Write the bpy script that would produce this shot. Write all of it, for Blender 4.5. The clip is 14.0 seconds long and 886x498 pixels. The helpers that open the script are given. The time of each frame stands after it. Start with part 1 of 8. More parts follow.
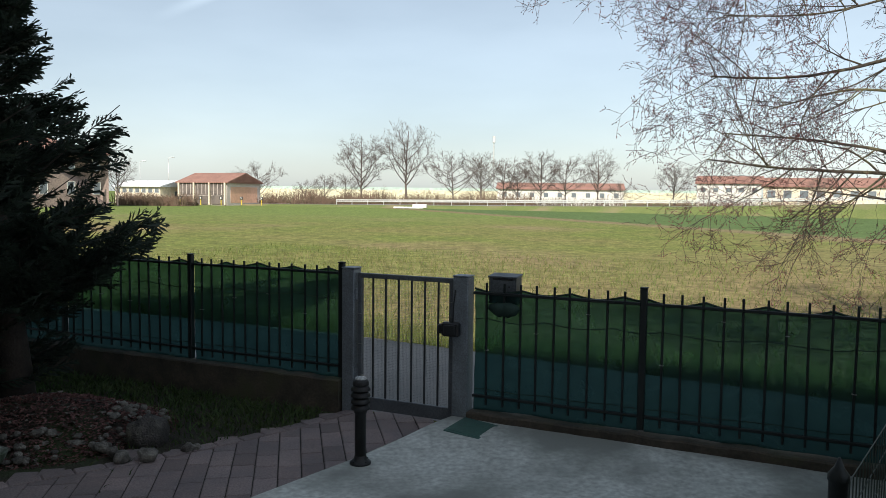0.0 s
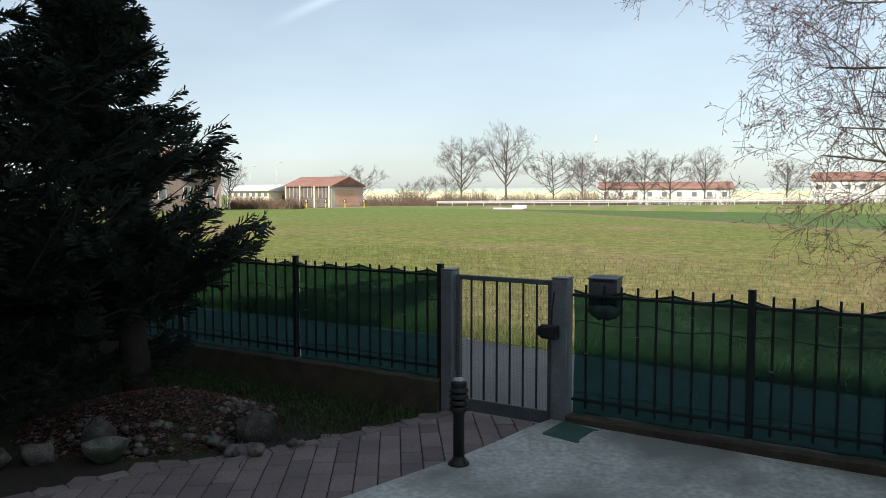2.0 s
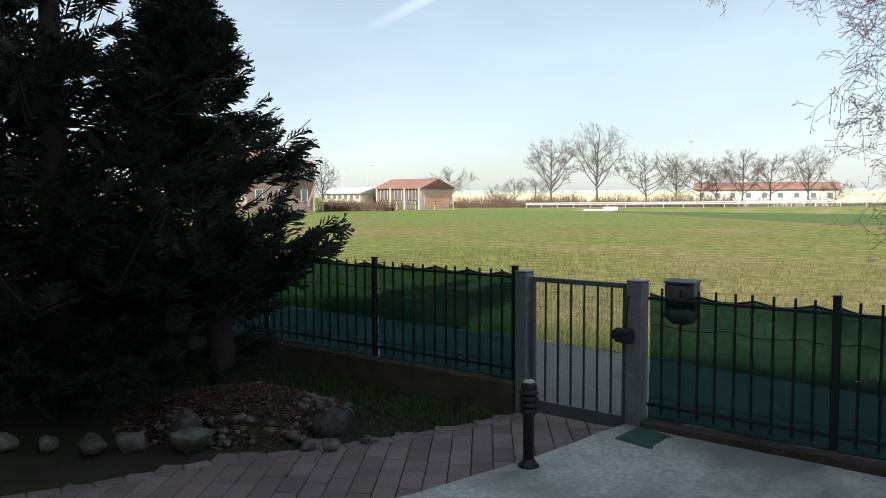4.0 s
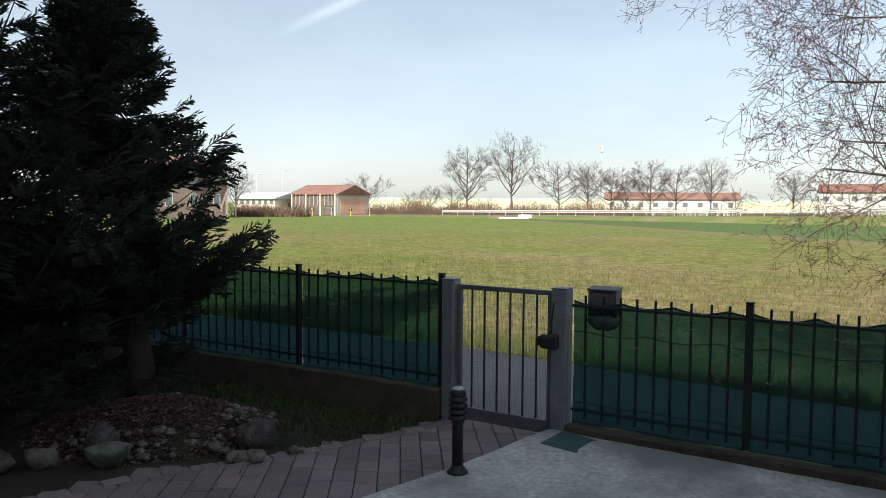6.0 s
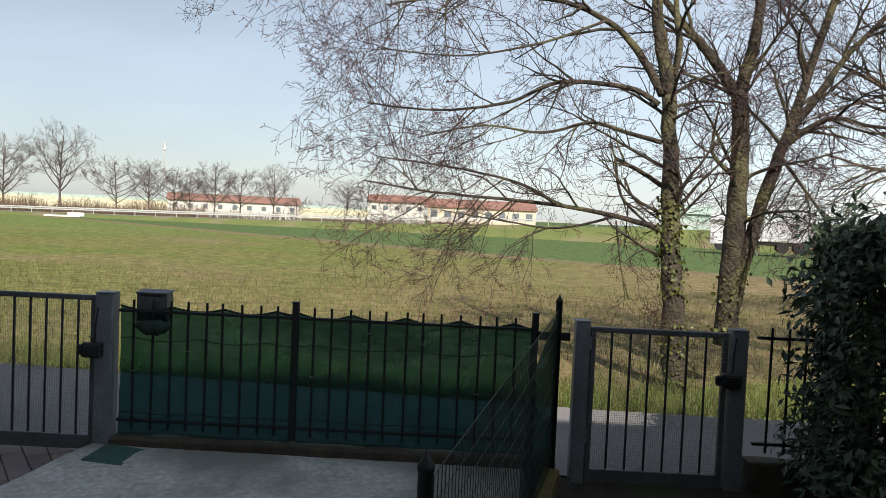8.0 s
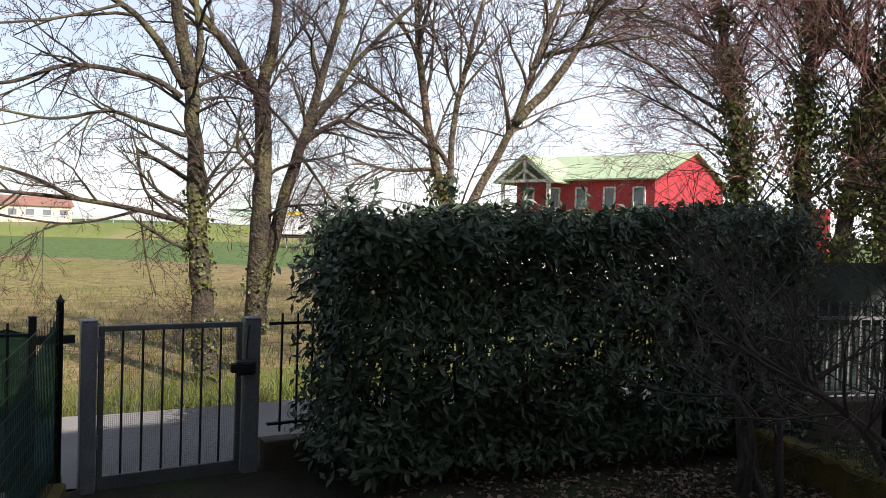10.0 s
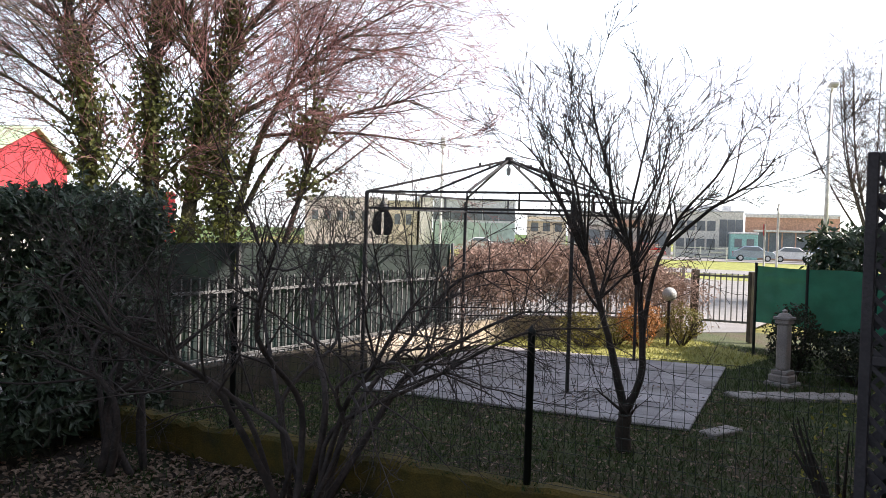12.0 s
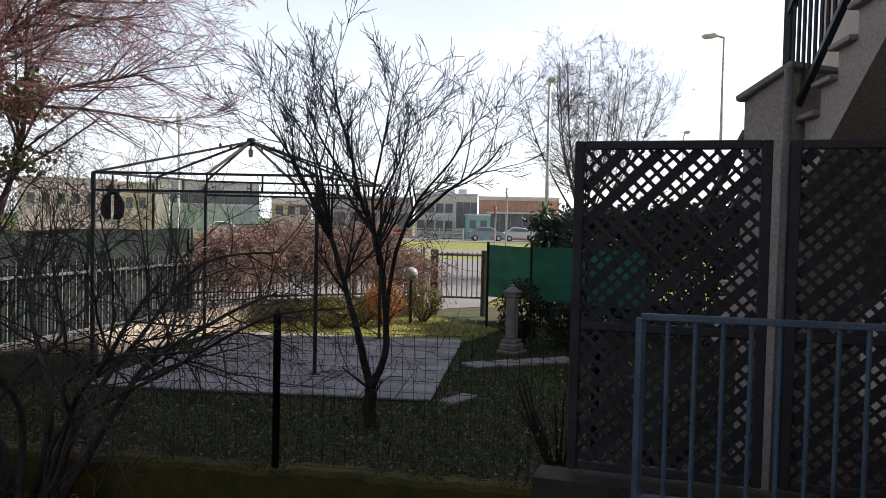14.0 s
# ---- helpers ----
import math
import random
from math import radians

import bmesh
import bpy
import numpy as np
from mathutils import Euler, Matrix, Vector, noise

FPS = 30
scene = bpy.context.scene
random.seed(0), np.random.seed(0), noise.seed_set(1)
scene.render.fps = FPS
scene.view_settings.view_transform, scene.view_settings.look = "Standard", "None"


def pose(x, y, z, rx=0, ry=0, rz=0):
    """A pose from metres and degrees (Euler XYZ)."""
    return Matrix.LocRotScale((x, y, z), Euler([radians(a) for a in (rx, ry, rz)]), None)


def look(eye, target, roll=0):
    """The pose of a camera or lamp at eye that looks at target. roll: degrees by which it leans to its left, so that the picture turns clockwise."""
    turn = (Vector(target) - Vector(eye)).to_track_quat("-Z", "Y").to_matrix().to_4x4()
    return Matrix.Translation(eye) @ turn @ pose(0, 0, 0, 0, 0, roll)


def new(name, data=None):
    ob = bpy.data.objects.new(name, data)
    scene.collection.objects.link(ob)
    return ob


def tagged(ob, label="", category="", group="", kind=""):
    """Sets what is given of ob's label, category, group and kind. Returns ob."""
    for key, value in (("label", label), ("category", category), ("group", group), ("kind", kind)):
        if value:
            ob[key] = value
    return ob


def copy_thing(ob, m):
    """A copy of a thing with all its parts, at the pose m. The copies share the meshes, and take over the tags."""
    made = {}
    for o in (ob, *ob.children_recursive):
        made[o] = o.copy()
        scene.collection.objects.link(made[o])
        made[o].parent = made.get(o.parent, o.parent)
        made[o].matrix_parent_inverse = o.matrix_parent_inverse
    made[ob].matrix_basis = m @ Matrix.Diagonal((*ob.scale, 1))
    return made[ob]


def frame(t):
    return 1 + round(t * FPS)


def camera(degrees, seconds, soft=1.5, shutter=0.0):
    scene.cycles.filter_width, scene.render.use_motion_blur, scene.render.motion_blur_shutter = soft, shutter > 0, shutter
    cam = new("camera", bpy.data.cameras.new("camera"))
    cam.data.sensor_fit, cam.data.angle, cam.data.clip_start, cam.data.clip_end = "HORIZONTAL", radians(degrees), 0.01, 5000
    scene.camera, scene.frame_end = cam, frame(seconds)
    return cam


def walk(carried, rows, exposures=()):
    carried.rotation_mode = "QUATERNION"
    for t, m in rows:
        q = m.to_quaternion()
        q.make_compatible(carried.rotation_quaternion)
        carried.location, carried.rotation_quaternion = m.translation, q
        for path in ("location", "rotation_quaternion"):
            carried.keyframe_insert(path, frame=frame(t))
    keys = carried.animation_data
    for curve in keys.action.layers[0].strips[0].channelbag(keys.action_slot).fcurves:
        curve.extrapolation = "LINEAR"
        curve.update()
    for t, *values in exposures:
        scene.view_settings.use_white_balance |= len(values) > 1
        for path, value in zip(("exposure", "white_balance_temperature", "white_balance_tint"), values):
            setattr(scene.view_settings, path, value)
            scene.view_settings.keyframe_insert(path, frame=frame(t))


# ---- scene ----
cam = camera(59.18, 14.0, soft=0.8)
PATH = [
    (0.0, pose(-0.113, 0.149, 1.890, 85.97, -0.67, 0.10)),
    (0.5, pose(-0.115, 0.132, 1.895, 86.09, -0.49, 1.23)),
    (1.0, pose(-0.111, 0.136, 1.894, 86.13, -0.44, 1.49)),
    (1.5, pose(-0.114, 0.129, 1.892, 86.14, -0.12, 4.55)),
    (2.0, pose(-0.094, 0.147, 1.896, 86.01, 0.02, 7.42)),
    (2.5, pose(-0.034, 0.170, 1.897, 85.87, 0.09, 9.61)),
    (3.0, pose(0.024, 0.161, 1.902, 85.98, 0.06, 10.65)),
    (3.5, pose(0.054, 0.150, 1.904, 86.11, 0.30, 13.19)),
    (3.7, pose(0.053, 0.138, 1.899, 86.16, 0.19, 14.01)),
    (5.8, pose(-0.050, 0.092, 1.918, 86.34, -0.32, 11.04)),
    (6.0, pose(-0.052, 0.092, 1.908, 86.66, -0.42, 7.85)),
    (6.5, pose(-0.058, 0.095, 1.913, 87.00, -1.00, -0.20)),
    (7.0, pose(-0.045, 0.113, 1.909, 87.13, -1.55, -6.49)),
    (7.5, pose(-0.006, 0.108, 1.908, 87.33, -1.95, -16.16)),
    (7.7, pose(0.009, 0.074, 1.914, 87.47, -2.27, -19.19)),
    (9.8, pose(0.197, -0.190, 1.916, 88.38, -1.79, -51.06)),
    (10.0, pose(0.219, -0.208, 1.904, 88.59, -1.84, -55.40)),
    (10.5, pose(0.195, -0.239, 1.919, 88.53, -1.88, -66.39)),
    (11.0, pose(0.182, -0.113, 1.960, 88.17, -2.29, -78.12)),
    (11.5, pose(0.066, -0.212, 1.909, 88.54, -1.33, -89.38)),
    (12.0, pose(0.035, -0.148, 1.909, 88.72, -1.76, -100.91)),
    (12.5, pose(0.013, -0.144, 1.906, 88.79, -1.57, -110.95)),
    (13.0, pose(-0.006, -0.149, 1.903, 88.54, -1.52, -118.31)),
    (13.5, pose(-0.011, -0.150, 1.899, 88.52, -1.32, -121.24)),
    (14.0, pose(-0.019, -0.139, 1.903, 87.97, -1.25, -119.43)),
]
walk(cam, PATH, [(0.0, 0.3, 6500, 10), (2.5, 0.38, 6500, 10), (3.5, 0.45, 6500, 10), (6.0, 0.42, 6600, 12), (7.0, 0.22, 6600, 12), (7.5, 0.18, 6600, 12), (10.0, 0.52, 6650, 18), (11.0, 1.10, 6650, 18), (11.5, 1.20, 6650, 18), (12.5, 0.8, 6650, 18), (13.0, 0.48, 6650, 18), (14.0, 0.22, 6650, 18)])

# ---- world, sun ----
SUN_FROM = Vector((-0.20, -0.98, 0.0)).normalized()
SUN_ELEV = radians(40)
HAZE_LOW, HAZE_HIGH = 0.35, 0.85
world = bpy.data.worlds.new("world")
scene.world = world
world.use_nodes = True
wn, wl = world.node_tree.nodes, world.node_tree.links
sky = wn.new("ShaderNodeTexSky")
sky.sky_type = "NISHITA"
sky.sun_disc = False
sky.sun_elevation = SUN_ELEV
sky.sun_rotation = math.atan2(SUN_FROM.x, SUN_FROM.y)
sky.air_density, sky.dust_density, sky.ozone_density = 1.0, 1.0, 1.0
# thin bright haze over the blue, stronger low down and towards the sun
tc = wn.new("ShaderNodeTexCoord")
dot = wn.new("ShaderNodeVectorMath")
dot.operation = "DOT_PRODUCT"
wl.new(tc.outputs["Generated"], dot.inputs[0])
dot.inputs[1].default_value = (0.42 * SUN_FROM.x + 0.80, 0.75 * SUN_FROM.y, 0.25)
glow = wn.new("ShaderNodeMapRange")
glow.interpolation_type = "SMOOTHSTEP"
glow.inputs["From Min"].default_value, glow.inputs["From Max"].default_value = -0.75, 0.95
glow.inputs["To Min"].default_value, glow.inputs["To Max"].default_value = HAZE_LOW, HAZE_HIGH
wl.new(dot.outputs["Value"], glow.inputs["Value"])
haze = wn.new("ShaderNodeVectorMath")
haze.operation = "SCALE"
haze.inputs[0].default_value = (0.86, 0.975, 1.04)
up = wn.new("ShaderNodeSeparateXYZ")
wl.new(tc.outputs["Generated"], up.inputs[0])
low = wn.new("ShaderNodeMapRange")
low.inputs["From Min"].default_value, low.inputs["From Max"].default_value = 0.15, 0.75
low.inputs["To Min"].default_value, low.inputs["To Max"].default_value = 1.0, 0.28
wl.new(up.outputs["Z"], low.inputs["Value"])
thick = wn.new("ShaderNodeMath")
thick.operation = "MULTIPLY"
wl.new(glow.outputs["Result"], thick.inputs[0])
wl.new(low.outputs["Result"], thick.inputs[1])
# faint drifting cloud
stretch = wn.new("ShaderNodeMapping")
stretch.inputs["Scale"].default_value = (1.0, 1.0, 3.5)
wl.new(tc.outputs["Generated"], stretch.inputs["Vector"])
cloud = wn.new("ShaderNodeTexNoise")
cloud.inputs["Scale"].default_value, cloud.inputs["Detail"].default_value = 2.6, 5
wl.new(stretch.outputs["Vector"], cloud.inputs["Vector"])
veil = wn.new("ShaderNodeMapRange")
veil.inputs["From Min"].default_value, veil.inputs["From Max"].default_value = 0.35, 0.75
veil.inputs["To Min"].default_value, veil.inputs["To Max"].default_value = 0.90, 1.18
wl.new(cloud.outputs["Fac"], veil.inputs["Value"])
thick2 = wn.new("ShaderNodeMath")
thick2.operation = "MULTIPLY"
wl.new(thick.outputs[0], thick2.inputs[0])
wl.new(veil.outputs["Result"], thick2.inputs[1])
wl.new(thick2.outputs[0], haze.inputs["Scale"])
dim = wn.new("ShaderNodeVectorMath")
dim.operation = "SCALE"
dim.inputs["Scale"].default_value = 0.055
wl.new(sky.outputs[0], dim.inputs[0])
both = wn.new("ShaderNodeVectorMath")
both.operation = "ADD"
wl.new(haze.outputs[0], both.inputs[0])
wl.new(dim.outputs[0], both.inputs[1])
# one old vapour trail
across = wn.new("ShaderNodeVectorMath")
across.operation = "DOT_PRODUCT"
wl.new(tc.outputs["Generated"], across.inputs[0])
across.inputs[1].default_value = (0.3608, 0.3226, -0.8751)
away = wn.new("ShaderNodeMath")
away.operation = "ABSOLUTE"
wl.new(across.outputs["Value"], away.inputs[0])
band = wn.new("ShaderNodeMapRange")
band.interpolation_type = "SMOOTHSTEP"
band.inputs["From Min"].default_value, band.inputs["From Max"].default_value = 0.010, 0.0
band.inputs["To Max"].default_value = 0.16
wl.new(away.outputs[0], band.inputs["Value"])
along = wn.new("ShaderNodeVectorMath")
along.operation = "DOT_PRODUCT"
wl.new(tc.outputs["Generated"], along.inputs[0])
along.inputs[1].default_value = (0.8818, 0.1876, 0.4328)
fade = wn.new("ShaderNodeMapRange")
fade.interpolation_type = "SMOOTHSTEP"
fade.inputs["From Min"].default_value, fade.inputs["From Max"].default_value = -0.0527, 0.0527
wl.new(along.outputs["Value"], fade.inputs["Value"])
trail = wn.new("ShaderNodeMath")
trail.operation = "MULTIPLY"
wl.new(band.outputs["Result"], trail.inputs[0])
wl.new(fade.outputs["Result"], trail.inputs[1])
ahead = wn.new("ShaderNodeMath")
ahead.operation = "GREATER_THAN"
wl.new(up.outputs["Y"], ahead.inputs[0])
trail2 = wn.new("ShaderNodeMath")
trail2.operation = "MULTIPLY"
wl.new(trail.outputs[0], trail2.inputs[0])
wl.new(ahead.outputs[0], trail2.inputs[1])
total = wn.new("ShaderNodeMath")
total.operation = "ADD"
wl.new(thick2.outputs[0], total.inputs[0])
wl.new(trail2.outputs[0], total.inputs[1])
wl.new(total.outputs[0], haze.inputs["Scale"])
wn["Background"].inputs["Strength"].default_value = 1.0
wl.new(both.outputs[0], wn["Background"].inputs["Color"])
sun = new("sun", bpy.data.lights.new("sun", "SUN"))
sun.data.energy, sun.data.angle, sun.data.color = 5.0, radians(0.6), (1.0, 0.945, 0.86)
to_sun = Vector((SUN_FROM.x * math.cos(SUN_ELEV), SUN_FROM.y * math.cos(SUN_ELEV), math.sin(SUN_ELEV)))
sun.matrix_world = look(to_sun * 50, (0, 0, 0))


# ---- materials ----
def mat(name, a, b=None, scale=4.0, fine=40.0, rough=0.8, metal=0.0, bump=0.3, bump_scale=None, c=None, c_at=0.62, vary=0.0, spec=0.5, dist=0.01):
    """A surface of colours a to b in patches, fine grain, stains of colour c, and relief."""
    m = bpy.data.materials.new(name)
    m.use_nodes = True
    nodes, links = m.node_tree.nodes, m.node_tree.links
    p = nodes["Principled BSDF"]
    p.inputs["Metallic"].default_value = metal
    p.inputs["Specular IOR Level"].default_value = spec
    geo = nodes.new("ShaderNodeNewGeometry")
    b = b or tuple(x * 0.75 for x in a)

    def grain(s, detail=4.0):
        n = nodes.new("ShaderNodeTexNoise")
        n.inputs["Scale"].default_value, n.inputs["Detail"].default_value = s, detail
        links.new(geo.outputs["Position"], n.inputs["Vector"])
        return n

    def mixer(kind="MIX"):
        x = nodes.new("ShaderNodeMix")
        x.data_type, x.blend_type = "RGBA", kind
        return x
    big, small = grain(scale), grain(fine)
    ramp = nodes.new("ShaderNodeMapRange")
    ramp.inputs["From Min"].default_value, ramp.inputs["From Max"].default_value = 0.35, 0.65
    links.new(big.outputs["Fac"], ramp.inputs["Value"])
    mx = mixer()
    mx.inputs["A"].default_value, mx.inputs["B"].default_value = (*a, 1), (*b, 1)
    links.new(ramp.outputs["Result"], mx.inputs["Factor"])
    out = mx.outputs["Result"]
    gm = mixer("MULTIPLY")
    gm.inputs["Factor"].default_value = 0.7
    gr = nodes.new("ShaderNodeMapRange")
    gr.inputs["From Min"].default_value, gr.inputs["From Max"].default_value = 0.3, 0.7
    gr.inputs["To Min"].default_value, gr.inputs["To Max"].default_value = 0.6, 1.3
    links.new(small.outputs["Fac"], gr.inputs["Value"])
    links.new(out, gm.inputs["A"])
    links.new(gr.outputs["Result"], gm.inputs["B"])
    out = gm.outputs["Result"]
    if c:
        st = grain(scale * 0.37, 6.0)
        sr = nodes.new("ShaderNodeMapRange")
        sr.inputs["From Min"].default_value, sr.inputs["From Max"].default_value = c_at - 0.07, c_at + 0.07
        links.new(st.outputs["Fac"], sr.inputs["Value"])
        cm = mixer()
        cm.inputs["B"].default_value = (*c, 1)
        links.new(sr.outputs["Result"], cm.inputs["Factor"])
        links.new(out, cm.inputs["A"])
        out = cm.outputs["Result"]
    if vary:
        info = nodes.new("ShaderNodeObjectInfo")
        add = nodes.new("ShaderNodeMath")
        add.operation = "ADD"
        links.new(info.outputs["Random"], add.inputs[0])
        links.new(geo.outputs["Random Per Island"], add.inputs[1])
        fr = nodes.new("ShaderNodeMath")
        fr.operation = "FRACT"
        links.new(add.outputs[0], fr.inputs[0])
        vr = nodes.new("ShaderNodeMapRange")
        vr.inputs["To Min"].default_value, vr.inputs["To Max"].default_value = 1 - vary, 1 + vary
        links.new(fr.outputs[0], vr.inputs["Value"])
        vm = mixer("MULTIPLY")
        vm.inputs["Factor"].default_value = 1.0
        links.new(out, vm.inputs["A"])
        links.new(vr.outputs["Result"], vm.inputs["B"])
        out = vm.outputs["Result"]
    links.new(out, p.inputs["Base Color"])
    rr = nodes.new("ShaderNodeMapRange")
    rr.inputs["To Min"].default_value, rr.inputs["To Max"].default_value = max(0.05, rough - 0.15), min(1.0, rough + 0.15)
    links.new(small.outputs["Fac"], rr.inputs["Value"])
    links.new(rr.outputs["Result"], p.inputs["Roughness"])
    if bump:
        bn = grain(bump_scale or fine, 5.0)
        bu = nodes.new("ShaderNodeBump")
        bu.inputs["Strength"].default_value, bu.inputs["Distance"].default_value = bump, dist
        links.new(bn.outputs["Fac"], bu.inputs["Height"])
        links.new(bu.outputs["Normal"], p.inputs["Normal"])
    return m


def leafy(name, a, b, rough=0.5, vary=0.35, through_light=0.25):
    """A leaf surface that lets some light through."""
    m = mat(name, a, b, scale=3, fine=30, rough=rough, bump=0, vary=vary)
    nodes, links = m.node_tree.nodes, m.node_tree.links
    p, o = nodes["Principled BSDF"], nodes["Material Output"]
    tr = nodes.new("ShaderNodeBsdfTranslucent")
    links.new(p.inputs["Base Color"].links[0].from_socket, tr.inputs["Color"])
    mx = nodes.new("ShaderNodeMixShader")
    mx.inputs[0].default_value = through_light
    links.new(p.outputs[0], mx.inputs[1])
    links.new(tr.outputs[0], mx.inputs[2])
    links.new(mx.outputs[0], o.inputs["Surface"])
    return m


def netting(name, col, cover, tint=(0.14, 0.34, 0.32)):
    """Woven shade cloth: part open, part thread, thicker and thinner in patches."""
    m = mat(name, col, tuple(x * 0.7 for x in col), scale=3, fine=300, rough=0.7, bump=0)
    nodes, links = m.node_tree.nodes, m.node_tree.links
    p, o = nodes["Principled BSDF"], nodes["Material Output"]
    tr = nodes.new("ShaderNodeBsdfTransparent")
    tr.inputs["Color"].default_value = (*tint, 1)
    geo = nodes.new("ShaderNodeNewGeometry")
    n = nodes.new("ShaderNodeTexNoise")
    n.inputs["Scale"].default_value = 5
    links.new(geo.outputs["Position"], n.inputs["Vector"])
    r = nodes.new("ShaderNodeMapRange")
    r.inputs["From Min"].default_value, r.inputs["From Max"].default_value = 0.3, 0.7
    r.inputs["To Min"].default_value, r.inputs["To Max"].default_value = cover - 0.06, cover + 0.06
    links.new(n.outputs["Fac"], r.inputs["Value"])
    mx = nodes.new("ShaderNodeMixShader")
    links.new(r.outputs["Result"], mx.inputs[0])
    links.new(tr.outputs[0], mx.inputs[1])
    links.new(p.outputs[0], mx.inputs[2])
    links.new(mx.outputs[0], o.inputs["Surface"])
    return m


M = {}
M["concrete"] = mat("concrete", (0.58, 0.60, 0.56), (0.46, 0.475, 0.44), scale=2.6, fine=24, rough=0.85, bump=0.35, c=(0.25, 0.26, 0.235), c_at=0.535)
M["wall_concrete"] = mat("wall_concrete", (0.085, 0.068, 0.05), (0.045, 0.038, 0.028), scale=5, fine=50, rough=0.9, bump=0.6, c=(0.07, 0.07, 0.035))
M["moss"] = mat("moss", (0.085, 0.075, 0.017), (0.15, 0.105, 0.02), scale=6, fine=70, rough=1.0, bump=0.9, c=(0.05, 0.045, 0.03))
M["paver"] = mat("paver", (0.25, 0.195, 0.185), (0.20, 0.165, 0.165), scale=3, fine=90, rough=0.85, bump=0.4, vary=0.22)
M["joint"] = mat("joint", (0.05, 0.045, 0.038), (0.03, 0.03, 0.024), scale=6, fine=90, rough=1.0)
M["asphalt"] = mat("asphalt", (0.25, 0.24, 0.23), (0.20, 0.195, 0.19), scale=0.9, fine=120, rough=0.9, bump=0.5, c=(0.25, 0.235, 0.21))
M["soil"] = mat("soil", (0.05, 0.037, 0.027), (0.03, 0.024, 0.017), scale=4, fine=60, rough=1.0, bump=1.0, c=(0.035, 0.05, 0.016), c_at=0.55, dist=0.03)
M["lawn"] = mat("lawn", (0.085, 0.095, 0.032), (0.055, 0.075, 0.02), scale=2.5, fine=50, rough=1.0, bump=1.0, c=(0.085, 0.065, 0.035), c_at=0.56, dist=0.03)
# lawn strip's base: extra sunlight put into the colour
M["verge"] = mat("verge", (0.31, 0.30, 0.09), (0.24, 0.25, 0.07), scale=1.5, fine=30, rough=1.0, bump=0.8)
M["bank"] = mat("bank_grass", (0.15, 0.175, 0.05), (0.12, 0.15, 0.04), scale=0.5, fine=8, rough=1.0, bump=0.5, c=(0.20, 0.17, 0.09), c_at=0.58)
M["gate_leaf"] = mat("gate_leaf_paint", (0.13, 0.145, 0.16), (0.10, 0.11, 0.12), scale=6, fine=80, rough=0.5, metal=0.3, bump=0.1)
M["steel_gate"] = mat("gate_paint", (0.21, 0.235, 0.26), (0.165, 0.185, 0.205), scale=6, fine=80, rough=0.5, metal=0.3, bump=0.1)
M["bar_paint"] = mat("bar_paint", (0.045, 0.05, 0.055), (0.03, 0.035, 0.04), scale=8, fine=90, rough=0.5, metal=0.2, bump=0.15)
M["green_bar"] = mat("green_bar", (0.009, 0.014, 0.014), (0.006, 0.010, 0.010), scale=8, fine=90, rough=0.6, metal=0.1, bump=0.15)
M["rail_paint"] = mat("rail_paint", (0.15, 0.205, 0.28), (0.115, 0.16, 0.22), scale=8, fine=90, rough=0.5, metal=0.2, bump=0.15)
M["black"] = mat("black_plastic", (0.018, 0.019, 0.02), (0.012, 0.012, 0.013), scale=9, fine=90, rough=0.45, bump=0.1)
M["cast_iron"] = mat("cast_black", (0.02, 0.02, 0.022), (0.03, 0.03, 0.03), scale=9, fine=120, rough=0.5, metal=0.3, bump=0.25)
M["net"] = netting("green_net", (0.013, 0.060, 0.056), 0.66, (0.16, 0.40, 0.40))
M["net_dark"] = netting("dark_green_screen", (0.013, 0.024, 0.020), 0.93)
M["net_bright"] = netting("bright_green_screen", (0.02, 0.22, 0.13), 0.95)
M["hem"] = mat("net_hem", (0.015, 0.04, 0.03), (0.01, 0.03, 0.02), scale=9, fine=90, rough=0.8, bump=0.2)
M["gate_wire"] = mat("grey_gate_wire", (0.24, 0.25, 0.25), (0.18, 0.19, 0.19), scale=20, fine=90, rough=0.5, metal=0.3, bump=0)
M["wire"] = mat("galvanised_wire", (0.30, 0.31, 0.30), (0.22, 0.23, 0.22), scale=20, fine=90, rough=0.5, metal=0.5, bump=0)
M["green_wire"] = mat("green_wire", (0.02, 0.035, 0.022), (0.015, 0.025, 0.018), scale=20, fine=90, rough=0.5, bump=0)
M["mailbox"] = mat("mailbox_paint", (0.12, 0.13, 0.14), (0.09, 0.10, 0.11), scale=6, fine=70, rough=0.5, metal=0.4, bump=0.1)
M["lens"] = mat("lamp_glass", (0.45, 0.46, 0.45), (0.36, 0.37, 0.36), scale=9, fine=60, rough=0.25, bump=0)
M["cover"] = mat("green_cover", (0.055, 0.13, 0.105), (0.045, 0.10, 0.085), scale=7, fine=80, rough=0.7, bump=0.4)
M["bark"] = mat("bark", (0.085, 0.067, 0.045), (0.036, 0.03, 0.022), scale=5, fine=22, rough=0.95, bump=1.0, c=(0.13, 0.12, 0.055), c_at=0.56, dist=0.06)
# lighter copy of the bark, sunlight on the trunks put into the colour
M["sunlit_bark"] = mat("sunlit_bark", (0.26, 0.205, 0.14), (0.13, 0.10, 0.075), scale=5, fine=22, rough=0.95, bump=1.0, c=(0.15, 0.13, 0.07), c_at=0.56, dist=0.06)
M["twig"] = mat("twig_bark", (0.046, 0.033, 0.03), (0.03, 0.023, 0.021), scale=6, fine=45, rough=0.9, bump=0)
M["bud"] = mat("bud", (0.16, 0.05, 0.045), (0.10, 0.035, 0.03), scale=6, fine=45, rough=0.8, bump=0, vary=0.3)
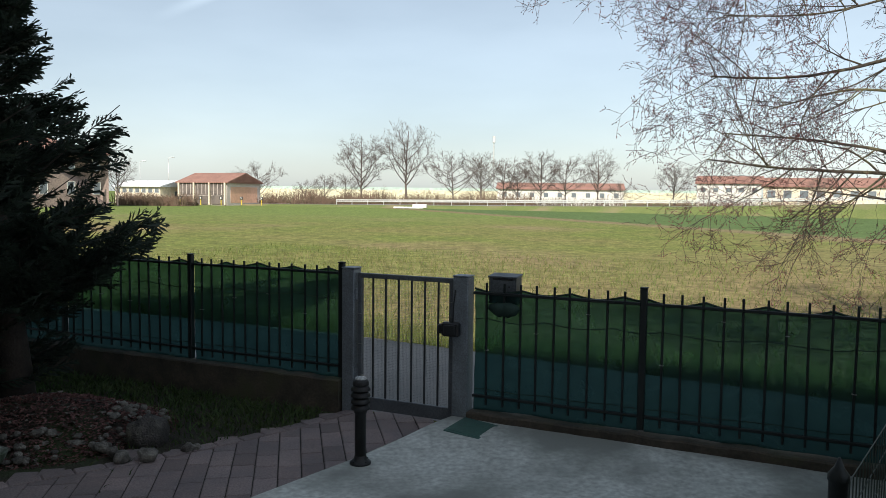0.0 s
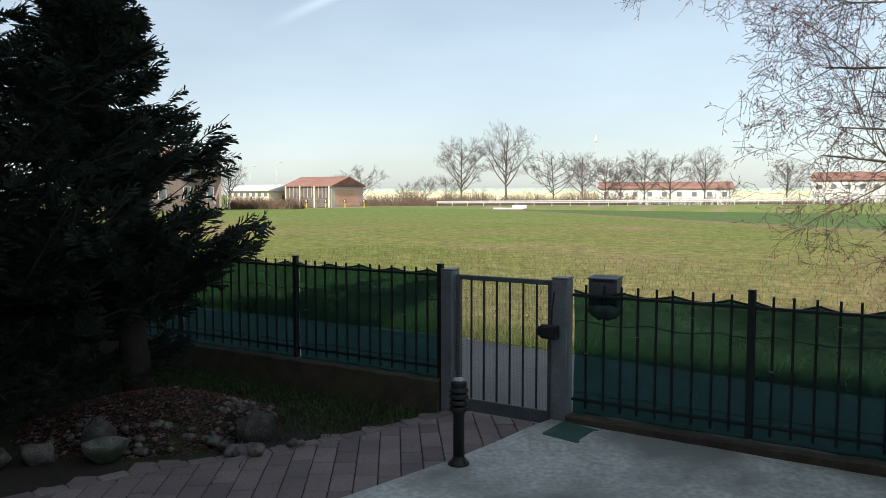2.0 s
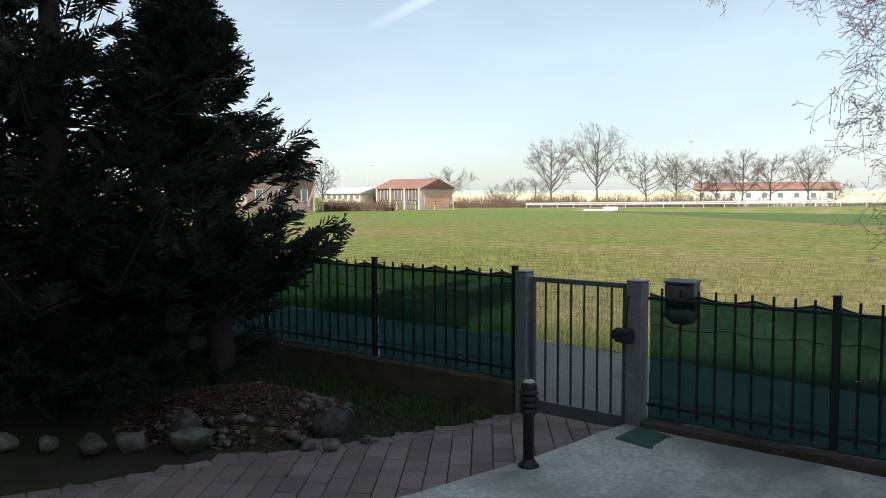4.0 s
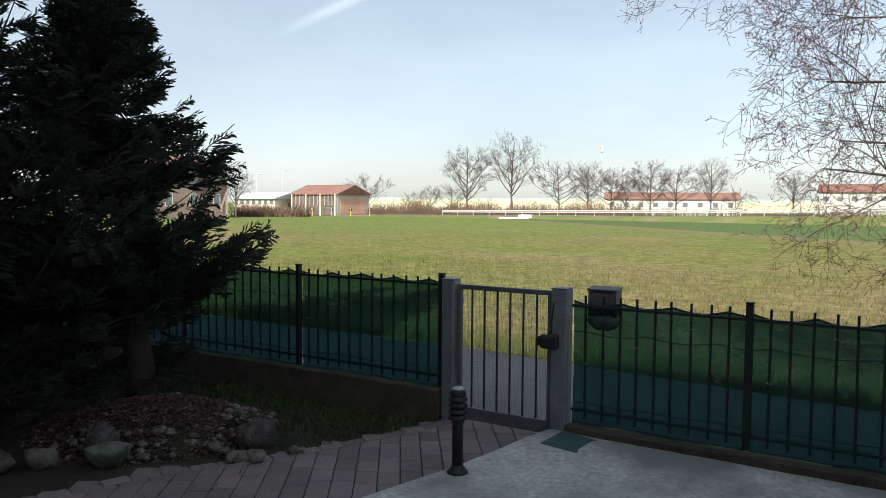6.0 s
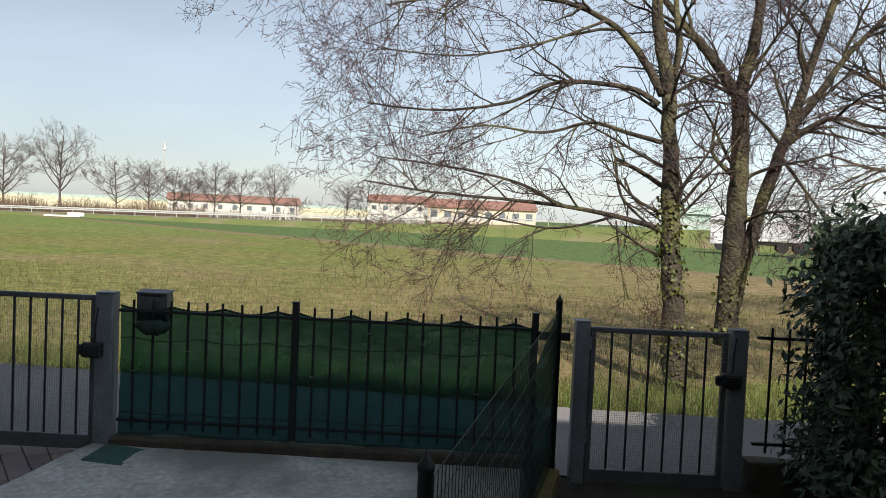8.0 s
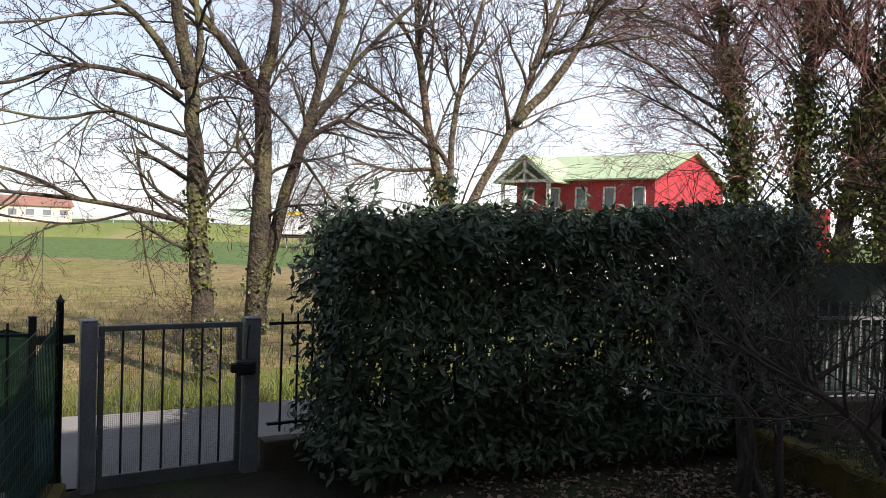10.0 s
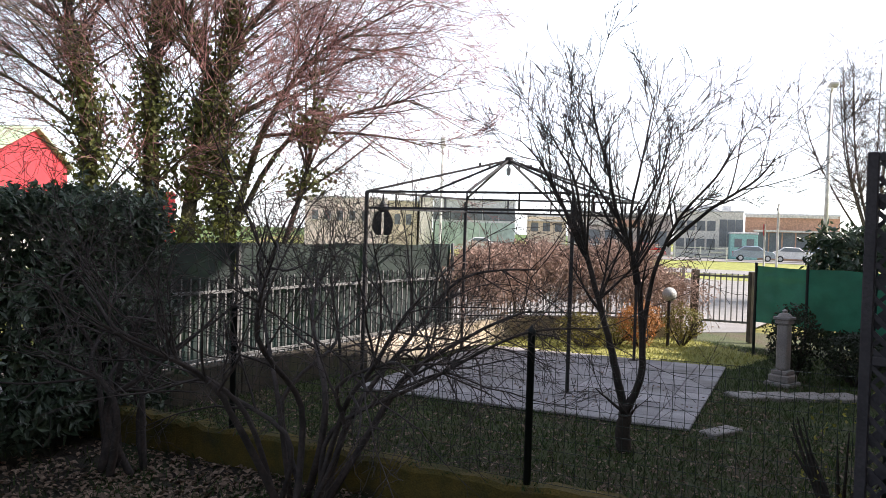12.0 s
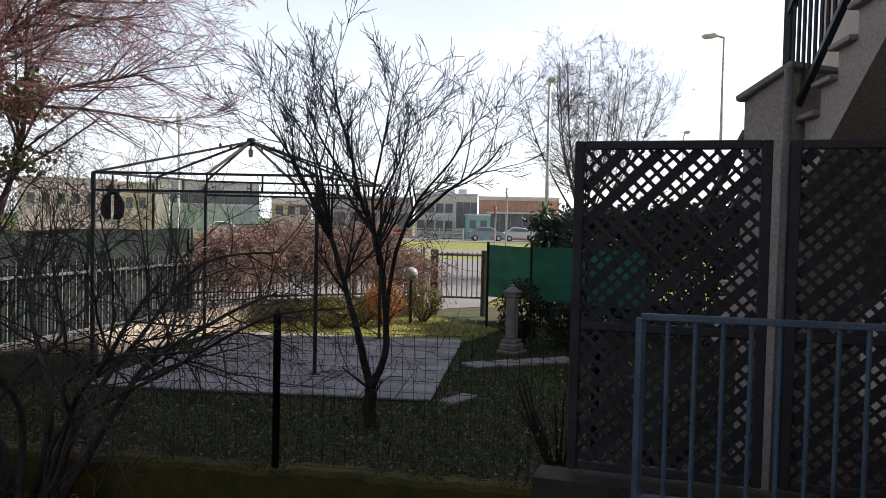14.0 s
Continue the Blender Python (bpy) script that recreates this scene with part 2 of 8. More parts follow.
M["pink_twig"] = mat("pink_twig", (0.36, 0.165, 0.16), (0.20, 0.115, 0.10), scale=2, fine=45, rough=0.9, bump=0, vary=0.25)
M["dark_bark"] = mat("dark_bark", (0.055, 0.043, 0.035), (0.035, 0.028, 0.024), scale=7, fine=50, rough=0.95, bump=0.8)
M["shrub_bark"] = mat("shrub_bark", (0.095, 0.075, 0.068), (0.05, 0.042, 0.039), scale=7, fine=50, rough=0.95, bump=0.5)
M["far_bark"] = mat("far_bark", (0.13, 0.10, 0.085), (0.09, 0.072, 0.062), scale=1, fine=8, rough=1.0, bump=0)
M["ivy"] = leafy("ivy_leaf", (0.085, 0.11, 0.028), (0.16, 0.165, 0.035))
M["laurel"] = leafy("laurel_leaf", (0.045, 0.078, 0.046), (0.065, 0.095, 0.052), rough=0.40, through_light=0.12)
M["laurel"].node_tree.nodes["Principled BSDF"].inputs["Specular IOR Level"].default_value = 0.45
M["conifer"] = leafy("conifer_spray", (0.022, 0.038, 0.023), (0.015, 0.027, 0.018), rough=0.7, through_light=0.12)
M["grass"] = leafy("grass_blade", (0.125, 0.18, 0.035), (0.18, 0.185, 0.055), rough=0.7, vary=0.4)
# strip's blades, brighter than the lawn's to carry the sunlight in their colour
M["sunlit_blade"] = leafy("sunlit_lawn_blade", (0.30, 0.31, 0.075), (0.36, 0.34, 0.11), rough=0.7, vary=0.4)
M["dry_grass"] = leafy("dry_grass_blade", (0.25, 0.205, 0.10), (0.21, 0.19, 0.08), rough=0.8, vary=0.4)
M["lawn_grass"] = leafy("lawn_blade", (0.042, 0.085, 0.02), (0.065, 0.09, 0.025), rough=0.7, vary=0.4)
M["dead_leaf"] = mat("dead_leaf", (0.32, 0.23, 0.17), (0.20, 0.14, 0.10), scale=9, fine=60, rough=0.9, bump=0, vary=0.45)
M["stone"] = mat("field_stone", (0.22, 0.205, 0.18), (0.09, 0.083, 0.072), scale=14, fine=90, rough=0.9, bump=0.8, vary=0.25, dist=0.02)
M["red_mulch"] = mat("red_mulch", (0.17, 0.085, 0.075), (0.10, 0.05, 0.045), scale=6, fine=60, rough=1.0, bump=0.6, vary=0.4)
M["rough_stone"] = mat("rough_stone", (0.10, 0.09, 0.085), (0.055, 0.05, 0.045), scale=12, fine=70, rough=0.95, bump=1.0, c=(0.24, 0.23, 0.20), c_at=0.58, dist=0.03)
M["mossy_stone"] = mat("mossy_stone", (0.20, 0.215, 0.18), (0.12, 0.13, 0.11), scale=12, fine=70, rough=0.95, bump=0.8, c=(0.06, 0.08, 0.05), c_at=0.52, dist=0.02)
M["wood"] = mat("brown_stained_wood", (0.058, 0.051, 0.056), (0.040, 0.035, 0.039), scale=5, fine=60, rough=0.75, bump=0.35, vary=0.18)
# unseen house wall, kept pale to bounce light into the shaded yard
M["bounce_plaster"] = mat("bounce_plaster", (0.74, 0.68, 0.60), (0.68, 0.62, 0.55), scale=1.5, fine=50, rough=0.95, bump=0.25, c=(0.60, 0.55, 0.49), c_at=0.66)
M["plaster"] = mat("plaster", (0.50, 0.42, 0.38), (0.44, 0.37, 0.335), scale=1.5, fine=50, rough=0.95, bump=0.25, c=(0.38, 0.33, 0.30), c_at=0.66)
M["pipe_paint"] = mat("pipe_paint", (0.25, 0.215, 0.205), (0.19, 0.165, 0.16), scale=4, fine=60, rough=0.7, bump=0.1)
M["step_stone"] = mat("step_stone", (0.36, 0.33, 0.31), (0.28, 0.26, 0.25), scale=5, fine=70, rough=0.8, bump=0.2)
M["slab"] = mat("gazebo_paving", (0.44, 0.42, 0.43), (0.34, 0.325, 0.335), scale=4, fine=60, rough=0.9, bump=0.4, vary=0.16, c=(0.24, 0.23, 0.22), c_at=0.57)
M["white_metal"] = mat("white_fence_paint", (0.24, 0.24, 0.235), (0.17, 0.17, 0.165), scale=5, fine=60, rough=0.5, metal=0.2, bump=0.1)
M["gz_metal"] = mat("gazebo_tube", (0.045, 0.042, 0.045), (0.03, 0.028, 0.03), scale=7, fine=60, rough=0.5, metal=0.3, bump=0.1)
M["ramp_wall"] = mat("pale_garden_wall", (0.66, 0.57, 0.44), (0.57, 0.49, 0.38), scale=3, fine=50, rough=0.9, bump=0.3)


# ---- mesh building ----
class Build:
    """Collects vertices and faces, then becomes one mesh."""

    def __init__(self):
        self.v, self.f, self.n = [], [], 0

    def add(self, verts, faces):
        self.v.extend(verts)
        n = self.n
        self.f.extend([tuple(i + n for i in q) for q in faces])
        self.n += len(verts)

    def box(self, m, sx, sy, sz, bevel=0.0):
        """A box of that size, its middle at m, with chamfered upright and level edges."""
        x, y, z = sx / 2, sy / 2, sz / 2
        if bevel <= 0:
            vs = [m @ Vector((a * x, b * y, c * z)) for c in (-1, 1) for b in (-1, 1) for a in (-1, 1)]
            self.add(vs, [(0, 2, 3, 1), (4, 5, 7, 6), (0, 1, 5, 4), (2, 6, 7, 3), (0, 4, 6, 2), (1, 3, 7, 5)])
            return
        k = bevel
        ring = [(x - k, -y), (x, -y + k), (x, y - k), (x - k, y), (-x + k, y), (-x, y - k), (-x, -y + k), (-x + k, -y)]
        small = [(a * (x - k) / x, b * (y - k) / y) for a, b in ring]
        vs = [m @ Vector((a, b, -z)) for a, b in small] + [m @ Vector((a, b, -z + k)) for a, b in ring]
        vs += [m @ Vector((a, b, z - k)) for a, b in ring] + [m @ Vector((a, b, z)) for a, b in small]
        fs = [tuple(range(7, -1, -1)), tuple(range(24, 32))]
        for r in range(3):
            for i in range(8):
                j = (i + 1) % 8
                fs.append((r * 8 + i, r * 8 + j, r * 8 + 8 + j, r * 8 + 8 + i))
        self.add(vs, fs)

    def bar(self, a, b, w, h=None, bevel=0.0, up=(0, 0, 1)):
        """A square bar from a to b."""
        a, b = Vector(a), Vector(b)
        d = b - a
        y = d.normalized()
        u = Vector(up)
        if abs(y.dot(u)) > 0.99:
            u = Vector((1, 0, 0))
        x = y.cross(u).normalized()
        z = x.cross(y)
        m = Matrix((x, y, z)).transposed().to_4x4()
        m.translation = (a + b) / 2
        self.box(m, w, d.length, h or w, bevel)

    def tube(self, pts, radii, sides=6, caps=True):
        """A round tube along points."""
        pts = [Vector(p) for p in pts]
        k = len(pts)
        u = None
        vs, fs = [], []
        for i, p in enumerate(pts):
            t = (pts[min(i + 1, k - 1)] - pts[max(i - 1, 0)])
            t = t.normalized() if t.length > 1e-9 else Vector((0, 0, 1))
            if u is None:
                u = t.orthogonal().normalized()
            else:
                u = u - t * u.dot(t)
                u = u.normalized() if u.length > 1e-6 else t.orthogonal().normalized()
            w = t.cross(u)
            r = radii[i] if hasattr(radii, "__len__") else radii
            for s in range(sides):
                a = 2 * math.pi * s / sides
                vs.append(p + (u * math.cos(a) + w * math.sin(a)) * r)
        for i in range(k - 1):
            for s in range(sides):
                q = (s + 1) % sides
                fs.append((i * sides + s, i * sides + q, (i + 1) * sides + q, (i + 1) * sides + s))
        if caps:
            fs.append(tuple(range(sides - 1, -1, -1)))
            fs.append(tuple((k - 1) * sides + s for s in range(sides)))
        self.add(vs, fs)

    def lathe(self, m, profile, sides=20):
        """A turned shape: profile of (radius, height) about m's z."""
        vs, fs = [], []
        for r, z in profile:
            for s in range(sides):
                a = 2 * math.pi * s / sides
                vs.append(m @ Vector((r * math.cos(a), r * math.sin(a), z)))
        for i in range(len(profile) - 1):
            for s in range(sides):
                q = (s + 1) % sides
                fs.append((i * sides + s, i * sides + q, (i + 1) * sides + q, (i + 1) * sides + s))
        fs.append(tuple(range(sides - 1, -1, -1)))
        fs.append(tuple((len(profile) - 1) * sides + s for s in range(sides)))
        self.add(vs, fs)

    def prism(self, poly, z0, z1):
        """A flat polygon (counter-clockwise x, y) raised from z0 to z1."""
        k = len(poly)
        self.add([(x, y, z0) for x, y in poly] + [(x, y, z1) for x, y in poly],
                 [tuple(range(k - 1, -1, -1)), tuple(range(k, 2 * k))] + [(i, (i + 1) % k, k + (i + 1) % k, k + i) for i in range(k)])

    def mesh(self, name, material, smooth=False):
        me = bpy.data.meshes.new(name)
        me.from_pydata([tuple(p) for p in self.v], [], self.f)
        me.materials.append(material)
        if smooth:
            me.polygons.foreach_set("use_smooth", [True] * len(me.polygons))
        me.update()
        return me


def thing(name, label, category, at=None, group="", kind=""):
    """An empty that carries a thing's parts."""
    ob = new(name)
    if at is not None:
        ob.matrix_world = at
    return tagged(ob, label, category, group, kind)


def part(name, b, material, parent, label="", smooth=False):
    """Links what was built as one mesh under a thing or a part."""
    me = b.mesh(name, material, smooth) if isinstance(b, Build) else b
    ob = new(name, me)
    ob.parent = parent
    return tagged(ob, label)


def solid(name, b, material, label, category, kind="", smooth=False, group=""):
    """A thing that is one mesh."""
    return tagged(new(name, b.mesh(name, material, smooth)), label, category, group, kind)


I4 = Matrix.Identity(4)

# ---- the ground ----
# The street fence runs along F from (0, 6.47); s counts metres along it, o metres out towards the field.
F = Vector((0.9085, -0.4179, 0))
N = Vector((0.4179, 0.9085, 0))
F0 = Vector((0, 6.47, 0))
FENCE = Matrix((F, N, Vector((0, 0, 1)))).transposed().to_4x4()
FENCE.translation = F0


def on_fence(s, o=0.0, z=0.0):
    return F0 + F * s + N * o + Vector((0, 0, z))


def field_material():
    """Grass in green and dry patches, greener towards the far side, with a band of dry stalks between two fields."""
    m = mat("field_grass", (0.17, 0.20, 0.05), (0.215, 0.20, 0.07), scale=0.16, fine=4.0, rough=1.0, bump=0.0, c=(0.27, 0.20, 0.11), c_at=0.58)
    nodes, links = m.node_tree.nodes, m.node_tree.links
    p = nodes["Principled BSDF"]
    p.inputs["Specular IOR Level"].default_value = 0.1
    geo = nodes.new("ShaderNodeNewGeometry")
    before = p.inputs["Base Color"].links[0].from_socket
    sep = nodes.new("ShaderNodeSeparateXYZ")
    links.new(geo.outputs["Position"], sep.inputs[0])

    def math_node(op, a, b):
        x = nodes.new("ShaderNodeMath")
        x.operation = op
        for i, q in enumerate((a, b)):
            if isinstance(q, (int, float)):
                x.inputs[i].default_value = q
            else:
                links.new(q, x.inputs[i])
        return x.outputs[0]

    def noise_at(scale):
        n = nodes.new("ShaderNodeTexNoise")
        n.inputs["Scale"].default_value, n.inputs["Detail"].default_value = scale, 6
        links.new(geo.outputs["Position"], n.inputs["Vector"])
        return n.outputs["Fac"]

    def blend(mask, lo, hi, colour, prev):
        r = nodes.new("ShaderNodeMapRange")
        r.inputs["From Min"].default_value, r.inputs["From Max"].default_value = lo, hi
        links.new(mask, r.inputs["Value"])
        x = nodes.new("ShaderNodeMix")
        x.data_type = "RGBA"
        links.new(r.outputs["Result"], x.inputs["Factor"])
        links.new(prev, x.inputs["A"])
        x.inputs["B"].default_value = (*colour, 1)
        return x.outputs["Result"]
    wob = math_node("MULTIPLY", math_node("SUBTRACT", noise_at(0.35), 0.5), 7.0)
    # mown green verges beyond the gardens
    before = blend(math_node("MULTIPLY", sep.outputs["Y"], -1.0), 12.0, 16.0, (0.30, 0.32, 0.10), before)
    # dry, reddish grass on the strip nearest the lane, mostly to the east
    near = math_node("ADD", math_node("ADD", math_node("MULTIPLY", sep.outputs["Y"], -1.0), math_node("MULTIPLY", sep.outputs["X"], 0.55)), wob)
    mask = nodes.new("ShaderNodeMapRange")
    mask.inputs["From Min"].default_value, mask.inputs["From Max"].default_value = 3.0, 8.0
    links.new(sep.outputs["Y"], mask.inputs["Value"])
    near = math_node("ADD", near, math_node("MULTIPLY", math_node("SUBTRACT", mask.outputs["Result"], 1.0), 400.0))
    out = blend(near, -26.0, -8.0, (0.255, 0.192, 0.10), before)
    mask_e = math_node("MULTIPLY", math_node("SUBTRACT", mask.outputs["Result"], 1.0), 400.0)
    # a young crop beyond a diagonal boundary
    diag = math_node("ADD", math_node("ADD", sep.outputs["Y"], math_node("MULTIPLY", sep.outputs["X"], 2.5)), wob)
    diag = math_node("ADD", diag, mask_e)
    out = blend(diag, 84.0, 87.5, (0.235, 0.185, 0.10), out)
    out = blend(diag, 91.0, 95.0, (0.11, 0.165, 0.055), out)
    # green far part
    fg = math_node("ADD", sep.outputs["Y"], wob)
    out2 = blend(fg, 45.0, 75.0, (0.17, 0.22, 0.06), before)
    g = nodes.new("ShaderNodeMix")
    g.data_type = "RGBA"
    r = nodes.new("ShaderNodeMapRange")
    r.inputs["From Min"].default_value, r.inputs["From Max"].default_value = 30.0, 45.0
    links.new(fg, r.inputs["Value"])
    k = nodes.new("ShaderNodeMapRange")
    k.inputs["From Min"].default_value, k.inputs["From Max"].default_value = 87.0, 83.0
    links.new(diag, k.inputs["Value"])
    links.new(math_node("MULTIPLY", r.outputs["Result"], k.outputs["Result"]), g.inputs["Factor"])
    links.new(out, g.inputs["A"])
    links.new(out2, g.inputs["B"])
    # fine mottle of single tufts
    mo = nodes.new("ShaderNodeMapRange")
    mo.inputs["From Min"].default_value, mo.inputs["From Max"].default_value = 0.3, 0.7
    mo.inputs["To Min"].default_value, mo.inputs["To Max"].default_value = 0.65, 1.3
    links.new(noise_at(2.2), mo.inputs["Value"])
    f2 = nodes.new("ShaderNodeMix")
    f2.data_type, f2.blend_type = "RGBA", "MULTIPLY"
    f2.inputs["Factor"].default_value = 1.0
    links.new(g.outputs["Result"], f2.inputs["A"])
    links.new(mo.outputs["Result"], f2.inputs["B"])
    # blade-scale speckle
    sp = nodes.new("ShaderNodeMapRange")
    sp.inputs["From Min"].default_value, sp.inputs["From Max"].default_value = 0.35, 0.65
    sp.inputs["To Min"].default_value, sp.inputs["To Max"].default_value = 0.58, 1.10
    links.new(noise_at(9.0), sp.inputs["Value"])
    f3 = nodes.new("ShaderNodeMix")
    f3.data_type, f3.blend_type = "RGBA", "MULTIPLY"
    f3.inputs["Factor"].default_value = 1.0
    links.new(f2.outputs["Result"], f3.inputs["A"])
    links.new(sp.outputs["Result"], f3.inputs["B"])
    links.new(f3.outputs["Result"], p.inputs["Base Color"])
    return m


M["field"] = field_material()
b = Build()
b.add([(-2500, -2500, -0.12), (2500, -2500, -0.12), (2500, 2500, -0.12), (-2500, 2500, -0.12)], [(0, 1, 2, 3)])
solid("ground", b, M["field"], "wide grassy field with green and dry patches", "field", "structure")

# the lane outside the fence
b = Build()
LANE = [(-60, 3.5), (-3, 3.2), (4.3, 2.28), (9.0, 2.15)]


def lane_far(s):
    """How far out the lane's field-side edge lies."""
    for (a, p), (c, q) in zip(LANE, LANE[1:]):
        if s <= c:
            return p + (q - p) * (s - a) / (c - a)
    return LANE[-1][1]


for (a, p), (c, q) in zip(LANE, LANE[1:]):
    b.add([on_fence(a, 0.1, -0.03), on_fence(c, 0.1, -0.03), on_fence(c, q, -0.03), on_fence(a, p, -0.03)], [(0, 1, 2, 3)])
e0, e1 = on_fence(9.0, 0.1, -0.03), on_fence(9.0, 2.15, -0.03)
b.add([e0, (14.9, -4.2, -0.03), (15.0, -9.6, -0.03), (31, -25, -0.03), (38, -17, -0.03), (24, -3.5, -0.03), (17.2, -1.0, -0.03), e1], [(0, 1, 2, 3, 4, 5, 6, 7)])
solid("road", b, M["asphalt"], "narrow grey asphalt lane beside the fence", "road", "structure")

# the front yard, its concrete apron and the bed
b = Build()
b.prism([(-30, -4), (3.0, -6), (3.6, -3.6), (9.2, 3.0), tuple(on_fence(9.2, 0.05).xy), tuple(on_fence(-34, 0.05).xy)], -0.3, -0.03)
solid("ground_yard", b, M["soil"], "dark bare soil with moss and weeds", "soil", "structure")
b = Build()
low_l, low_r = Vector((-0.72, 5.62, 0)), Vector((2.62, 4.42, 0))
b.prism([(-3.2, 3.0), (-1.6, 0.9), (0.1, 0.4), (1.0, 2.05), tuple(low_r.xy), tuple(low_l.xy), (-1.34, 4.80)], -0.2, 0.0)
# the last metre rises gently to the wall
rise = 24
for i in range(rise + 1):
    q = i / rise
    a, c = low_l.lerp(low_r, q), Vector((*on_fence(0.0 + 3.32 * q, -0.07).xy, 0))
    for j in range(7):
        f = j / 6
        b.v.append(a.lerp(c, f) + Vector((0, 0, 0.085 * f * f * (3 - 2 * f) * (1 - 0.25 * q))))
k = b.n
b.n = len(b.v)
b.f += [(k + i * 7 + j, k + (i + 1) * 7 + j, k + (i + 1) * 7 + j + 1, k + i * 7 + j + 1) for i in range(rise) for j in range(6)]
b.add([low_l + Vector((0, 0, -0.2)), low_l, on_fence(0.0, -0.07, 0.085), on_fence(0.0, -0.07, -0.2)], [(0, 1, 2, 3)])
solid("pavement", b, M["concrete"], "pale grey weathered concrete apron with dark stains", "pavement", "structure")
b = Build()
b.prism([(-3.2, 3.0), (-1.34, 4.85), (-0.67, 5.5), (-0.12, 6.40), (-0.05, 6.50), (-0.90, 6.82), (-1.25, 6.42), (-1.64, 6.02), (-2.05, 5.67), (-2.42, 5.40), (-2.94, 5.02), (-3.47, 4.42), (-5.0, 3.2), (-4.6, 2.2)], -0.2, -0.018)
path_ground = solid("pavement_path", b, M["joint"], "garden path of reddish stone-look pavers", "path", "structure")


# ---- the street fence and its gates ----
def wall_run(s0, s1, top, label, material="wall_concrete"):
    """A low wall under the fence with a rough, uneven top."""
    b = Build()
    k = max(2, int((s1 - s0) / 0.12))
    rng = random.Random(int(s0 * 10) + 77)
    for i in range(k + 1):
        s = s0 + (s1 - s0) * i / k
        j, h = rng.uniform(-0.006, 0.006), top + rng.uniform(-0.008, 0.008)
        for o, z in ((-0.09 + j, -0.25), (-0.09 + j, h - 0.012), (-0.078 + j, h), (0.078 + j, h), (0.09 + j, h - 0.012), (0.09 + j, -0.25)):
            b.v.append(on_fence(s, o, z))
        b.n += 6
        if i:
            n = b.n - 12
            b.f += [(n + q, n + q + 1, n + q + 7, n + q + 6) for q in range(5)]
    b.f += [(5, 4, 3, 2, 1, 0), tuple(range(b.n - 6, b.n))]
    return solid("wall_fence", b, M[material], label, "low wall", "structure")


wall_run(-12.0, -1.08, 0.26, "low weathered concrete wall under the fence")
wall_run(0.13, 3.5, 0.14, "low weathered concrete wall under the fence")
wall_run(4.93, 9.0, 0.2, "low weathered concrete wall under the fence")


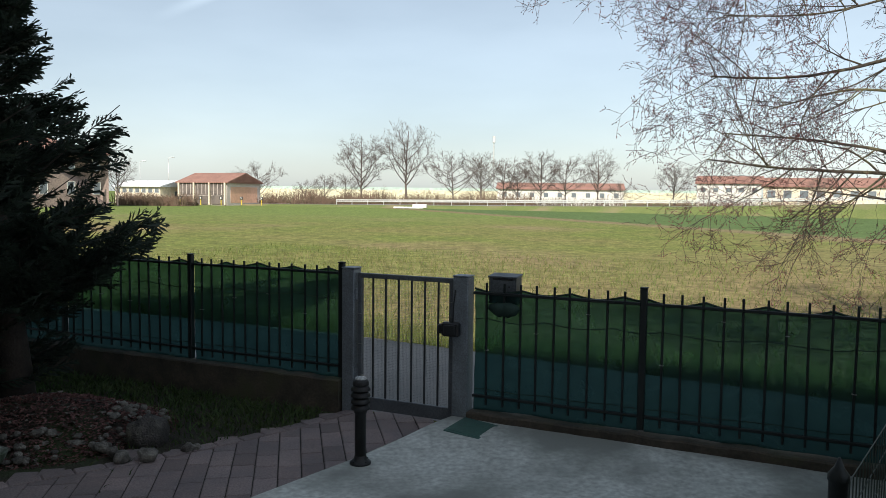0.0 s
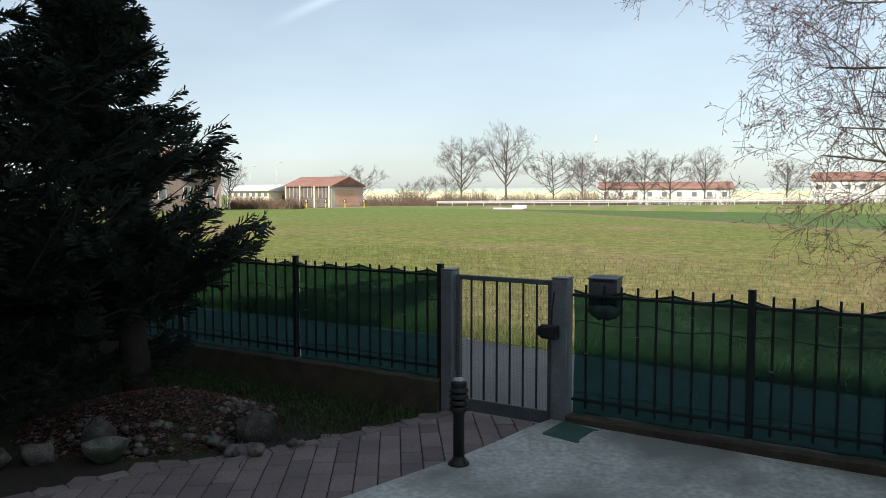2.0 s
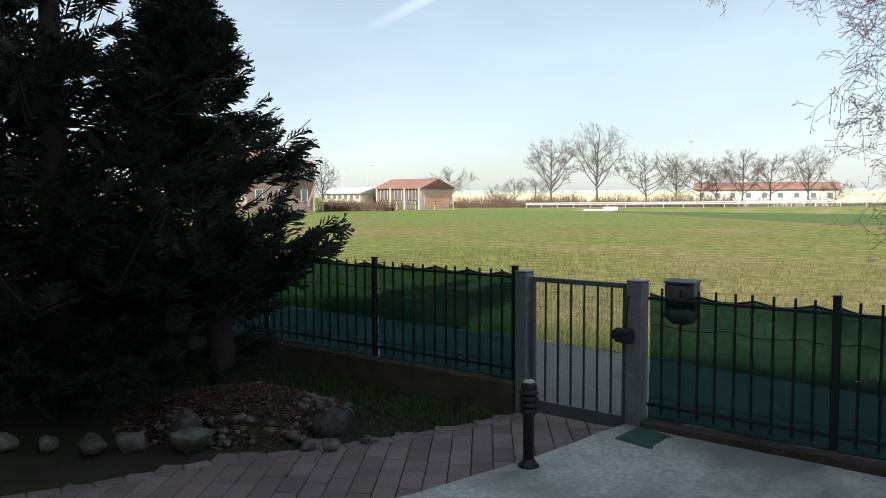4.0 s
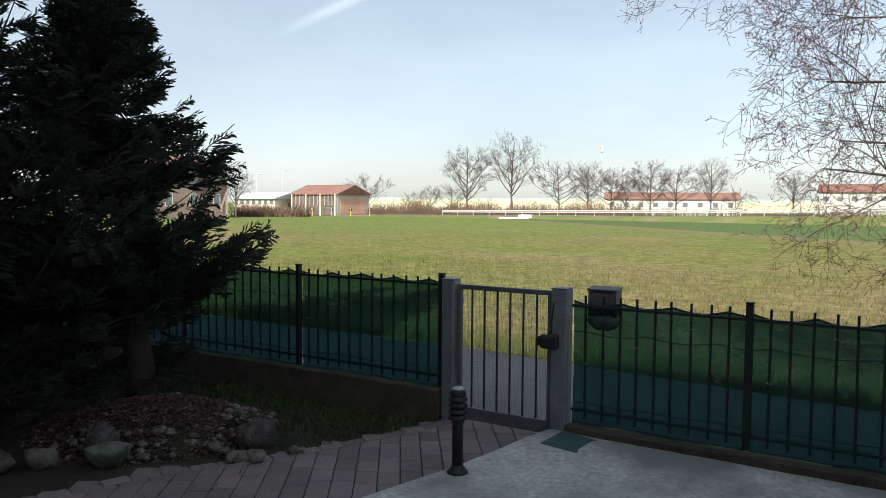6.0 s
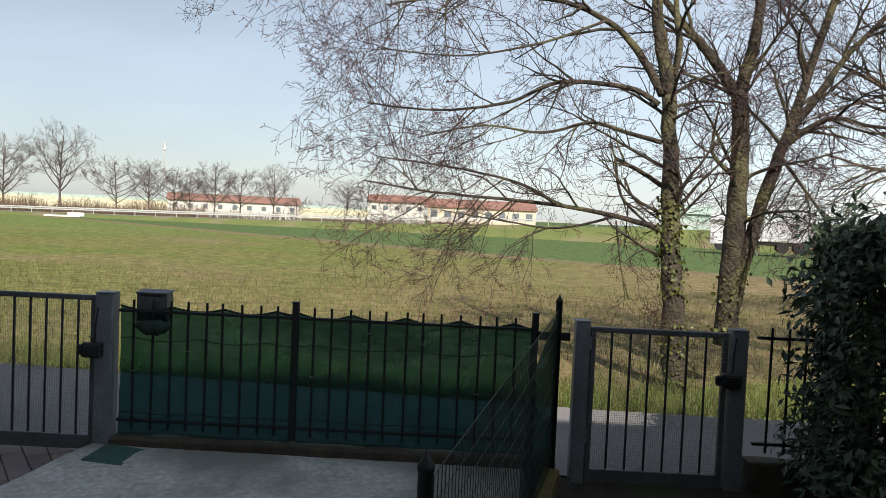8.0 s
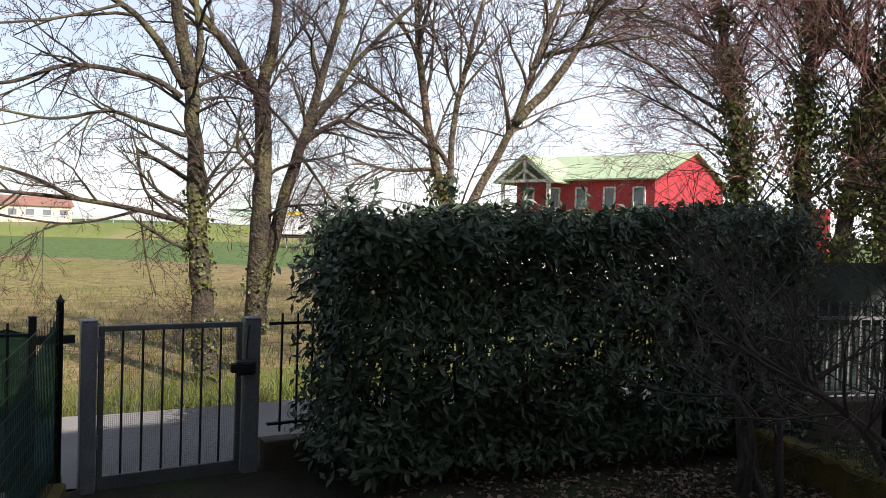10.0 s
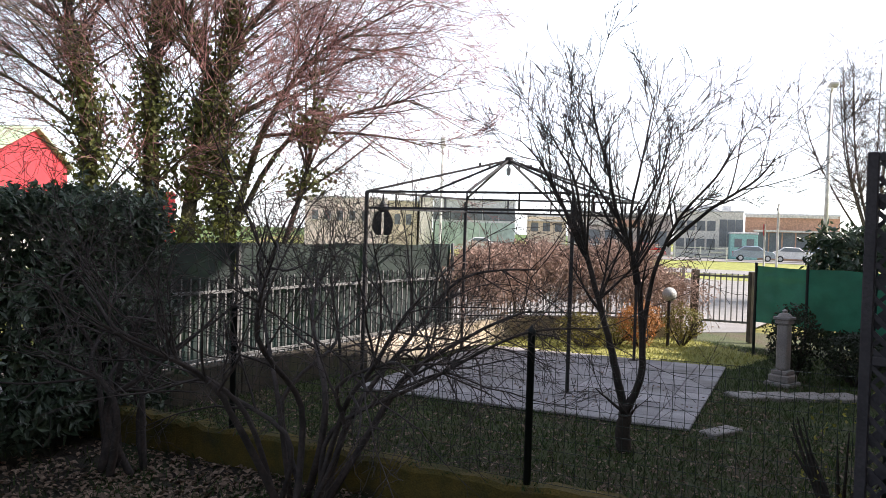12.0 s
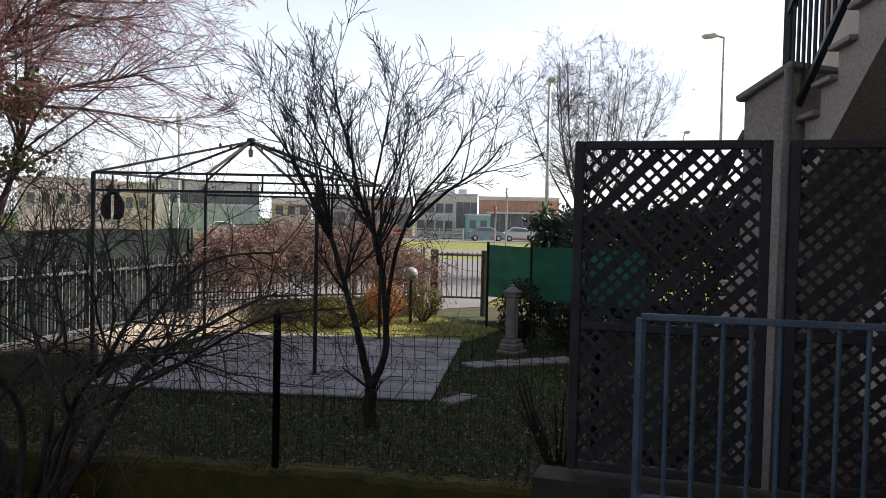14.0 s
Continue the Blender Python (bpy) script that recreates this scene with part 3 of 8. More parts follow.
def fence_panel(s0, s1, z0, z_rail, z_pick, pickets, net=True, seed=0, sag=0.03):
    """A steel fence panel between two posts: two rails, pickets and a shade net tied behind them."""
    f = thing("picket_fence", "dark steel picket fence panel with green shade net tied behind it" if net else "dark steel picket fence panel", "fence", FENCE.copy(), "street fence")
    rng = random.Random(seed)
    for nm, z in (("top_rail", z_rail), ("bottom_rail", z0 + 0.10)):
        b = Build()
        b.box(pose((s0 + s1) / 2, 0, z), s1 - s0 - 0.04, 0.035, 0.022, 0.003)
        part(nm, b, M["green_bar"], f)
    b = Build()
    b.box(pose(0, 0, (z0 + 0.03 + z_pick) / 2), 0.017, 0.017, z_pick - z0 - 0.03, 0.003)
    me = b.mesh("picket", M["green_bar"])
    for i in range(pickets):
        o = part("picket", me, None, f)
        o.matrix_basis = pose(s0 + (s1 - s0) * (i + 1) / (pickets + 1) + rng.uniform(-0.006, 0.006), 0.0, 0, rng.uniform(-0.3, 0.3), rng.uniform(-0.5, 0.5))
    for i in range(2):
        b = Build()
        s = (s0, s1)[i]
        b.box(pose(s, 0, (z0 + z_pick + 0.03) / 2), 0.05, 0.05, z_pick + 0.03 - z0, 0.006)
        b.box(pose(s, 0, z_pick + 0.035), 0.058, 0.058, 0.012, 0.004)
        if i == 1:
            part("post", b, M["green_bar"], f)
    if net:
        cols, rws = int((s1 - s0) / 0.02), 26
        b = Build()
        hem = []
        for i in range(cols + 1):
            s = s0 + 0.02 + (s1 - s0 - 0.04) * i / cols
            u = (i / cols) * (pickets + 1) / 3.0
            scallop = abs(math.sin(u * math.pi))
            top = z_rail + 0.035 - sag * scallop + 0.015 * noise.noise(Vector((s * 1.7, seed, 0)))
            bot = z0 - 0.02 + 0.012 * noise.noise(Vector((s * 2.5, seed + 5, 0)))
            for j in range(rws + 1):
                q = j / rws
                z = bot + (top - bot) * q
                o = 0.028 + 0.016 * noise.noise(Vector((s * 3.1, z * 5.0, seed))) + 0.012 * noise.noise(Vector((s * 1.2, z * 14.0, seed + 3)))
                b.v.append((s, o, z))
            hem.append((s, 0.03 + 0.01 * noise.noise(Vector((s * 3, seed, 1))), top))
        b.n = len(b.v)
        r = rws + 1
        b.f = [(i * r + j, (i + 1) * r + j, (i + 1) * r + j + 1, i * r + j + 1) for i in range(cols) for j in range(rws)]
        part("shade_net", b, M["net"], f, "dark green woven shade net", True)
        b = Build()
        b.tube(hem, 0.008, 5)
        part("net_hem", b, M["hem"], f)
        for zz, amp in ((z_rail - 0.20, 0.03), (z0 + 0.16, 0.012)):
            b = Build()
            pts = [(s0 + 0.03 + (s1 - s0 - 0.06) * i / 40, 0.012, zz - amp * abs(math.sin(i / 40 * math.pi * 2.5 + seed)) + 0.01 * noise.noise(Vector((i * 0.4, seed, 2)))) for i in range(41)]
            b.tube(pts, 0.005, 4)
            part("cord", b, M["hem"], f)
        for i in range(0, pickets, 3):
            s = s0 + (s1 - s0) * (i + 1) / (pickets + 1)
            z = z_rail - 0.06 - 0.55 * rng.random()
            b = Build()
            b.tube([(s - 0.014, -0.012, z), (s - 0.012, 0.02, z + 0.004), (s + 0.012, 0.02, z - 0.002), (s + 0.014, -0.012, z), (s - 0.014, -0.013, z + 0.002)], 0.0025, 4)
            part("cable_tie", b, M["wire"], f)
    return f


for k in range(4):
    fence_panel(-2.81 - 1.74 * (k + 1), -2.81 - 1.74 * k, 0.27, 1.19, 1.25, 12, True, k + 1)
fence_panel(-2.81, -1.10, 0.27, 1.19, 1.25, 12, True, 7)
mid_panel = fence_panel(0.13, 1.50, 0.16, 1.10, 1.185, 9, True, 9)
fence_panel(1.50, 3.31, 0.16, 1.10, 1.185, 12, True, 12, 0.04)
fence_panel(4.95, 6.75, 0.22, 1.12, 1.20, 13, False, 14)
fence_panel(6.75, 8.55, 0.22, 1.12, 1.20, 13, False, 15)


def gate(s0, s1, label, top, zb, post_w, post2_w, seed):
    """A barred steel gate between two box posts: s0 and s1 are the inner faces of the posts."""
    g = thing("garden_gate", label, "gate", FENCE.copy(), "gates")
    for a, w, t in ((s0 - post_w / 2, post_w, top + 0.015), (s1 + post2_w / 2, post2_w, top)):
        b = Build()
        b.box(pose(a, 0, t / 2 - 0.03), w, 0.13, t + 0.06, 0.008)
        b.box(pose(a, 0, t + 0.006), w + 0.006, 0.136, 0.012, 0.004)
        part("gate_post", b, M["steel_gate"], g)
    a, c = s0 + 0.012, s1 - 0.012
    leaf_top = top - 0.02
    b = Build()
    b.box(pose((a + c) / 2, 0, leaf_top - 0.02), c - a, 0.04, 0.04, 0.005)
    b.box(pose((a + c) / 2, 0, zb + 0.055), c - a, 0.04, 0.11, 0.005)
    for s in (a + 0.02, c - 0.02):
        b.box(pose(s, 0, (leaf_top + zb) / 2), 0.04, 0.042, leaf_top - zb - 0.002, 0.005)
    part("leaf_frame", b, M["gate_leaf"], g)
    b = Build()
    b.box(pose(0, 0, (leaf_top - 0.04 + zb + 0.11) / 2), 0.016, 0.016, leaf_top - zb - 0.15, 0.003)
    me = b.mesh("bar", M["bar_paint"])
    for i in range(6):
        part("bar", me, None, g).matrix_basis = pose(a + 0.02 + (c - a - 0.04) * (i + 1) / 7, 0, 0)
    b = Build()
    wx = a + 0.04
    while wx < c - 0.04:
        b.bar((wx, 0.022, zb + 0.1), (wx, 0.022, leaf_top - 0.03), 0.0013)
        wx += 0.0135
    z = zb + 0.11
    while z < leaf_top - 0.03:
        b.bar((a + 0.03, 0.0235, z), (c - 0.03, 0.0240, z), 0.0013)
        z += 0.0135
    part("wire_mesh", b, M["gate_wire"], g, "fine grey wire mesh")
    b = Build()
    b.box(pose(c + 0.01, -0.085, 0.80), 0.15, 0.07, 0.115, 0.012)
    b.box(pose(c - 0.08, -0.085, 0.80), 0.05, 0.045, 0.075, 0.01)
    b.box(pose(c + 0.01, -0.125, 0.80), 0.10, 0.012, 0.08, 0.005)
    lock = part("lock", b, M["black"], g, "black electric lock box")
    b = Build()
    b.tube([(c + 0.02, -0.07, 0.86), (c + 0.025, -0.07, 1.0), (c + 0.04, -0.068, 1.12)], 0.006, 6)
    part("cable", b, M["black"], lock)
    for z in (0.32, 1.02):
        b = Build()
        b.lathe(pose(a - 0.008, -0.03, z), [(0.012, -0.05), (0.015, -0.045), (0.015, 0.045), (0.012, 0.05)], 10)
        part("hinge", b, M["steel_gate"], g)
    rng = random.Random(seed)
    for i in range(9):
        z, s = rng.uniform(0.2, 1.1), rng.choice((a + 0.03, c - 0.02))
        b = Build()
        b.tube([(s - 0.025, -0.023, z), (s, -0.026, z + 0.004), (s + 0.025, -0.023, z)], 0.0025, 4)
        part("cable_tie", b, M["wire"], g)
    return g


gate(-0.94, -0.010, "closed grey steel garden gate with vertical bars and wire mesh", 1.225, 0.02, 0.12, 0.135, 1)
gate(3.715, 4.765, "closed grey steel gate with bars beside the hedge", 1.165, -0.04, 0.105, 0.12, 2)
b = Build()
b.box(pose(3.44, 0, 1.06), 0.27, 0.035, 0.06, 0.004)
tagged(new("rail_bracket", b.mesh("rail_bracket", M["green_bar"])), "short dark steel rail joining fence and gate post", "rail").matrix_world = FENCE


def mailbox():
    g = thing("mailbox", "grey metal mailbox with a sloping lid on the fence rail", "mailbox", FENCE @ pose(0.37, 0.11, 1.13) @ Matrix.Diagonal((0.86, 0.9, 0.84, 1)))
    b = Build()
    # body with a slanted lid
    prof = [(-0.05, -0.14), (0.09, -0.14), (0.09, 0.125), (-0.05, 0.11)]
    b.add([(x, y, z) for x in (-0.135, 0.135) for y, z in prof], [(0, 1, 2, 3), (7, 6, 5, 4), (0, 4, 5, 1), (1, 5, 6, 2), (2, 6, 7, 3), (3, 7, 4, 0)])
    body = part("body", b, M["mailbox"], g)
    b = Build()
    b.box(pose(0, 0.018, 0.128, 6), 0.29, 0.17, 0.016, 0.005)
    part("lid", b, M["mailbox"], g)
    b = Build()
    b.box(pose(0, -0.056, 0.03), 0.245, 0.010, 0.12, 0.004)
    d = part("door", b, M["mailbox"], body)
    b = Build()
    b.box(pose(0, -0.056, 0.099), 0.2, 0.012, 0.016, 0.004)
    part("slot", b, M["black"], body)
    b = Build()
    b.lathe(pose(0.07, -0.062, 0.03, 90), [(0.008, -0.004), (0.008, 0.004), (0.005, 0.006)], 10)
    part("keyhole", b, M["black"], body)


mailbox()
# loose bundle of net rolled over the rail under the mailbox
b = Build()
pts = [(0.28 + 0.032 * i, -0.01 + 0.01 * math.sin(i * 1.7), 1.0 - 0.02 * math.sin(i / 8 * math.pi) - 0.006 * (i % 2)) for i in range(9)]
b.tube(pts, [0.018, 0.036, 0.05, 0.058, 0.054, 0.062, 0.056, 0.048, 0.02], 10)
part("net_bundle", b, M["hem"], mid_panel, "", True).matrix_basis = I4


def bollard():
    g = thing("bollard_light", "black cast garden bollard light with louvred head", "bollard light", pose(-0.68, 5.50, 0.0))
    b = Build()
    b.lathe(I4, [(0.075, 0.0), (0.075, 0.012), (0.062, 0.022), (0.05, 0.03), (0.043, 0.05), (0.040, 0.06)], 24)
    base = part("base", b, M["cast_iron"], g, "", True)
    for i in range(4):
        a = math.pi / 4 + i * math.pi / 2
        b = Build()
        b.lathe(pose(0.062 * math.cos(a), 0.062 * math.sin(a), 0.012), [(0.007, 0), (0.007, 0.014), (0.004, 0.018)], 6)
        part("bolt", b, M["cast_iron"], base)
    b = Build()
    b.lathe(I4, [(0.040, 0.055), (0.040, 0.36), (0.046, 0.365), (0.046, 0.375), (0.05, 0.385)], 24)
    part("column", b, M["cast_iron"], g, "", True)
    for i in range(4):
        b = Build()
        z = 0.385 + i * 0.044
        b.lathe(pose(0, 0, z), [(0.052, 0.0), (0.068, 0.004), (0.070, 0.010), (0.060, 0.030), (0.052, 0.040)], 24)
        part("louvre", b, M["cast_iron"], g, "", True)
    b = Build()
    b.lathe(I4, [(0.055, 0.556), (0.058, 0.562), (0.056, 0.585), (0.046, 0.60)], 24)
    part("head_ring", b, M["cast_iron"], g, "", True)
    b = Build()
    b.lathe(I4, [(0.044, 0.594), (0.042, 0.606), (0.03, 0.616), (0.01, 0.62)], 24)
    part("lens", b, M["lens"], g, "pale domed glass top", True)


bollard()
b = Build()
b.box(on_fence_m := pose(0.12, 6.12, 0.068, 5.5, 0, 0) @ pose(0, 0, 0, 0, 0, 57), 0.32, 0.32, 0.016, 0.004)
cover = solid("manhole_cover", b, M["cover"], "square green cast cover let into the concrete", "manhole cover")
b = Build()
b.box(on_fence_m @ pose(0, 0, 0.0), 0.27, 0.27, 0.022, 0.004)
part("plate", b, M["cover"], cover)


# ---- the mesh divider of the yard ----
def mesh_fence(name, label, p0, p1, z0a, z0b, za, zb, du, dz, wire, material, posts, post_r, post_extra=0.06):
    """Welded wire mesh between round posts, from p0 to p1."""
    f = thing(name, label, "fence")
    p0, p1 = Vector((*p0, 0)), Vector((*p1, 0))
    length = (p1 - p0).length
    b = Build()
    k = int(length / du)
    for i in range(k + 1):
        q = i / k
        p = p0.lerp(p1, q)
        b.bar(p + Vector((0, 0, z0a + (z0b - z0a) * q)), p + Vector((0, 0, za + (zb - za) * q)), wire)
    k = int((za - z0a) / dz)
    for i in range(k + 1):
        q = i / k
        b.bar(p0 + Vector((0, 0, z0a + (za - z0a) * q)), p1 + Vector((0, 0, z0b + (zb - z0b) * q)), wire)
    part("wire_mesh", b, material, f)
    for q in posts:
        p = p0.lerp(p1, q)
        z1 = za + (zb - za) * q + post_extra
        b = Build()
        b.lathe(pose(p.x, p.y, 0), [(post_r, -0.2), (post_r, z1 - 0.03), (post_r * 1.12, z1 - 0.028), (post_r * 1.12, z1 - 0.01), (post_r * 0.5, z1 + 0.01), (post_r * 0.1, z1 + 0.035)], 14)
        part("post", b, M["green_bar"], f, "", True)
    return f


DIV0, DIV1 = on_fence(3.47, -0.10), Vector((0.93, 2.15, 0))
div = mesh_fence("mesh_fence", "dark green wire mesh fence with shade net dividing the yard", DIV0.xy, DIV1.xy, 0.12, 0.05, 1.27, 1.10, 0.05, 0.1, 0.003, M["green_wire"], (0.0, 1.0), 0.024, 0.08)
b = Build()
k, r = 60, 14
for i in range(k + 1):
    p = DIV0.lerp(DIV1, i / k * 0.40)
    side = (DIV1 - DIV0).cross(Vector((0, 0, 1))).normalized()
    for j in range(r + 1):
        z = 0.15 + (1.22 - 0.30 * i / k - 0.15) * j / r
        b.v.append(p + side * (0.02 + 0.015 * noise.noise(Vector((i * 0.3, j * 0.4, 8)))) + Vector((0, 0, z)))
b.n = len(b.v)
b.f = [(i * (r + 1) + j, (i + 1) * (r + 1) + j, (i + 1) * (r + 1) + j + 1, i * (r + 1) + j + 1) for i in range(k) for j in range(r)]
part("shade_net", b, M["net"], div, "dark green woven shade net", True)
b = Build()
b.bar((*DIV0.lerp(DIV1, 0.02).xy, 0.0), (*DIV0.lerp(DIV1, 0.98).xy, 0.0), 0.14, 0.22, 0.01)
solid("wall_divider", b, M["moss"], "low mossy kerb wall under the mesh divider", "low wall", "structure")


# ---- trees and shrubs ----
class Tree:
    """A bare tree grown from limbs: branches, twigs and buds."""

    def __init__(self, seed, spread=1.0, droop=0.0, reach=1.0, depth=3, sides=7, bud=0.010, bud_share=0.8, density=1.0, thin=0.0022, curl=0.16):
        self.r = random.Random(seed)
        self.wood, self.fine, self.buds = Build(), Build(), Build()
        self.spread, self.droop, self.reach, self.depth, self.sides = spread, droop, reach, depth, sides
        self.bud, self.bud_share, self.density, self.thin, self.curl = bud, bud_share, density, thin, curl
        self.paths = []

    def limb(self, r0, r1, *pts, branches=True):
        pts = [Vector(p) for p in pts]
        path = []
        for i in range(len(pts) - 1):
            a, b, c, d = pts[max(i - 1, 0)], pts[i], pts[i + 1], pts[min(i + 2, len(pts) - 1)]
            for k in range(5):
                t = k / 5
                p = 0.5 * ((2 * b) + (c - a) * t + (2 * a - 5 * b + 4 * c - d) * t * t + (3 * b - a - 3 * c + d) * t ** 3)
                path.append(p + Vector([self.r.uniform(-1, 1) * 0.12 * r0 for _ in range(3)]))
        path.append(pts[-1])
        n = len(path)
        radii = [r0 + (r1 - r0) * (i / (n - 1)) ** 0.85 for i in range(n)]
        if r0 > 0.04:
            radii = [q * (1 + 0.10 * noise.noise(p * 2.3)) for q, p in zip(radii, path)]
        self.wood.tube(path, radii, self.sides + 4 if r0 > 0.05 else 5)
        self.paths.append((path, radii))
        if branches:
            total = sum((path[i + 1] - path[i]).length for i in range(n - 1))
            self.children(path, radii, total, 0)

    def children(self, path, radii, total, level):
        r = self.r
        per = (5.5, 9.0, 13.0, 16.0)[level] * self.density
        count = int(total * per + r.random())
        n = len(path)
        for _ in range(count):
            q = r.uniform(0.12 if level else 0.25, 1.0) ** 0.8
            i = min(int(q * (n - 1)), n - 2)
            if radii[i] > 0.16:
                continue
            f = q * (n - 1) - i
            p = path[i].lerp(path[i + 1], f)
            t = (path[i + 1] - path[i]).normalized()
            side = t.cross(Vector((r.gauss(0, 1), r.gauss(0, 1), r.gauss(0, 0.7)))).normalized()
            ang = r.uniform(0.45, 1.05) * self.spread
            d = (t * math.cos(ang) + side * math.sin(ang)).normalized()
            length = (1.35, 0.62, 0.26, 0.12)[level] * r.uniform(0.45, 1.25) * self.reach
            length = min(length, 0.75 * total)
            self.shoot(p, d, length, min(radii[i] * 0.6, (0.022, 0.009, 0.005, 0.003)[level] * (0.6 + 0.6 * self.reach)), level + 1)

    def shoot(self, p, d, length, rad, level):
        r = self.r
        k = (0, 6, 4, 3, 2)[level]
        pts, q = [p.copy()], p.copy()
        for i in range(k):
            d = (d + Vector((r.gauss(0, self.curl), r.gauss(0, self.curl), r.gauss(0, self.curl * 0.9) - self.droop * (0.10 + 0.05 * i)))).normalized()
            q = q + d * (length / k)
            pts.append(q.copy())
        radii = [max(rad * (1 - 0.7 * i / k), self.thin * 0.6) for i in range(k + 1)]
        (self.wood if level == 1 else self.fine).tube(pts, radii, 5 if level == 1 else 3, False)
        if level < self.depth:
            self.children(pts, radii, length, level)
        if level >= self.depth - 1 and self.bud:
            for i in range(1, k + 1):
                if r.random() < self.bud_share:
                    c = pts[i]
                    a = Vector((r.uniform(-1, 1), r.uniform(-1, 1), r.uniform(-1, 1))).normalized() * self.bud
                    e = d * self.bud * 1.6
                    w = a.cross(d).normalized() * self.bud * 0.45 if a.cross(d).length > 1e-6 else Vector((self.bud, 0, 0))
                    o = c + a * 0.4
                    h = w.cross(d).normalized() * self.bud * 0.45
                    self.buds.add([o - e * 0.3, o + w, o - w * 0.5 + h, o - w * 0.5 - h, o + e], [(0, 2, 1), (0, 3, 2), (0, 1, 3), (4, 1, 2), (4, 2, 3), (4, 3, 1)])

    def done(self, name, label, bark, twig, bud=None, category="tree", group=""):
        g = thing(name, label, category, None, group)
        part("trunk", self.wood, bark, g, "", True)
        part("crown", self.fine, twig, g)
        if self.buds.n:
            part("bud_growth", self.buds, bud or twig, g)
        return g


def leaves_on(b, rng, centre, normal_ish, size, aspect=0.5, fold=0.25):
    """One folded leaf of four triangles."""
    d = Vector((rng.gauss(0, 1), rng.gauss(0, 1), rng.gauss(0, 1)))
    n = (normal_ish + d * 0.55).normalized()
    t = n.cross(Vector((rng.gauss(0, 1), rng.gauss(0, 1), rng.gauss(0, 1)))).normalized()
    s = n.cross(t)
    c = Vector(centre)
    w = size * aspect / 2
    b.add([c, c + t * size * 0.45 + s * w + n * size * fold * 0.3, c + t * size, c + t * size * 0.45 - s * w + n * size * fold * 0.3, c + t * size * 0.5],
          [(0, 4, 1), (1, 4, 2), (2, 4, 3), (3, 4, 0)])


def ivy_on(g, tree, which, z_top, seed, count, spread=0.05, size=0.06):
    """Ivy leaves that climb a tree's limbs up to a height."""
    rng = random.Random(seed)
    b = Build()
    spots = [(path[i], path[i + 1], radii[i]) for path, radii in (tree.paths[w] for w in which) for i in range(len(path) - 1) if path[i].z < z_top]
    for _ in range(count):
        a, c, r0 = rng.choice(spots)
        p = a.lerp(c, rng.random())
        if noise.noise(p * 1.6) < -0.22:
            continue
        th = rng.uniform(0, 2 * math.pi)
        n = Vector((math.cos(th), math.sin(th), 0.3))
        leaves_on(b, rng, p + n * (r0 + abs(rng.gauss(0, spread))), n, size * rng.uniform(0.6, 1.3), 0.85)
    part("ivy", b, M["ivy"], g, "green ivy climbing the trunk")


tree = Tree(3, spread=1.1, droop=0.12, reach=0.9, depth=4, bud=0.012, density=0.70, thin=0.0030, curl=0.15)


def limb(r0, r1, *pts):
    tree.limb(r0 if r0 > 0.095 else r0 * 0.68, r1 * 0.8, *pts)


limb(0.16, 0.105, (6.56, 7.65, -0.13), (6.47, 7.72, 1.23), (6.41, 7.78, 2.35), (6.35, 7.83, 3.54))
limb(0.10, 0.03, (6.35, 7.83, 3.54), (6.24, 7.92, 4.26), (6.16, 7.98, 5.05), (6.23, 8.31, 6.36), (6.26, 8.66, 7.62))
limb(0.08, 0.03, (6.35, 7.83, 3.54), (6.42, 7.77, 4.12), (6.36, 7.82, 4.90), (6.66, 7.96, 6.22))
limb(0.085, 0.012, (6.29, 7.87, 3.54), (6.03, 8.08, 4.08), (5.71, 8.31, 4.46), (4.94, 8.45, 4.65), (3.50, 8.61, 4.47), (2.9, 8.56, 4.3))
limb(0.06, 0.012, (6.26, 7.90, 3.42), (5.95, 8.14, 3.63), (5.25, 8.62, 3.69), (4.59, 8.65, 3.38), (3.68, 8.75, 3.20), (2.74, 8.68, 3.19))
limb(0.05, 0.01, (6.31, 7.86, 2.96), (5.97, 8.13, 3.07), (5.60, 8.39, 3.19), (4.90, 8.36, 3.00), (4.17, 8.53, 3.04), (3.37, 8.66, 2.84))
limb(0.06, 0.01, (6.33, 7.84, 1.89), (5.91, 8.17, 2.02), (5.31, 8.58, 2.13), (4.35, 8.66, 2.18), (3.50, 8.72, 2.22), (2.75, 8.73, 2.30))
limb(0.04, 0.01, (5.20, 8.41, 2.13), (4.74, 8.57, 2.37), (4.04, 8.82, 2.52), (3.01, 9.01, 2.61))
limb(0.03, 0.008, (5.91, 8.17, 2.02), (5.32, 8.57, 1.84), (4.49, 8.47, 1.90), (3.65, 8.55, 2.0))
limb(0.03, 0.008, (5.48, 7.99, 4.36), (4.65, 8.04, 4.00), (3.65, 8.11, 3.74), (2.65, 8.08, 3.70))
limb(0.035, 0.006, (4.94, 8.45, 4.65), (4.3, 8.55, 4.85), (3.4, 8.5, 4.75), (2.6, 8.4, 4.62), (1.95, 8.4, 4.55))
limb(0.05, 0.03, (6.34, 7.84, 2.42), (6.11, 8.02, 2.60), (5.87, 8.20, 2.75))
limb(0.03, 0.02, (5.87, 8.20, 2.75), (5.95, 8.14, 2.27), (6.21, 7.94, 1.95))
limb(0.025, 0.012, (5.97, 8.13, 2.51), (6.10, 8.03, 2.21), (6.43, 7.77, 1.92))
limb(0.02, 0.01, (5.91, 8.17, 1.97), (5.98, 8.12, 1.39), (6.07, 8.05, 0.99))
g = tree.done("tree", "tall bare roadside tree with drooping budding branches and a broken limb", M["bark"], M["twig"], M["bud"])
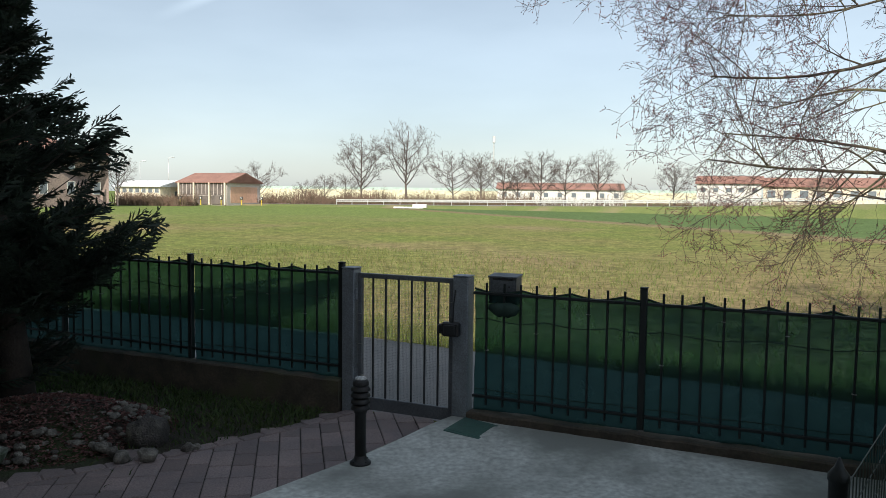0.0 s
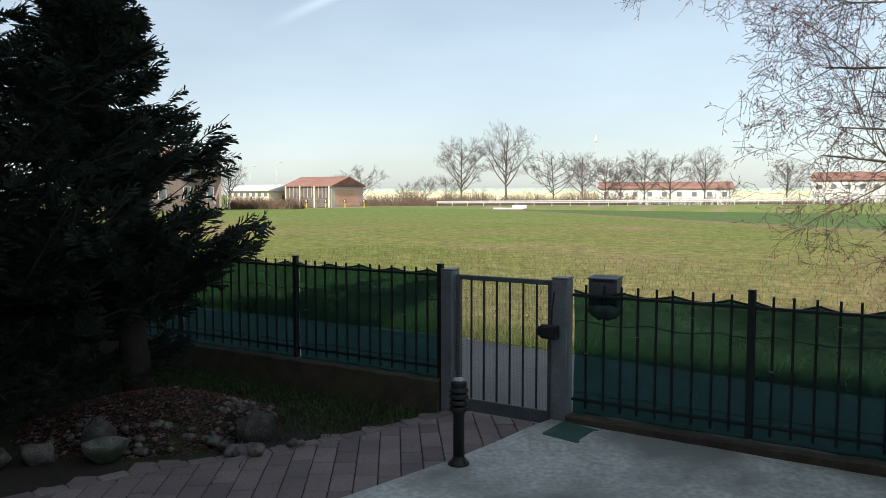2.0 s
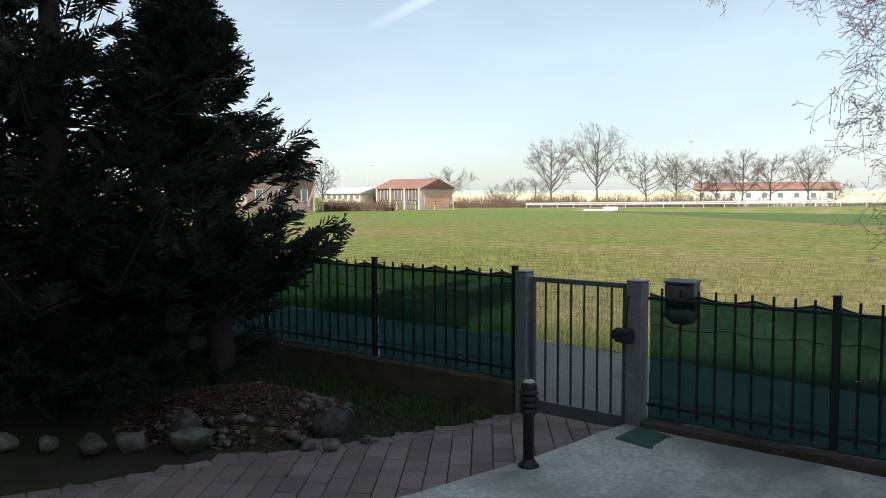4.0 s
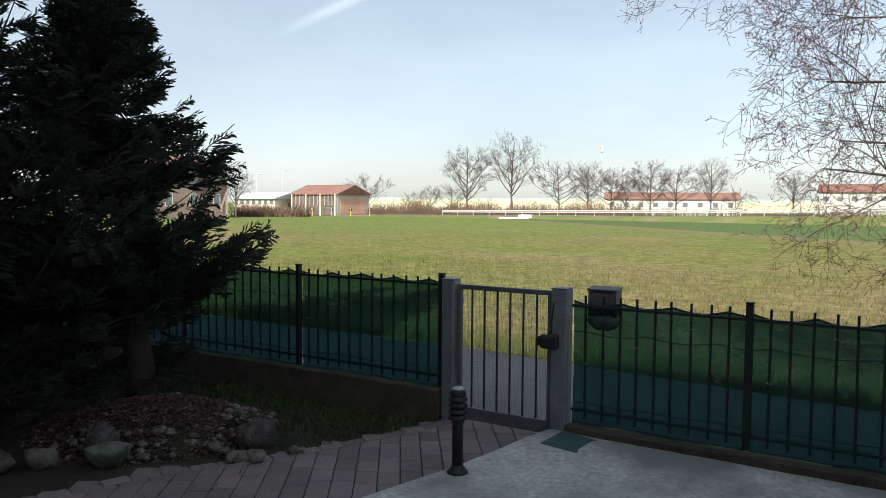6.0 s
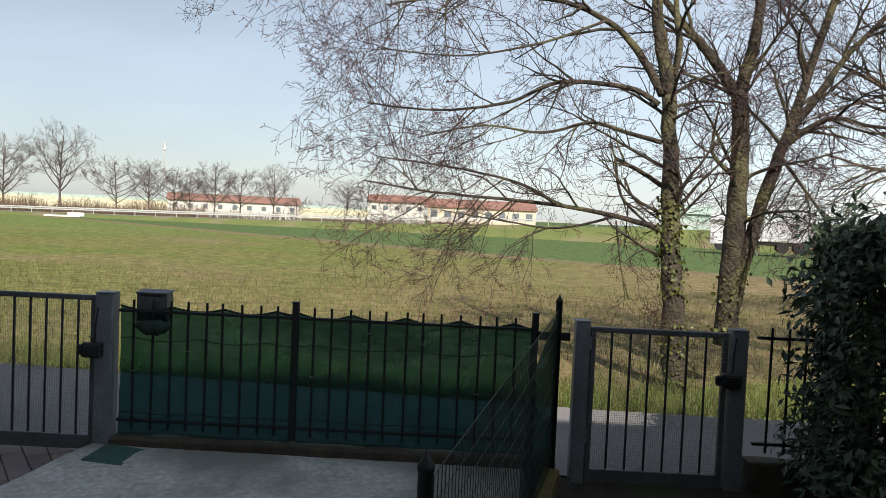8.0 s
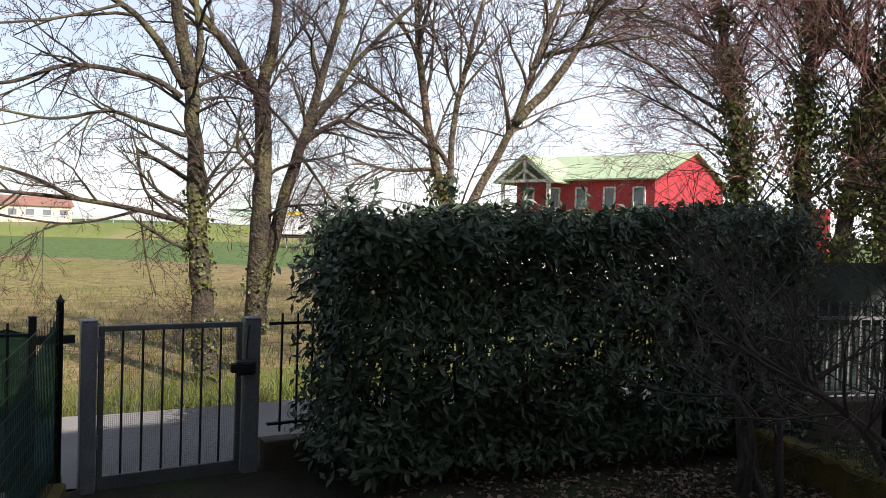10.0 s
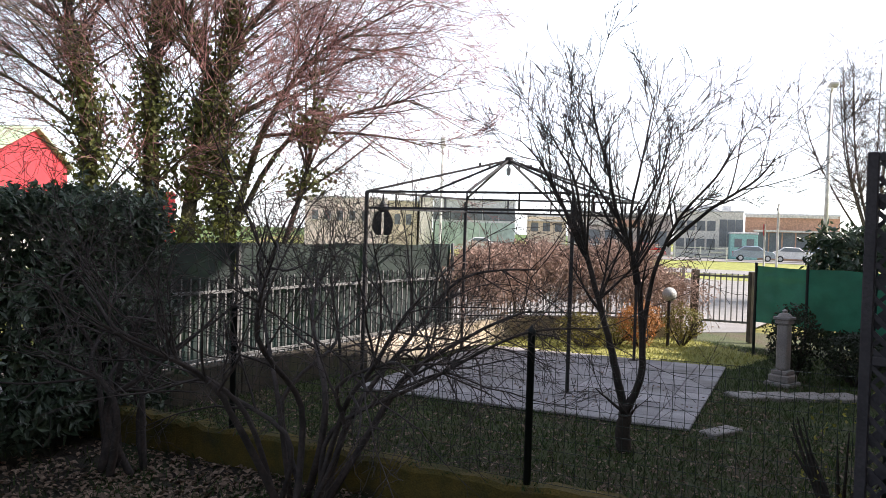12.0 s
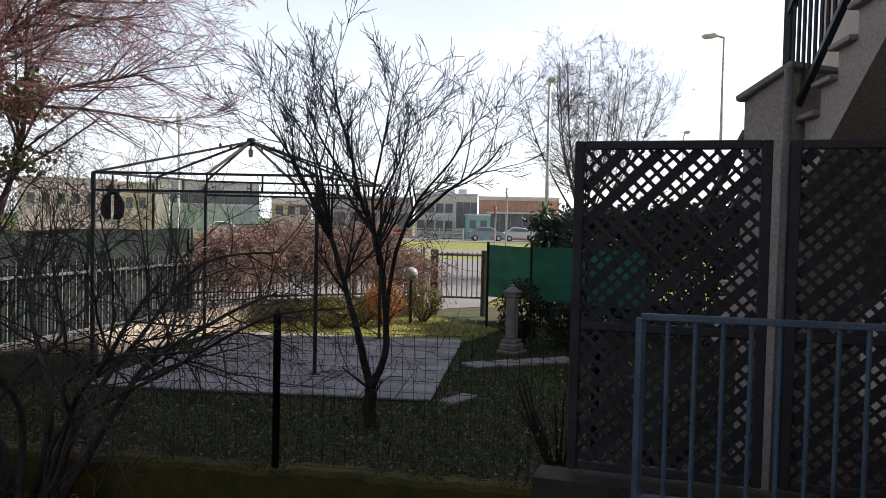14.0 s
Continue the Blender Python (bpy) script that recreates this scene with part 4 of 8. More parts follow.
ivy_on(g, tree, [0], 2.3, 5, 700, 0.03, 0.055)
tree = Tree(4, spread=1.0, droop=0.15, reach=1.05, depth=4, bud=0.013, density=0.62, thin=0.0032)
limb = tree.limb
limb(0.15, 0.10, (7.38, 7.74, 0.44), (7.41, 7.72, 1.88), (7.41, 7.71, 2.93), (7.38, 7.74, 3.68))
limb(0.09, 0.03, (7.38, 7.74, 3.64), (7.52, 7.62, 4.59), (7.44, 7.69, 5.62), (7.52, 7.61, 6.97))
limb(0.08, 0.025, (7.35, 7.77, 3.64), (7.09, 8.00, 4.17), (6.81, 8.22, 4.57), (6.46, 8.48, 5.17), (6.22, 8.65, 6.12))
limb(0.105, 0.03, (7.39, 7.74, 0.67), (7.57, 7.57, 1.89), (7.76, 7.38, 2.88), (7.91, 7.24, 3.65), (8.14, 6.99, 4.96), (8.27, 6.84, 6.19))
limb(0.06, 0.015, (7.81, 7.33, 3.15), (8.06, 7.07, 3.67), (8.26, 6.86, 4.14), (8.77, 6.22, 5.02), (9.16, 5.68, 5.73))
limb(0.05, 0.012, (7.76, 7.38, 2.96), (8.12, 7.01, 3.33), (8.42, 6.66, 3.23), (8.71, 6.30, 3.18))
limb(0.03, 0.01, (7.76, 7.38, 2.88), (7.98, 7.16, 2.44), (8.25, 6.87, 1.92))
limb(0.04, 0.01, (7.36, 7.76, 2.63), (7.17, 7.93, 2.91), (7.21, 7.89, 3.51))
g = tree.done("tree", "bare twin-trunked roadside tree with mossy bark", M["bark"], M["twig"], M["bud"])
ivy_on(g, tree, [0, 3], 1.2, 6, 150, 0.03)
tree = Tree(5, spread=0.95, droop=-0.04, reach=1.25, depth=3, bud=0.012, bud_share=0.5, density=0.64, thin=0.0038, curl=0.09)
limb = tree.limb
limb(0.11, 0.022, (9.99, 6.41, 0.25), (10.01, 6.37, 1.63), (9.85, 6.62, 2.90), (9.70, 6.82, 4.25), (9.61, 6.93, 5.84), (9.51, 7.07, 7.42))
limb(0.06, 0.018, (10.01, 6.37, 1.63), (9.98, 6.42, 3.25), (10.10, 6.24, 4.52), (10.26, 5.99, 5.88), (10.36, 5.82, 7.47))
limb(0.085, 0.022, (10.01, 6.37, 1.63), (10.23, 6.04, 2.58), (10.47, 5.63, 3.52), (10.66, 5.30, 4.71), (10.79, 5.03, 5.71), (10.88, 4.86, 7.20))
limb(0.08, 0.02, (10.47, 5.63, 3.52), (10.81, 4.99, 4.37), (11.04, 4.50, 5.37), (11.18, 4.16, 6.34))
limb(0.05, 0.015, (9.99, 6.40, 2.82), (9.68, 6.84, 3.48), (9.20, 7.45, 4.04), (8.92, 7.77, 4.27))
limb(0.05, 0.015, (10.66, 5.29, 4.54), (10.98, 4.63, 4.71), (11.37, 3.66, 4.85))
limb(0.04, 0.01, (9.90, 6.54, 2.82), (9.38, 7.22, 2.79), (8.94, 7.74, 3.01))
for i in range(13):
    r = tree.r
    p = r.choice([q for q in tree.paths[i % 3][0] if 1.3 < q.z < 3.8])
    a, k = r.uniform(0, 2 * math.pi), r.uniform(1.2, 2.6)
    o = Vector((math.cos(a), math.sin(a), 0)) * k
    up = r.uniform(0.1, 0.6) * k
    limb(0.018, 0.004, p, p + o * 0.3 + Vector((0, 0, up * 0.5)), p + o * 0.65 + Vector((0, 0, up * 0.85)), p + o + Vector((0, 0, up)))
g = tree.done("tree", "bare many-stemmed tree with trunks painted pale as if sunlit", M["sunlit_bark"], M["twig"], M["bud"])
ivy_on(g, tree, [0], 2.7, 7, 1100, 0.14, 0.08)
tree = Tree(6, spread=0.82, droop=-0.01, reach=1.5, depth=3, bud=0.02, bud_share=0.22, density=0.43, thin=0.0068, curl=0.06)
limb = tree.limb
limb(0.17, 0.04, (16.61, 3.70, -0.03), (16.57, 3.88, 3.68), (16.47, 4.25, 5.90), (16.40, 4.50, 7.75), (16.36, 4.64, 10.05))
limb(0.19, 0.05, (16.82, 2.65, -0.03), (16.81, 2.74, 4.34), (16.83, 2.59, 6.03), (16.80, 2.81, 8.16), (16.74, 3.08, 10.62))
limb(0.17, 0.04, (16.90, 2.18, 0.22), (16.95, 1.77, 3.77), (17.01, 1.20, 5.61), (17.00, 1.25, 7.79), (17.01, 1.19, 10.44))
limb(0.14, 0.03, (17.02, 1.09, 0.23), (16.99, 1.40, 3.17), (16.97, 1.61, 4.99), (16.88, 2.31, 6.77), (16.79, 2.81, 8.52))
limb(0.09, 0.012, (17.01, 1.12, 1.71), (17.05, 0.55, 3.81), (17.07, -0.39, 5.42), (17.01, -1.58, 6.28), (16.80, -2.7, 6.95))
limb(0.07, 0.012, (17.01, 1.12, 1.71), (17.07, -0.06, 3.82), (16.97, -1.99, 4.58), (16.85, -2.7, 4.75))
limb(0.07, 0.012, (17.01, 1.20, 5.61), (17.06, 0.14, 6.86), (17.03, -1.31, 7.61), (16.88, -2.5, 8.3))
limb(0.08, 0.012, (17.0, 0.5, -0.1), (17.04, 0.0, 1.6), (17.06, -0.44, 3.22), (17.06, -0.53, 4.44), (17.06, -0.62, 6.15), (17.03, -1.30, 7.85))
limb(0.06, 0.012, (16.95, 1.77, 3.77), (17.06, 0.33, 4.67), (17.03, -1.36, 5.55), (16.85, -2.6, 5.95))
limb(0.06, 0.012, (16.47, 4.24, 5.67), (16.17, 5.22, 6.27), (15.75, 6.34, 6.69))
limb(0.05, 0.012, (16.57, 3.88, 3.68), (16.25, 4.99, 4.44), (15.80, 6.22, 5.13))
limb(0.05, 0.012, (16.56, 3.89, 4.27), (16.14, 5.31, 5.22), (15.63, 6.62, 6.43))
limb(0.05, 0.012, (17.05, 0.55, 3.81), (17.06, -0.79, 3.96), (16.96, -2.13, 3.92), (16.84, -2.96, 3.74))
# long thin arching side branches all round the trunks
for i in range(78):
    r = tree.r
    p = r.choice([q for q in tree.paths[i % 4][0] if 2.0 < q.z < 7.0])
    a = r.uniform(0, 2 * math.pi)
    k = r.uniform(1.8, 4.8)
    o = Vector((0.8 * math.cos(a), math.sin(a), 0)) * k
    if p.y + o.y < -3.2 or p.y + o.y > 7.0:
        o.y *= 0.5
    up = r.uniform(0.45, 0.85) * k
    limb(0.026, 0.005, p, p + o * 0.26 + Vector((0, 0, up * 0.42)), p + o * 0.62 + Vector((0, 0, up * 0.80)), p + o + Vector((0, 0, up)))
for i in range(22):
    r = tree.r
    p = r.choice([q for q in tree.paths[i % 4][0] if 0.9 < q.z < 3.2])
    a, k = r.uniform(0, 2 * math.pi), r.uniform(1.0, 2.4)
    o = Vector((0.8 * math.cos(a), math.sin(a), 0)) * k
    up = r.uniform(0.3, 0.9) * k
    limb(0.022, 0.005, p, p + o * 0.3 + Vector((0, 0, up * 0.4)), p + o * 0.65 + Vector((0, 0, up * 0.8)), p + o + Vector((0, 0, up)))
g = tree.done("tree", "large spreading tree with reddish buds and ivy-clad trunks", M["bark"], M["pink_twig"], M["pink_twig"])
ivy_on(g, tree, [0, 0, 1, 1, 2, 2, 3], 6.6, 8, 13000, 0.17, 0.095)
ivy_on(g, tree, [0, 1, 1, 2, 3, 3, 7], 4.2, 18, 9000, 0.36, 0.11)
tree = Tree(7, spread=0.8, droop=-0.22, reach=0.48, depth=3, bud=0.006, density=1.0, thin=0.0046, curl=0.07)


def limb(r0, r1, *pts):
    tree.limb(r0, r1, *[(x, y, z if z < 1.6 else 1.6 + (z - 1.6) * 0.78) for x, y, z in pts])


limb(0.075, 0.06, (6.63, -3.15, -0.04), (6.64, -3.14, 0.15), (6.63, -3.15, 0.31))
limb(0.046, 0.006, (6.63, -3.15, 0.31), (6.67, -3.07, 0.68), (6.71, -2.96, 1.11), (6.77, -2.81, 1.68), (6.81, -2.73, 2.20), (6.84, -2.65, 2.72), (6.73, -2.34, 3.23))
limb(0.042, 0.006, (6.63, -3.15, 0.31), (6.58, -3.26, 0.63), (6.58, -3.27, 1.00), (6.61, -3.20, 1.64), (6.68, -3.04, 2.21), (6.72, -2.94, 2.78), (6.77, -2.83, 3.30), (6.79, -2.78, 3.70))
limb(0.026, 0.005, (6.58, -3.27, 1.00), (6.54, -3.34, 1.59), (6.45, -3.52, 2.23), (6.05, -3.63, 2.67), (5.97, -3.76, 3.03))
limb(0.021, 0.005, (6.61, -3.20, 1.48), (6.64, -3.14, 2.21), (6.60, -3.22, 2.90), (6.56, -3.30, 3.63))
limb(0.021, 0.005, (6.77, -2.81, 1.68), (6.87, -2.56, 2.40), (6.94, -2.36, 2.86), (7.18, -2.24, 3.14))
limb(0.021, 0.005, (6.50, -3.43, 1.91), (6.33, -3.75, 2.34), (6.14, -4.05, 2.66), (6.06, -4.18, 2.92))
limb(0.017, 0.004, (6.68, -3.04, 2.21), (6.82, -2.69, 2.93), (6.87, -2.54, 3.43))
limb(0.017, 0.004, (6.63, -3.16, 2.11), (6.53, -3.37, 2.75), (6.49, -3.45, 3.37))
limb(0.02, 0.005, (6.63, -3.15, 0.31), (6.69, -3.02, 0.42), (6.74, -2.90, 0.52))
for i in range(9):
    r = tree.r
    p = r.choice([q for q in tree.paths[1 + i % 2][0] if 0.9 < q.z < 2.0])
    a = 2 * math.pi * i / 9
    k = r.uniform(0.3, 0.65)
    tree.limb(0.016, 0.004, p, p + Vector((0.5 * k * math.cos(a), 0.5 * k * math.sin(a), 0.35)), p + Vector((k * math.cos(a), k * math.sin(a), 0.95)))
g = tree.done("garden_tree", "small bare forked garden tree with upright twigs", M["dark_bark"], M["dark_bark"], M["dark_bark"])


def shrub(name, label, x, y, seed, stems, height, radius, density, z=0.0, stout=1.0):
    """A bare twiggy shrub that spreads from the ground."""
    t = Tree(seed, spread=1.1, droop=-0.05, reach=0.66, depth=3, bud=0.006, bud_share=0.6, density=density, thin=0.0024, curl=0.14)
    r = t.r
    for i in range(stems):
        a = 2 * math.pi * i / stems + r.uniform(-0.3, 0.3)
        k = r.uniform(0.45, 1.0) * radius
        h = height * r.uniform(0.7, 1.0) * (1.2 - 0.42 * k / radius)
        bow = r.uniform(1.0, 1.75)
        pts = [(x + 0.16 * math.cos(a), y + 0.16 * math.sin(a), z - 0.05)]
        for q in (0.3, 0.6, 0.85, 1.0):
            pts.append((x + k * q ** bow * math.cos(a) + r.gauss(0, 0.12), y + k * q ** bow * math.sin(a) + r.gauss(0, 0.12), z + h * q ** 0.78 + r.gauss(0, 0.08)))
        t.limb(r.uniform(0.022, 0.036) * stout, 0.006, *pts)
    return t.done(name, label, M["shrub_bark"], M["shrub_bark"], None, "shrub")


shrub("shrub", "sprawling bare shrub with dark tangled twigs", 5.5, -0.25, 21, 12, 2.0, 1.95, 0.95, 0.0, 0.95)
shrub("shrub", "dense bare twiggy shrub beside the hedge", 6.4, 1.1, 22, 7, 1.6, 0.75, 0.45)


def hedge(name, label, p0, p1, thick, h0, h1, leaves, seed, z0=0.0, leaf=0.085):
    """A clipped laurel hedge: stems inside, glossy leaves in an uneven shell."""
    g = thing(name, label, "hedge")
    rng = random.Random(seed)
    p0, p1 = Vector((*p0, 0)), Vector((*p1, 0))
    d = (p1 - p0)
    length = d.length
    d.normalize()
    n = Vector((-d.y, d.x, 0))
    stems = Build()
    for i in range(int(length * 7)):
        q = rng.uniform(0, length)
        base = p0 + d * q + n * rng.gauss(0, 0.10)
        for _ in range(4):
            a = rng.uniform(0, 2 * math.pi)
            k = rng.uniform(0.1, 0.5) * thick
            h = (h0 + (h1 - h0) * q / length) * rng.uniform(0.75, 1.0)
            stems.tube([base + Vector((0, 0, z0 - 0.05)), base + Vector((0.4 * k * math.cos(a), 0.4 * k * math.sin(a), z0 + h * 0.45)), base + Vector((k * math.cos(a), k * math.sin(a), z0 + h))], [0.016, 0.011, 0.004], 5)
    tagged(part("branchwork", stems, M["dark_bark"], g), kind="stuff")
    b = Build()
    for _ in range(leaves):
        q = rng.uniform(-0.1, length + 0.1)
        h = h0 + (h1 - h0) * q / length
        z = rng.random()
        u = rng.uniform(-1, 1)
        half = thick / 2
        lump = 0.30 * noise.noise(Vector((q * 1.9, z * 3.4, seed))) + 0.07 * noise.noise(Vector((q * 5.0, z * 7.0, seed + 4)))
        side = rng.random()
        if side < 0.25:
            zz, o, nn = h + lump - abs(rng.gauss(0, 0.06)), u * (half + 0.02), Vector((0, 0, 1)) + n * u * 0.5
        elif side < 0.88:
            sg = 1 if rng.random() < 0.5 else -1
            thin = 1.0 if z > 0.52 or z < 0.25 else 0.6
            if rng.random() > thin:
                continue
            zz, o, nn = 0.12 + z * (h - 0.12), sg * (half + lump - abs(rng.gauss(0, 0.10))), n * sg + Vector((0, 0, 0.5))
        else:
            zz, o, nn = 0.12 + z * (h - 0.12), u * half, Vector((0, 0, 1)) - d
            q = rng.choice((-0.12, length + 0.12)) + rng.gauss(0, 0.07) + lump
        nm = nn.normalized()
        leaves_on(b, rng, p0 + d * q + n * o + Vector((0, 0, z0 + zz)), nm, leaf * rng.uniform(0.65, 1.3), 0.42)
    for i in range(int(length * 5.5)):
        q = rng.uniform(0, length)
        h = h0 + (h1 - h0) * q / length
        top = rng.uniform(0.10, 0.52)
        base = p0 + d * q + n * rng.uniform(-0.4, 0.4) * thick + Vector((0, 0, z0 + h - 0.05))
        tip = base + Vector((rng.gauss(0, 0.05), rng.gauss(0, 0.05), top))
        for k in range(int(top * 45)):
            leaves_on(b, rng, base.lerp(tip, k / max(1, top * 45)), Vector((rng.gauss(0, 1), rng.gauss(0, 1), 0.5)).normalized(), leaf * 0.95, 0.42)
    part("foliage", b, M["laurel"], g)
    return g


hedge("hedge", "tall dark green laurel hedge with new upright shoots", (4.72, 3.72), (8.2, 1.55), 1.15, 1.9, 2.12, 46000, 31, leaf=0.095)
hedge("hedge", "clipped dark evergreen laurel behind the green screen", (12.2, -9.6), (6.9, -11.2), 1.2, 2.0, 2.3, 24000, 32, leaf=0.15)


def conifer(name, label, x, y, height, radius, seed, sprays, lean=(0, 0), low=0.25):
    """A dense conifer: trunk, arching boughs and flat feathery sprays."""
    g = thing(name, label, "conifer")
    rng = random.Random(seed)
    t = Build()
    t.tube([(x, y, -0.1), (x + lean[0] * 0.3, y + lean[1] * 0.3, height * 0.35), (x + lean[0], y + lean[1], height)], [0.12 + height * 0.008, 0.09, 0.015], 9)
    part("trunk", t, M["dark_bark"], g, "", True)
    boughs, b = Build(), Build()
    limbs = []
    for i in range(max(40, sprays // 22)):
        q = rng.random() ** 1.35
        a = rng.uniform(0, 2 * math.pi)
        prof = (1 - q) ** 0.72 * (0.8 + 0.2 * min(1, q / 0.12))
        rad = radius * prof * rng.choice((0.6, 0.8, 0.88, 0.95, 1.0, 1.1)) + 0.08
        limbs.append((q, a, rad, rng.uniform(0.05, 0.42)))
        ax = Vector((x + lean[0] * q, y + lean[1] * q, low + (height - low) * q))
        out = Vector((math.cos(a), math.sin(a), 0))
        boughs.tube([ax, ax + out * rad * 0.5 + Vector((0, 0, -0.04 * rad)), ax + out * rad + Vector((0, 0, limbs[-1][3] * rad))], [0.02, 0.012, 0.004], 4, False)
    for _ in range(sprays):
        q, a, rad, rise = rng.choice(limbs)
        f = rng.random() ** 0.6
        ax = Vector((x + lean[0] * q, y + lean[1] * q, low + (height - low) * q))
        a2 = a + rng.gauss(0, 0.16) * (1.2 - 0.6 * f)
        out = Vector((math.cos(a2), math.sin(a2), 0))
        tip = ax + out * rad * f + Vector((0, 0, rise * rad * f * f - 0.05 * rad * f + rng.gauss(0, 0.06)))
        base = tip - out * 0.2 - Vector((0, 0, 0.06 + 0.1 * rise))
        # the spray: a flat fan of side shoots with scale-leaf tufts
        d = (tip - base).normalized()
        d = (d + Vector((rng.gauss(0, 0.25), rng.gauss(0, 0.25), rng.gauss(0, 0.2)))).normalized()
        s = d.cross(Vector((rng.gauss(0, 0.5), rng.gauss(0, 0.5), 1))).normalized()
        n = s.cross(d)
        length = rng.uniform(0.17, 0.33)
        p = tip - d * length * 0.6
        k = 6
        for i in range(k):
            f = (i + 0.5) / k
            w = length * 0.42 * (1 - f) ** 0.7 + 0.02
            for sg in (-1, 1):
                o = p + d * length * f
                e = o + s * sg * w * rng.uniform(0.6, 1.1) + d * w * 0.9 + n * rng.gauss(0, 0.02) - Vector((0, 0, 0.12 * w))
                m = (o + e) / 2
                c = d * 0.016 + n * 0.006
                b.add([o, m + c, e, m - c], [(0, 1, 2), (0, 2, 3)])
                for h in (0.35, 0.65):
                    o2 = o.lerp(e, h)
                    for sg2 in (-1, 1):
                        e2 = o2 + (e - o).normalized() * w * 0.33 + (d * 0.8 * sg2 + n * rng.gauss(0, 0.3)) * w * 0.30
                        b.add([o2 - n * 0.005, o2 + n * 0.006 + d * 0.006, e2], [(0, 1, 2)])
        b.add([p, p + d * length * 0.5 + s * 0.012, p + d * length * 1.12, p + d * length * 0.5 - s * 0.012], [(0, 1, 2), (0, 2, 3)])
    tagged(part("branchwork", boughs, M["dark_bark"], g), kind="stuff")
    part("foliage", b, M["conifer"], g)
    return g


conifer("conifer", "tall dark evergreen conifer with feathery drooping sprays", -5.15, 6.2, 10.2, 2.32, 41, 8600, (0.1, 0.0), 0.1)
conifer("conifer", "smaller dark conifer in the stone-edged bed", -3.62, 6.55, 3.9, 1.18, 42, 2900, (-0.5, 0.1), 0.95)
conifer("conifer", "tall dark evergreen conifer at the back of the bed", -6.35, 6.35, 10.0, 2.5, 43, 3800, (0.0, 0.0), 0.2)


# ---- the houses behind the camera ----
def house_block(name, label, poly, height, eave, wall):
    """A rendered house with an overhanging tiled roof slab."""
    g = thing(name, label, "house")
    b = Build()
    b.prism(poly, -0.3, height)
    part("wall", b, wall, g)
    cx, cy = sum(p[0] for p in poly) / len(poly), sum(p[1] for p in poly) / len(poly)
    out = []
    for x, y in poly:
        d = Vector((x - cx, y - cy)).normalized()
        out.append((x + d.x * eave, y + d.y * eave))
    b = Build()
    b.prism(out, height, height + 0.22)
    k = len(out)
    b.add([(x, y, height + 0.22) for x, y in out] + [(cx, cy, height + 1.5)], [(i, (i + 1) % k, k) for i in range(k)])
    part("roof", b, M["tiles"], g)
    return g


M["tiles"] = mat("clay_tiles", (0.36, 0.16, 0.10), (0.27, 0.12, 0.08), scale=3, fine=30, rough=0.9, bump=0.5)
# unseen house masses, outlines and heights fitted to the shadows they cast
hb = [on_fence(-14, -7.15), on_fence(-14, -16), on_fence(3.7, -16), on_fence(3.7, -7.15)]
h1 = house_block("house", "tall plastered house behind the yard", [(p.x, p.y) for p in hb], 8.35, 0.75, M["bounce_plaster"])
gh = house_block("house", "plastered neighbouring house with an outside stair", [(3.9, -7.0), (-0.6, -4.3), (-3.0, -9.0), (0.0, -20.0), (7.0, -20.2), (9.9, -14.2)], 9.38, 0.5, M["plaster"])
# added slabs out of view, only to shade the lane and gate
b = Build()
b.prism([tuple(on_fence(3.5, -10.2).xy), tuple(on_fence(5.9, -10.2).xy), tuple(on_fence(5.9, -7.0).xy), tuple(on_fence(3.5, -7.0).xy)], 8.36, 8.56)
b.prism([tuple(on_fence(5.9, -10.2).xy), tuple(on_fence(7.8, -10.2).xy), tuple(on_fence(7.8, -8.2).xy), tuple(on_fence(5.9, -8.2).xy)], 8.36, 8.56)
part("roof_overhang", b, M["tiles"], h1)
# added block out of view, lengthens the shadow across the lane
b = Build()
b.prism([(4.1, -7.2), (-0.7, -4.2), (-2.6, -8.2), (1.6, -11.2)], 9.3, 10.35)
part("upper_storey", b, M["plaster"], gh)
# added slab out of view, keeps sun off the hedge
b = Build()
b.prism([(3.5, -6.4), (5.2, -9.4), (7.6, -8.6), (6.9, -6.5)], 9.40, 9.60)
part("roof_overhang", b, M["tiles"], gh)
b = Build()
b.prism([tuple(on_fence(-6, -7.15).xy), tuple(on_fence(3.7, -7.15).xy), tuple(on_fence(5.4, -7.4).xy), tuple(on_fence(4.6, -5.4).xy), tuple(on_fence(2.2, -5.2).xy), tuple(on_fence(-6, -5.2).xy)], -0.05, 0.42)
solid("floor_patio", b, M["concrete"], "raised concrete patio by the house", "patio", "structure")

# outside stair
U, W = Vector((-0.815, 0.58, 0)), Vector((-0.58, -0.815, 0))
S1 = Vector((3.43, -4.90, 2.64))
st = thing("staircase", "outside plastered staircase with dark steel railing", "staircase")
b = Build()
prof = []
for i in range(-9, 9):
    z = S1.z + i * 0.18
    prof.append((i * 0.272, z - 0.18))
    prof.append((i * 0.272, z))
lo, hi = -9 * 0.272, 9 * 0.272
under = [(hi, S1.z + 9 * 0.18 - 0.48), (lo, S1.z - 9 * 0.18 - 0.48)]
poly = prof + [(hi, S1.z + 8 * 0.18)] + under
k = len(poly)
b.add([S1 + U * s + Vector((0, 0, z - S1.z)) for s, z in poly] + [S1 + U * s + W * 1.05 + Vector((0, 0, z - S1.z)) for s, z in poly],
      [tuple(range(k)), tuple(range(2 * k - 1, k - 1, -1))] + [(i, k + i, k + (i + 1) % k, (i + 1) % k) for i in range(k)])
part("stringer", b, M["plaster"], st)
b = Build()
b.box(I4, 0.32, 1.10, 0.035, 0.006)
me = b.mesh("tread", M["step_stone"])
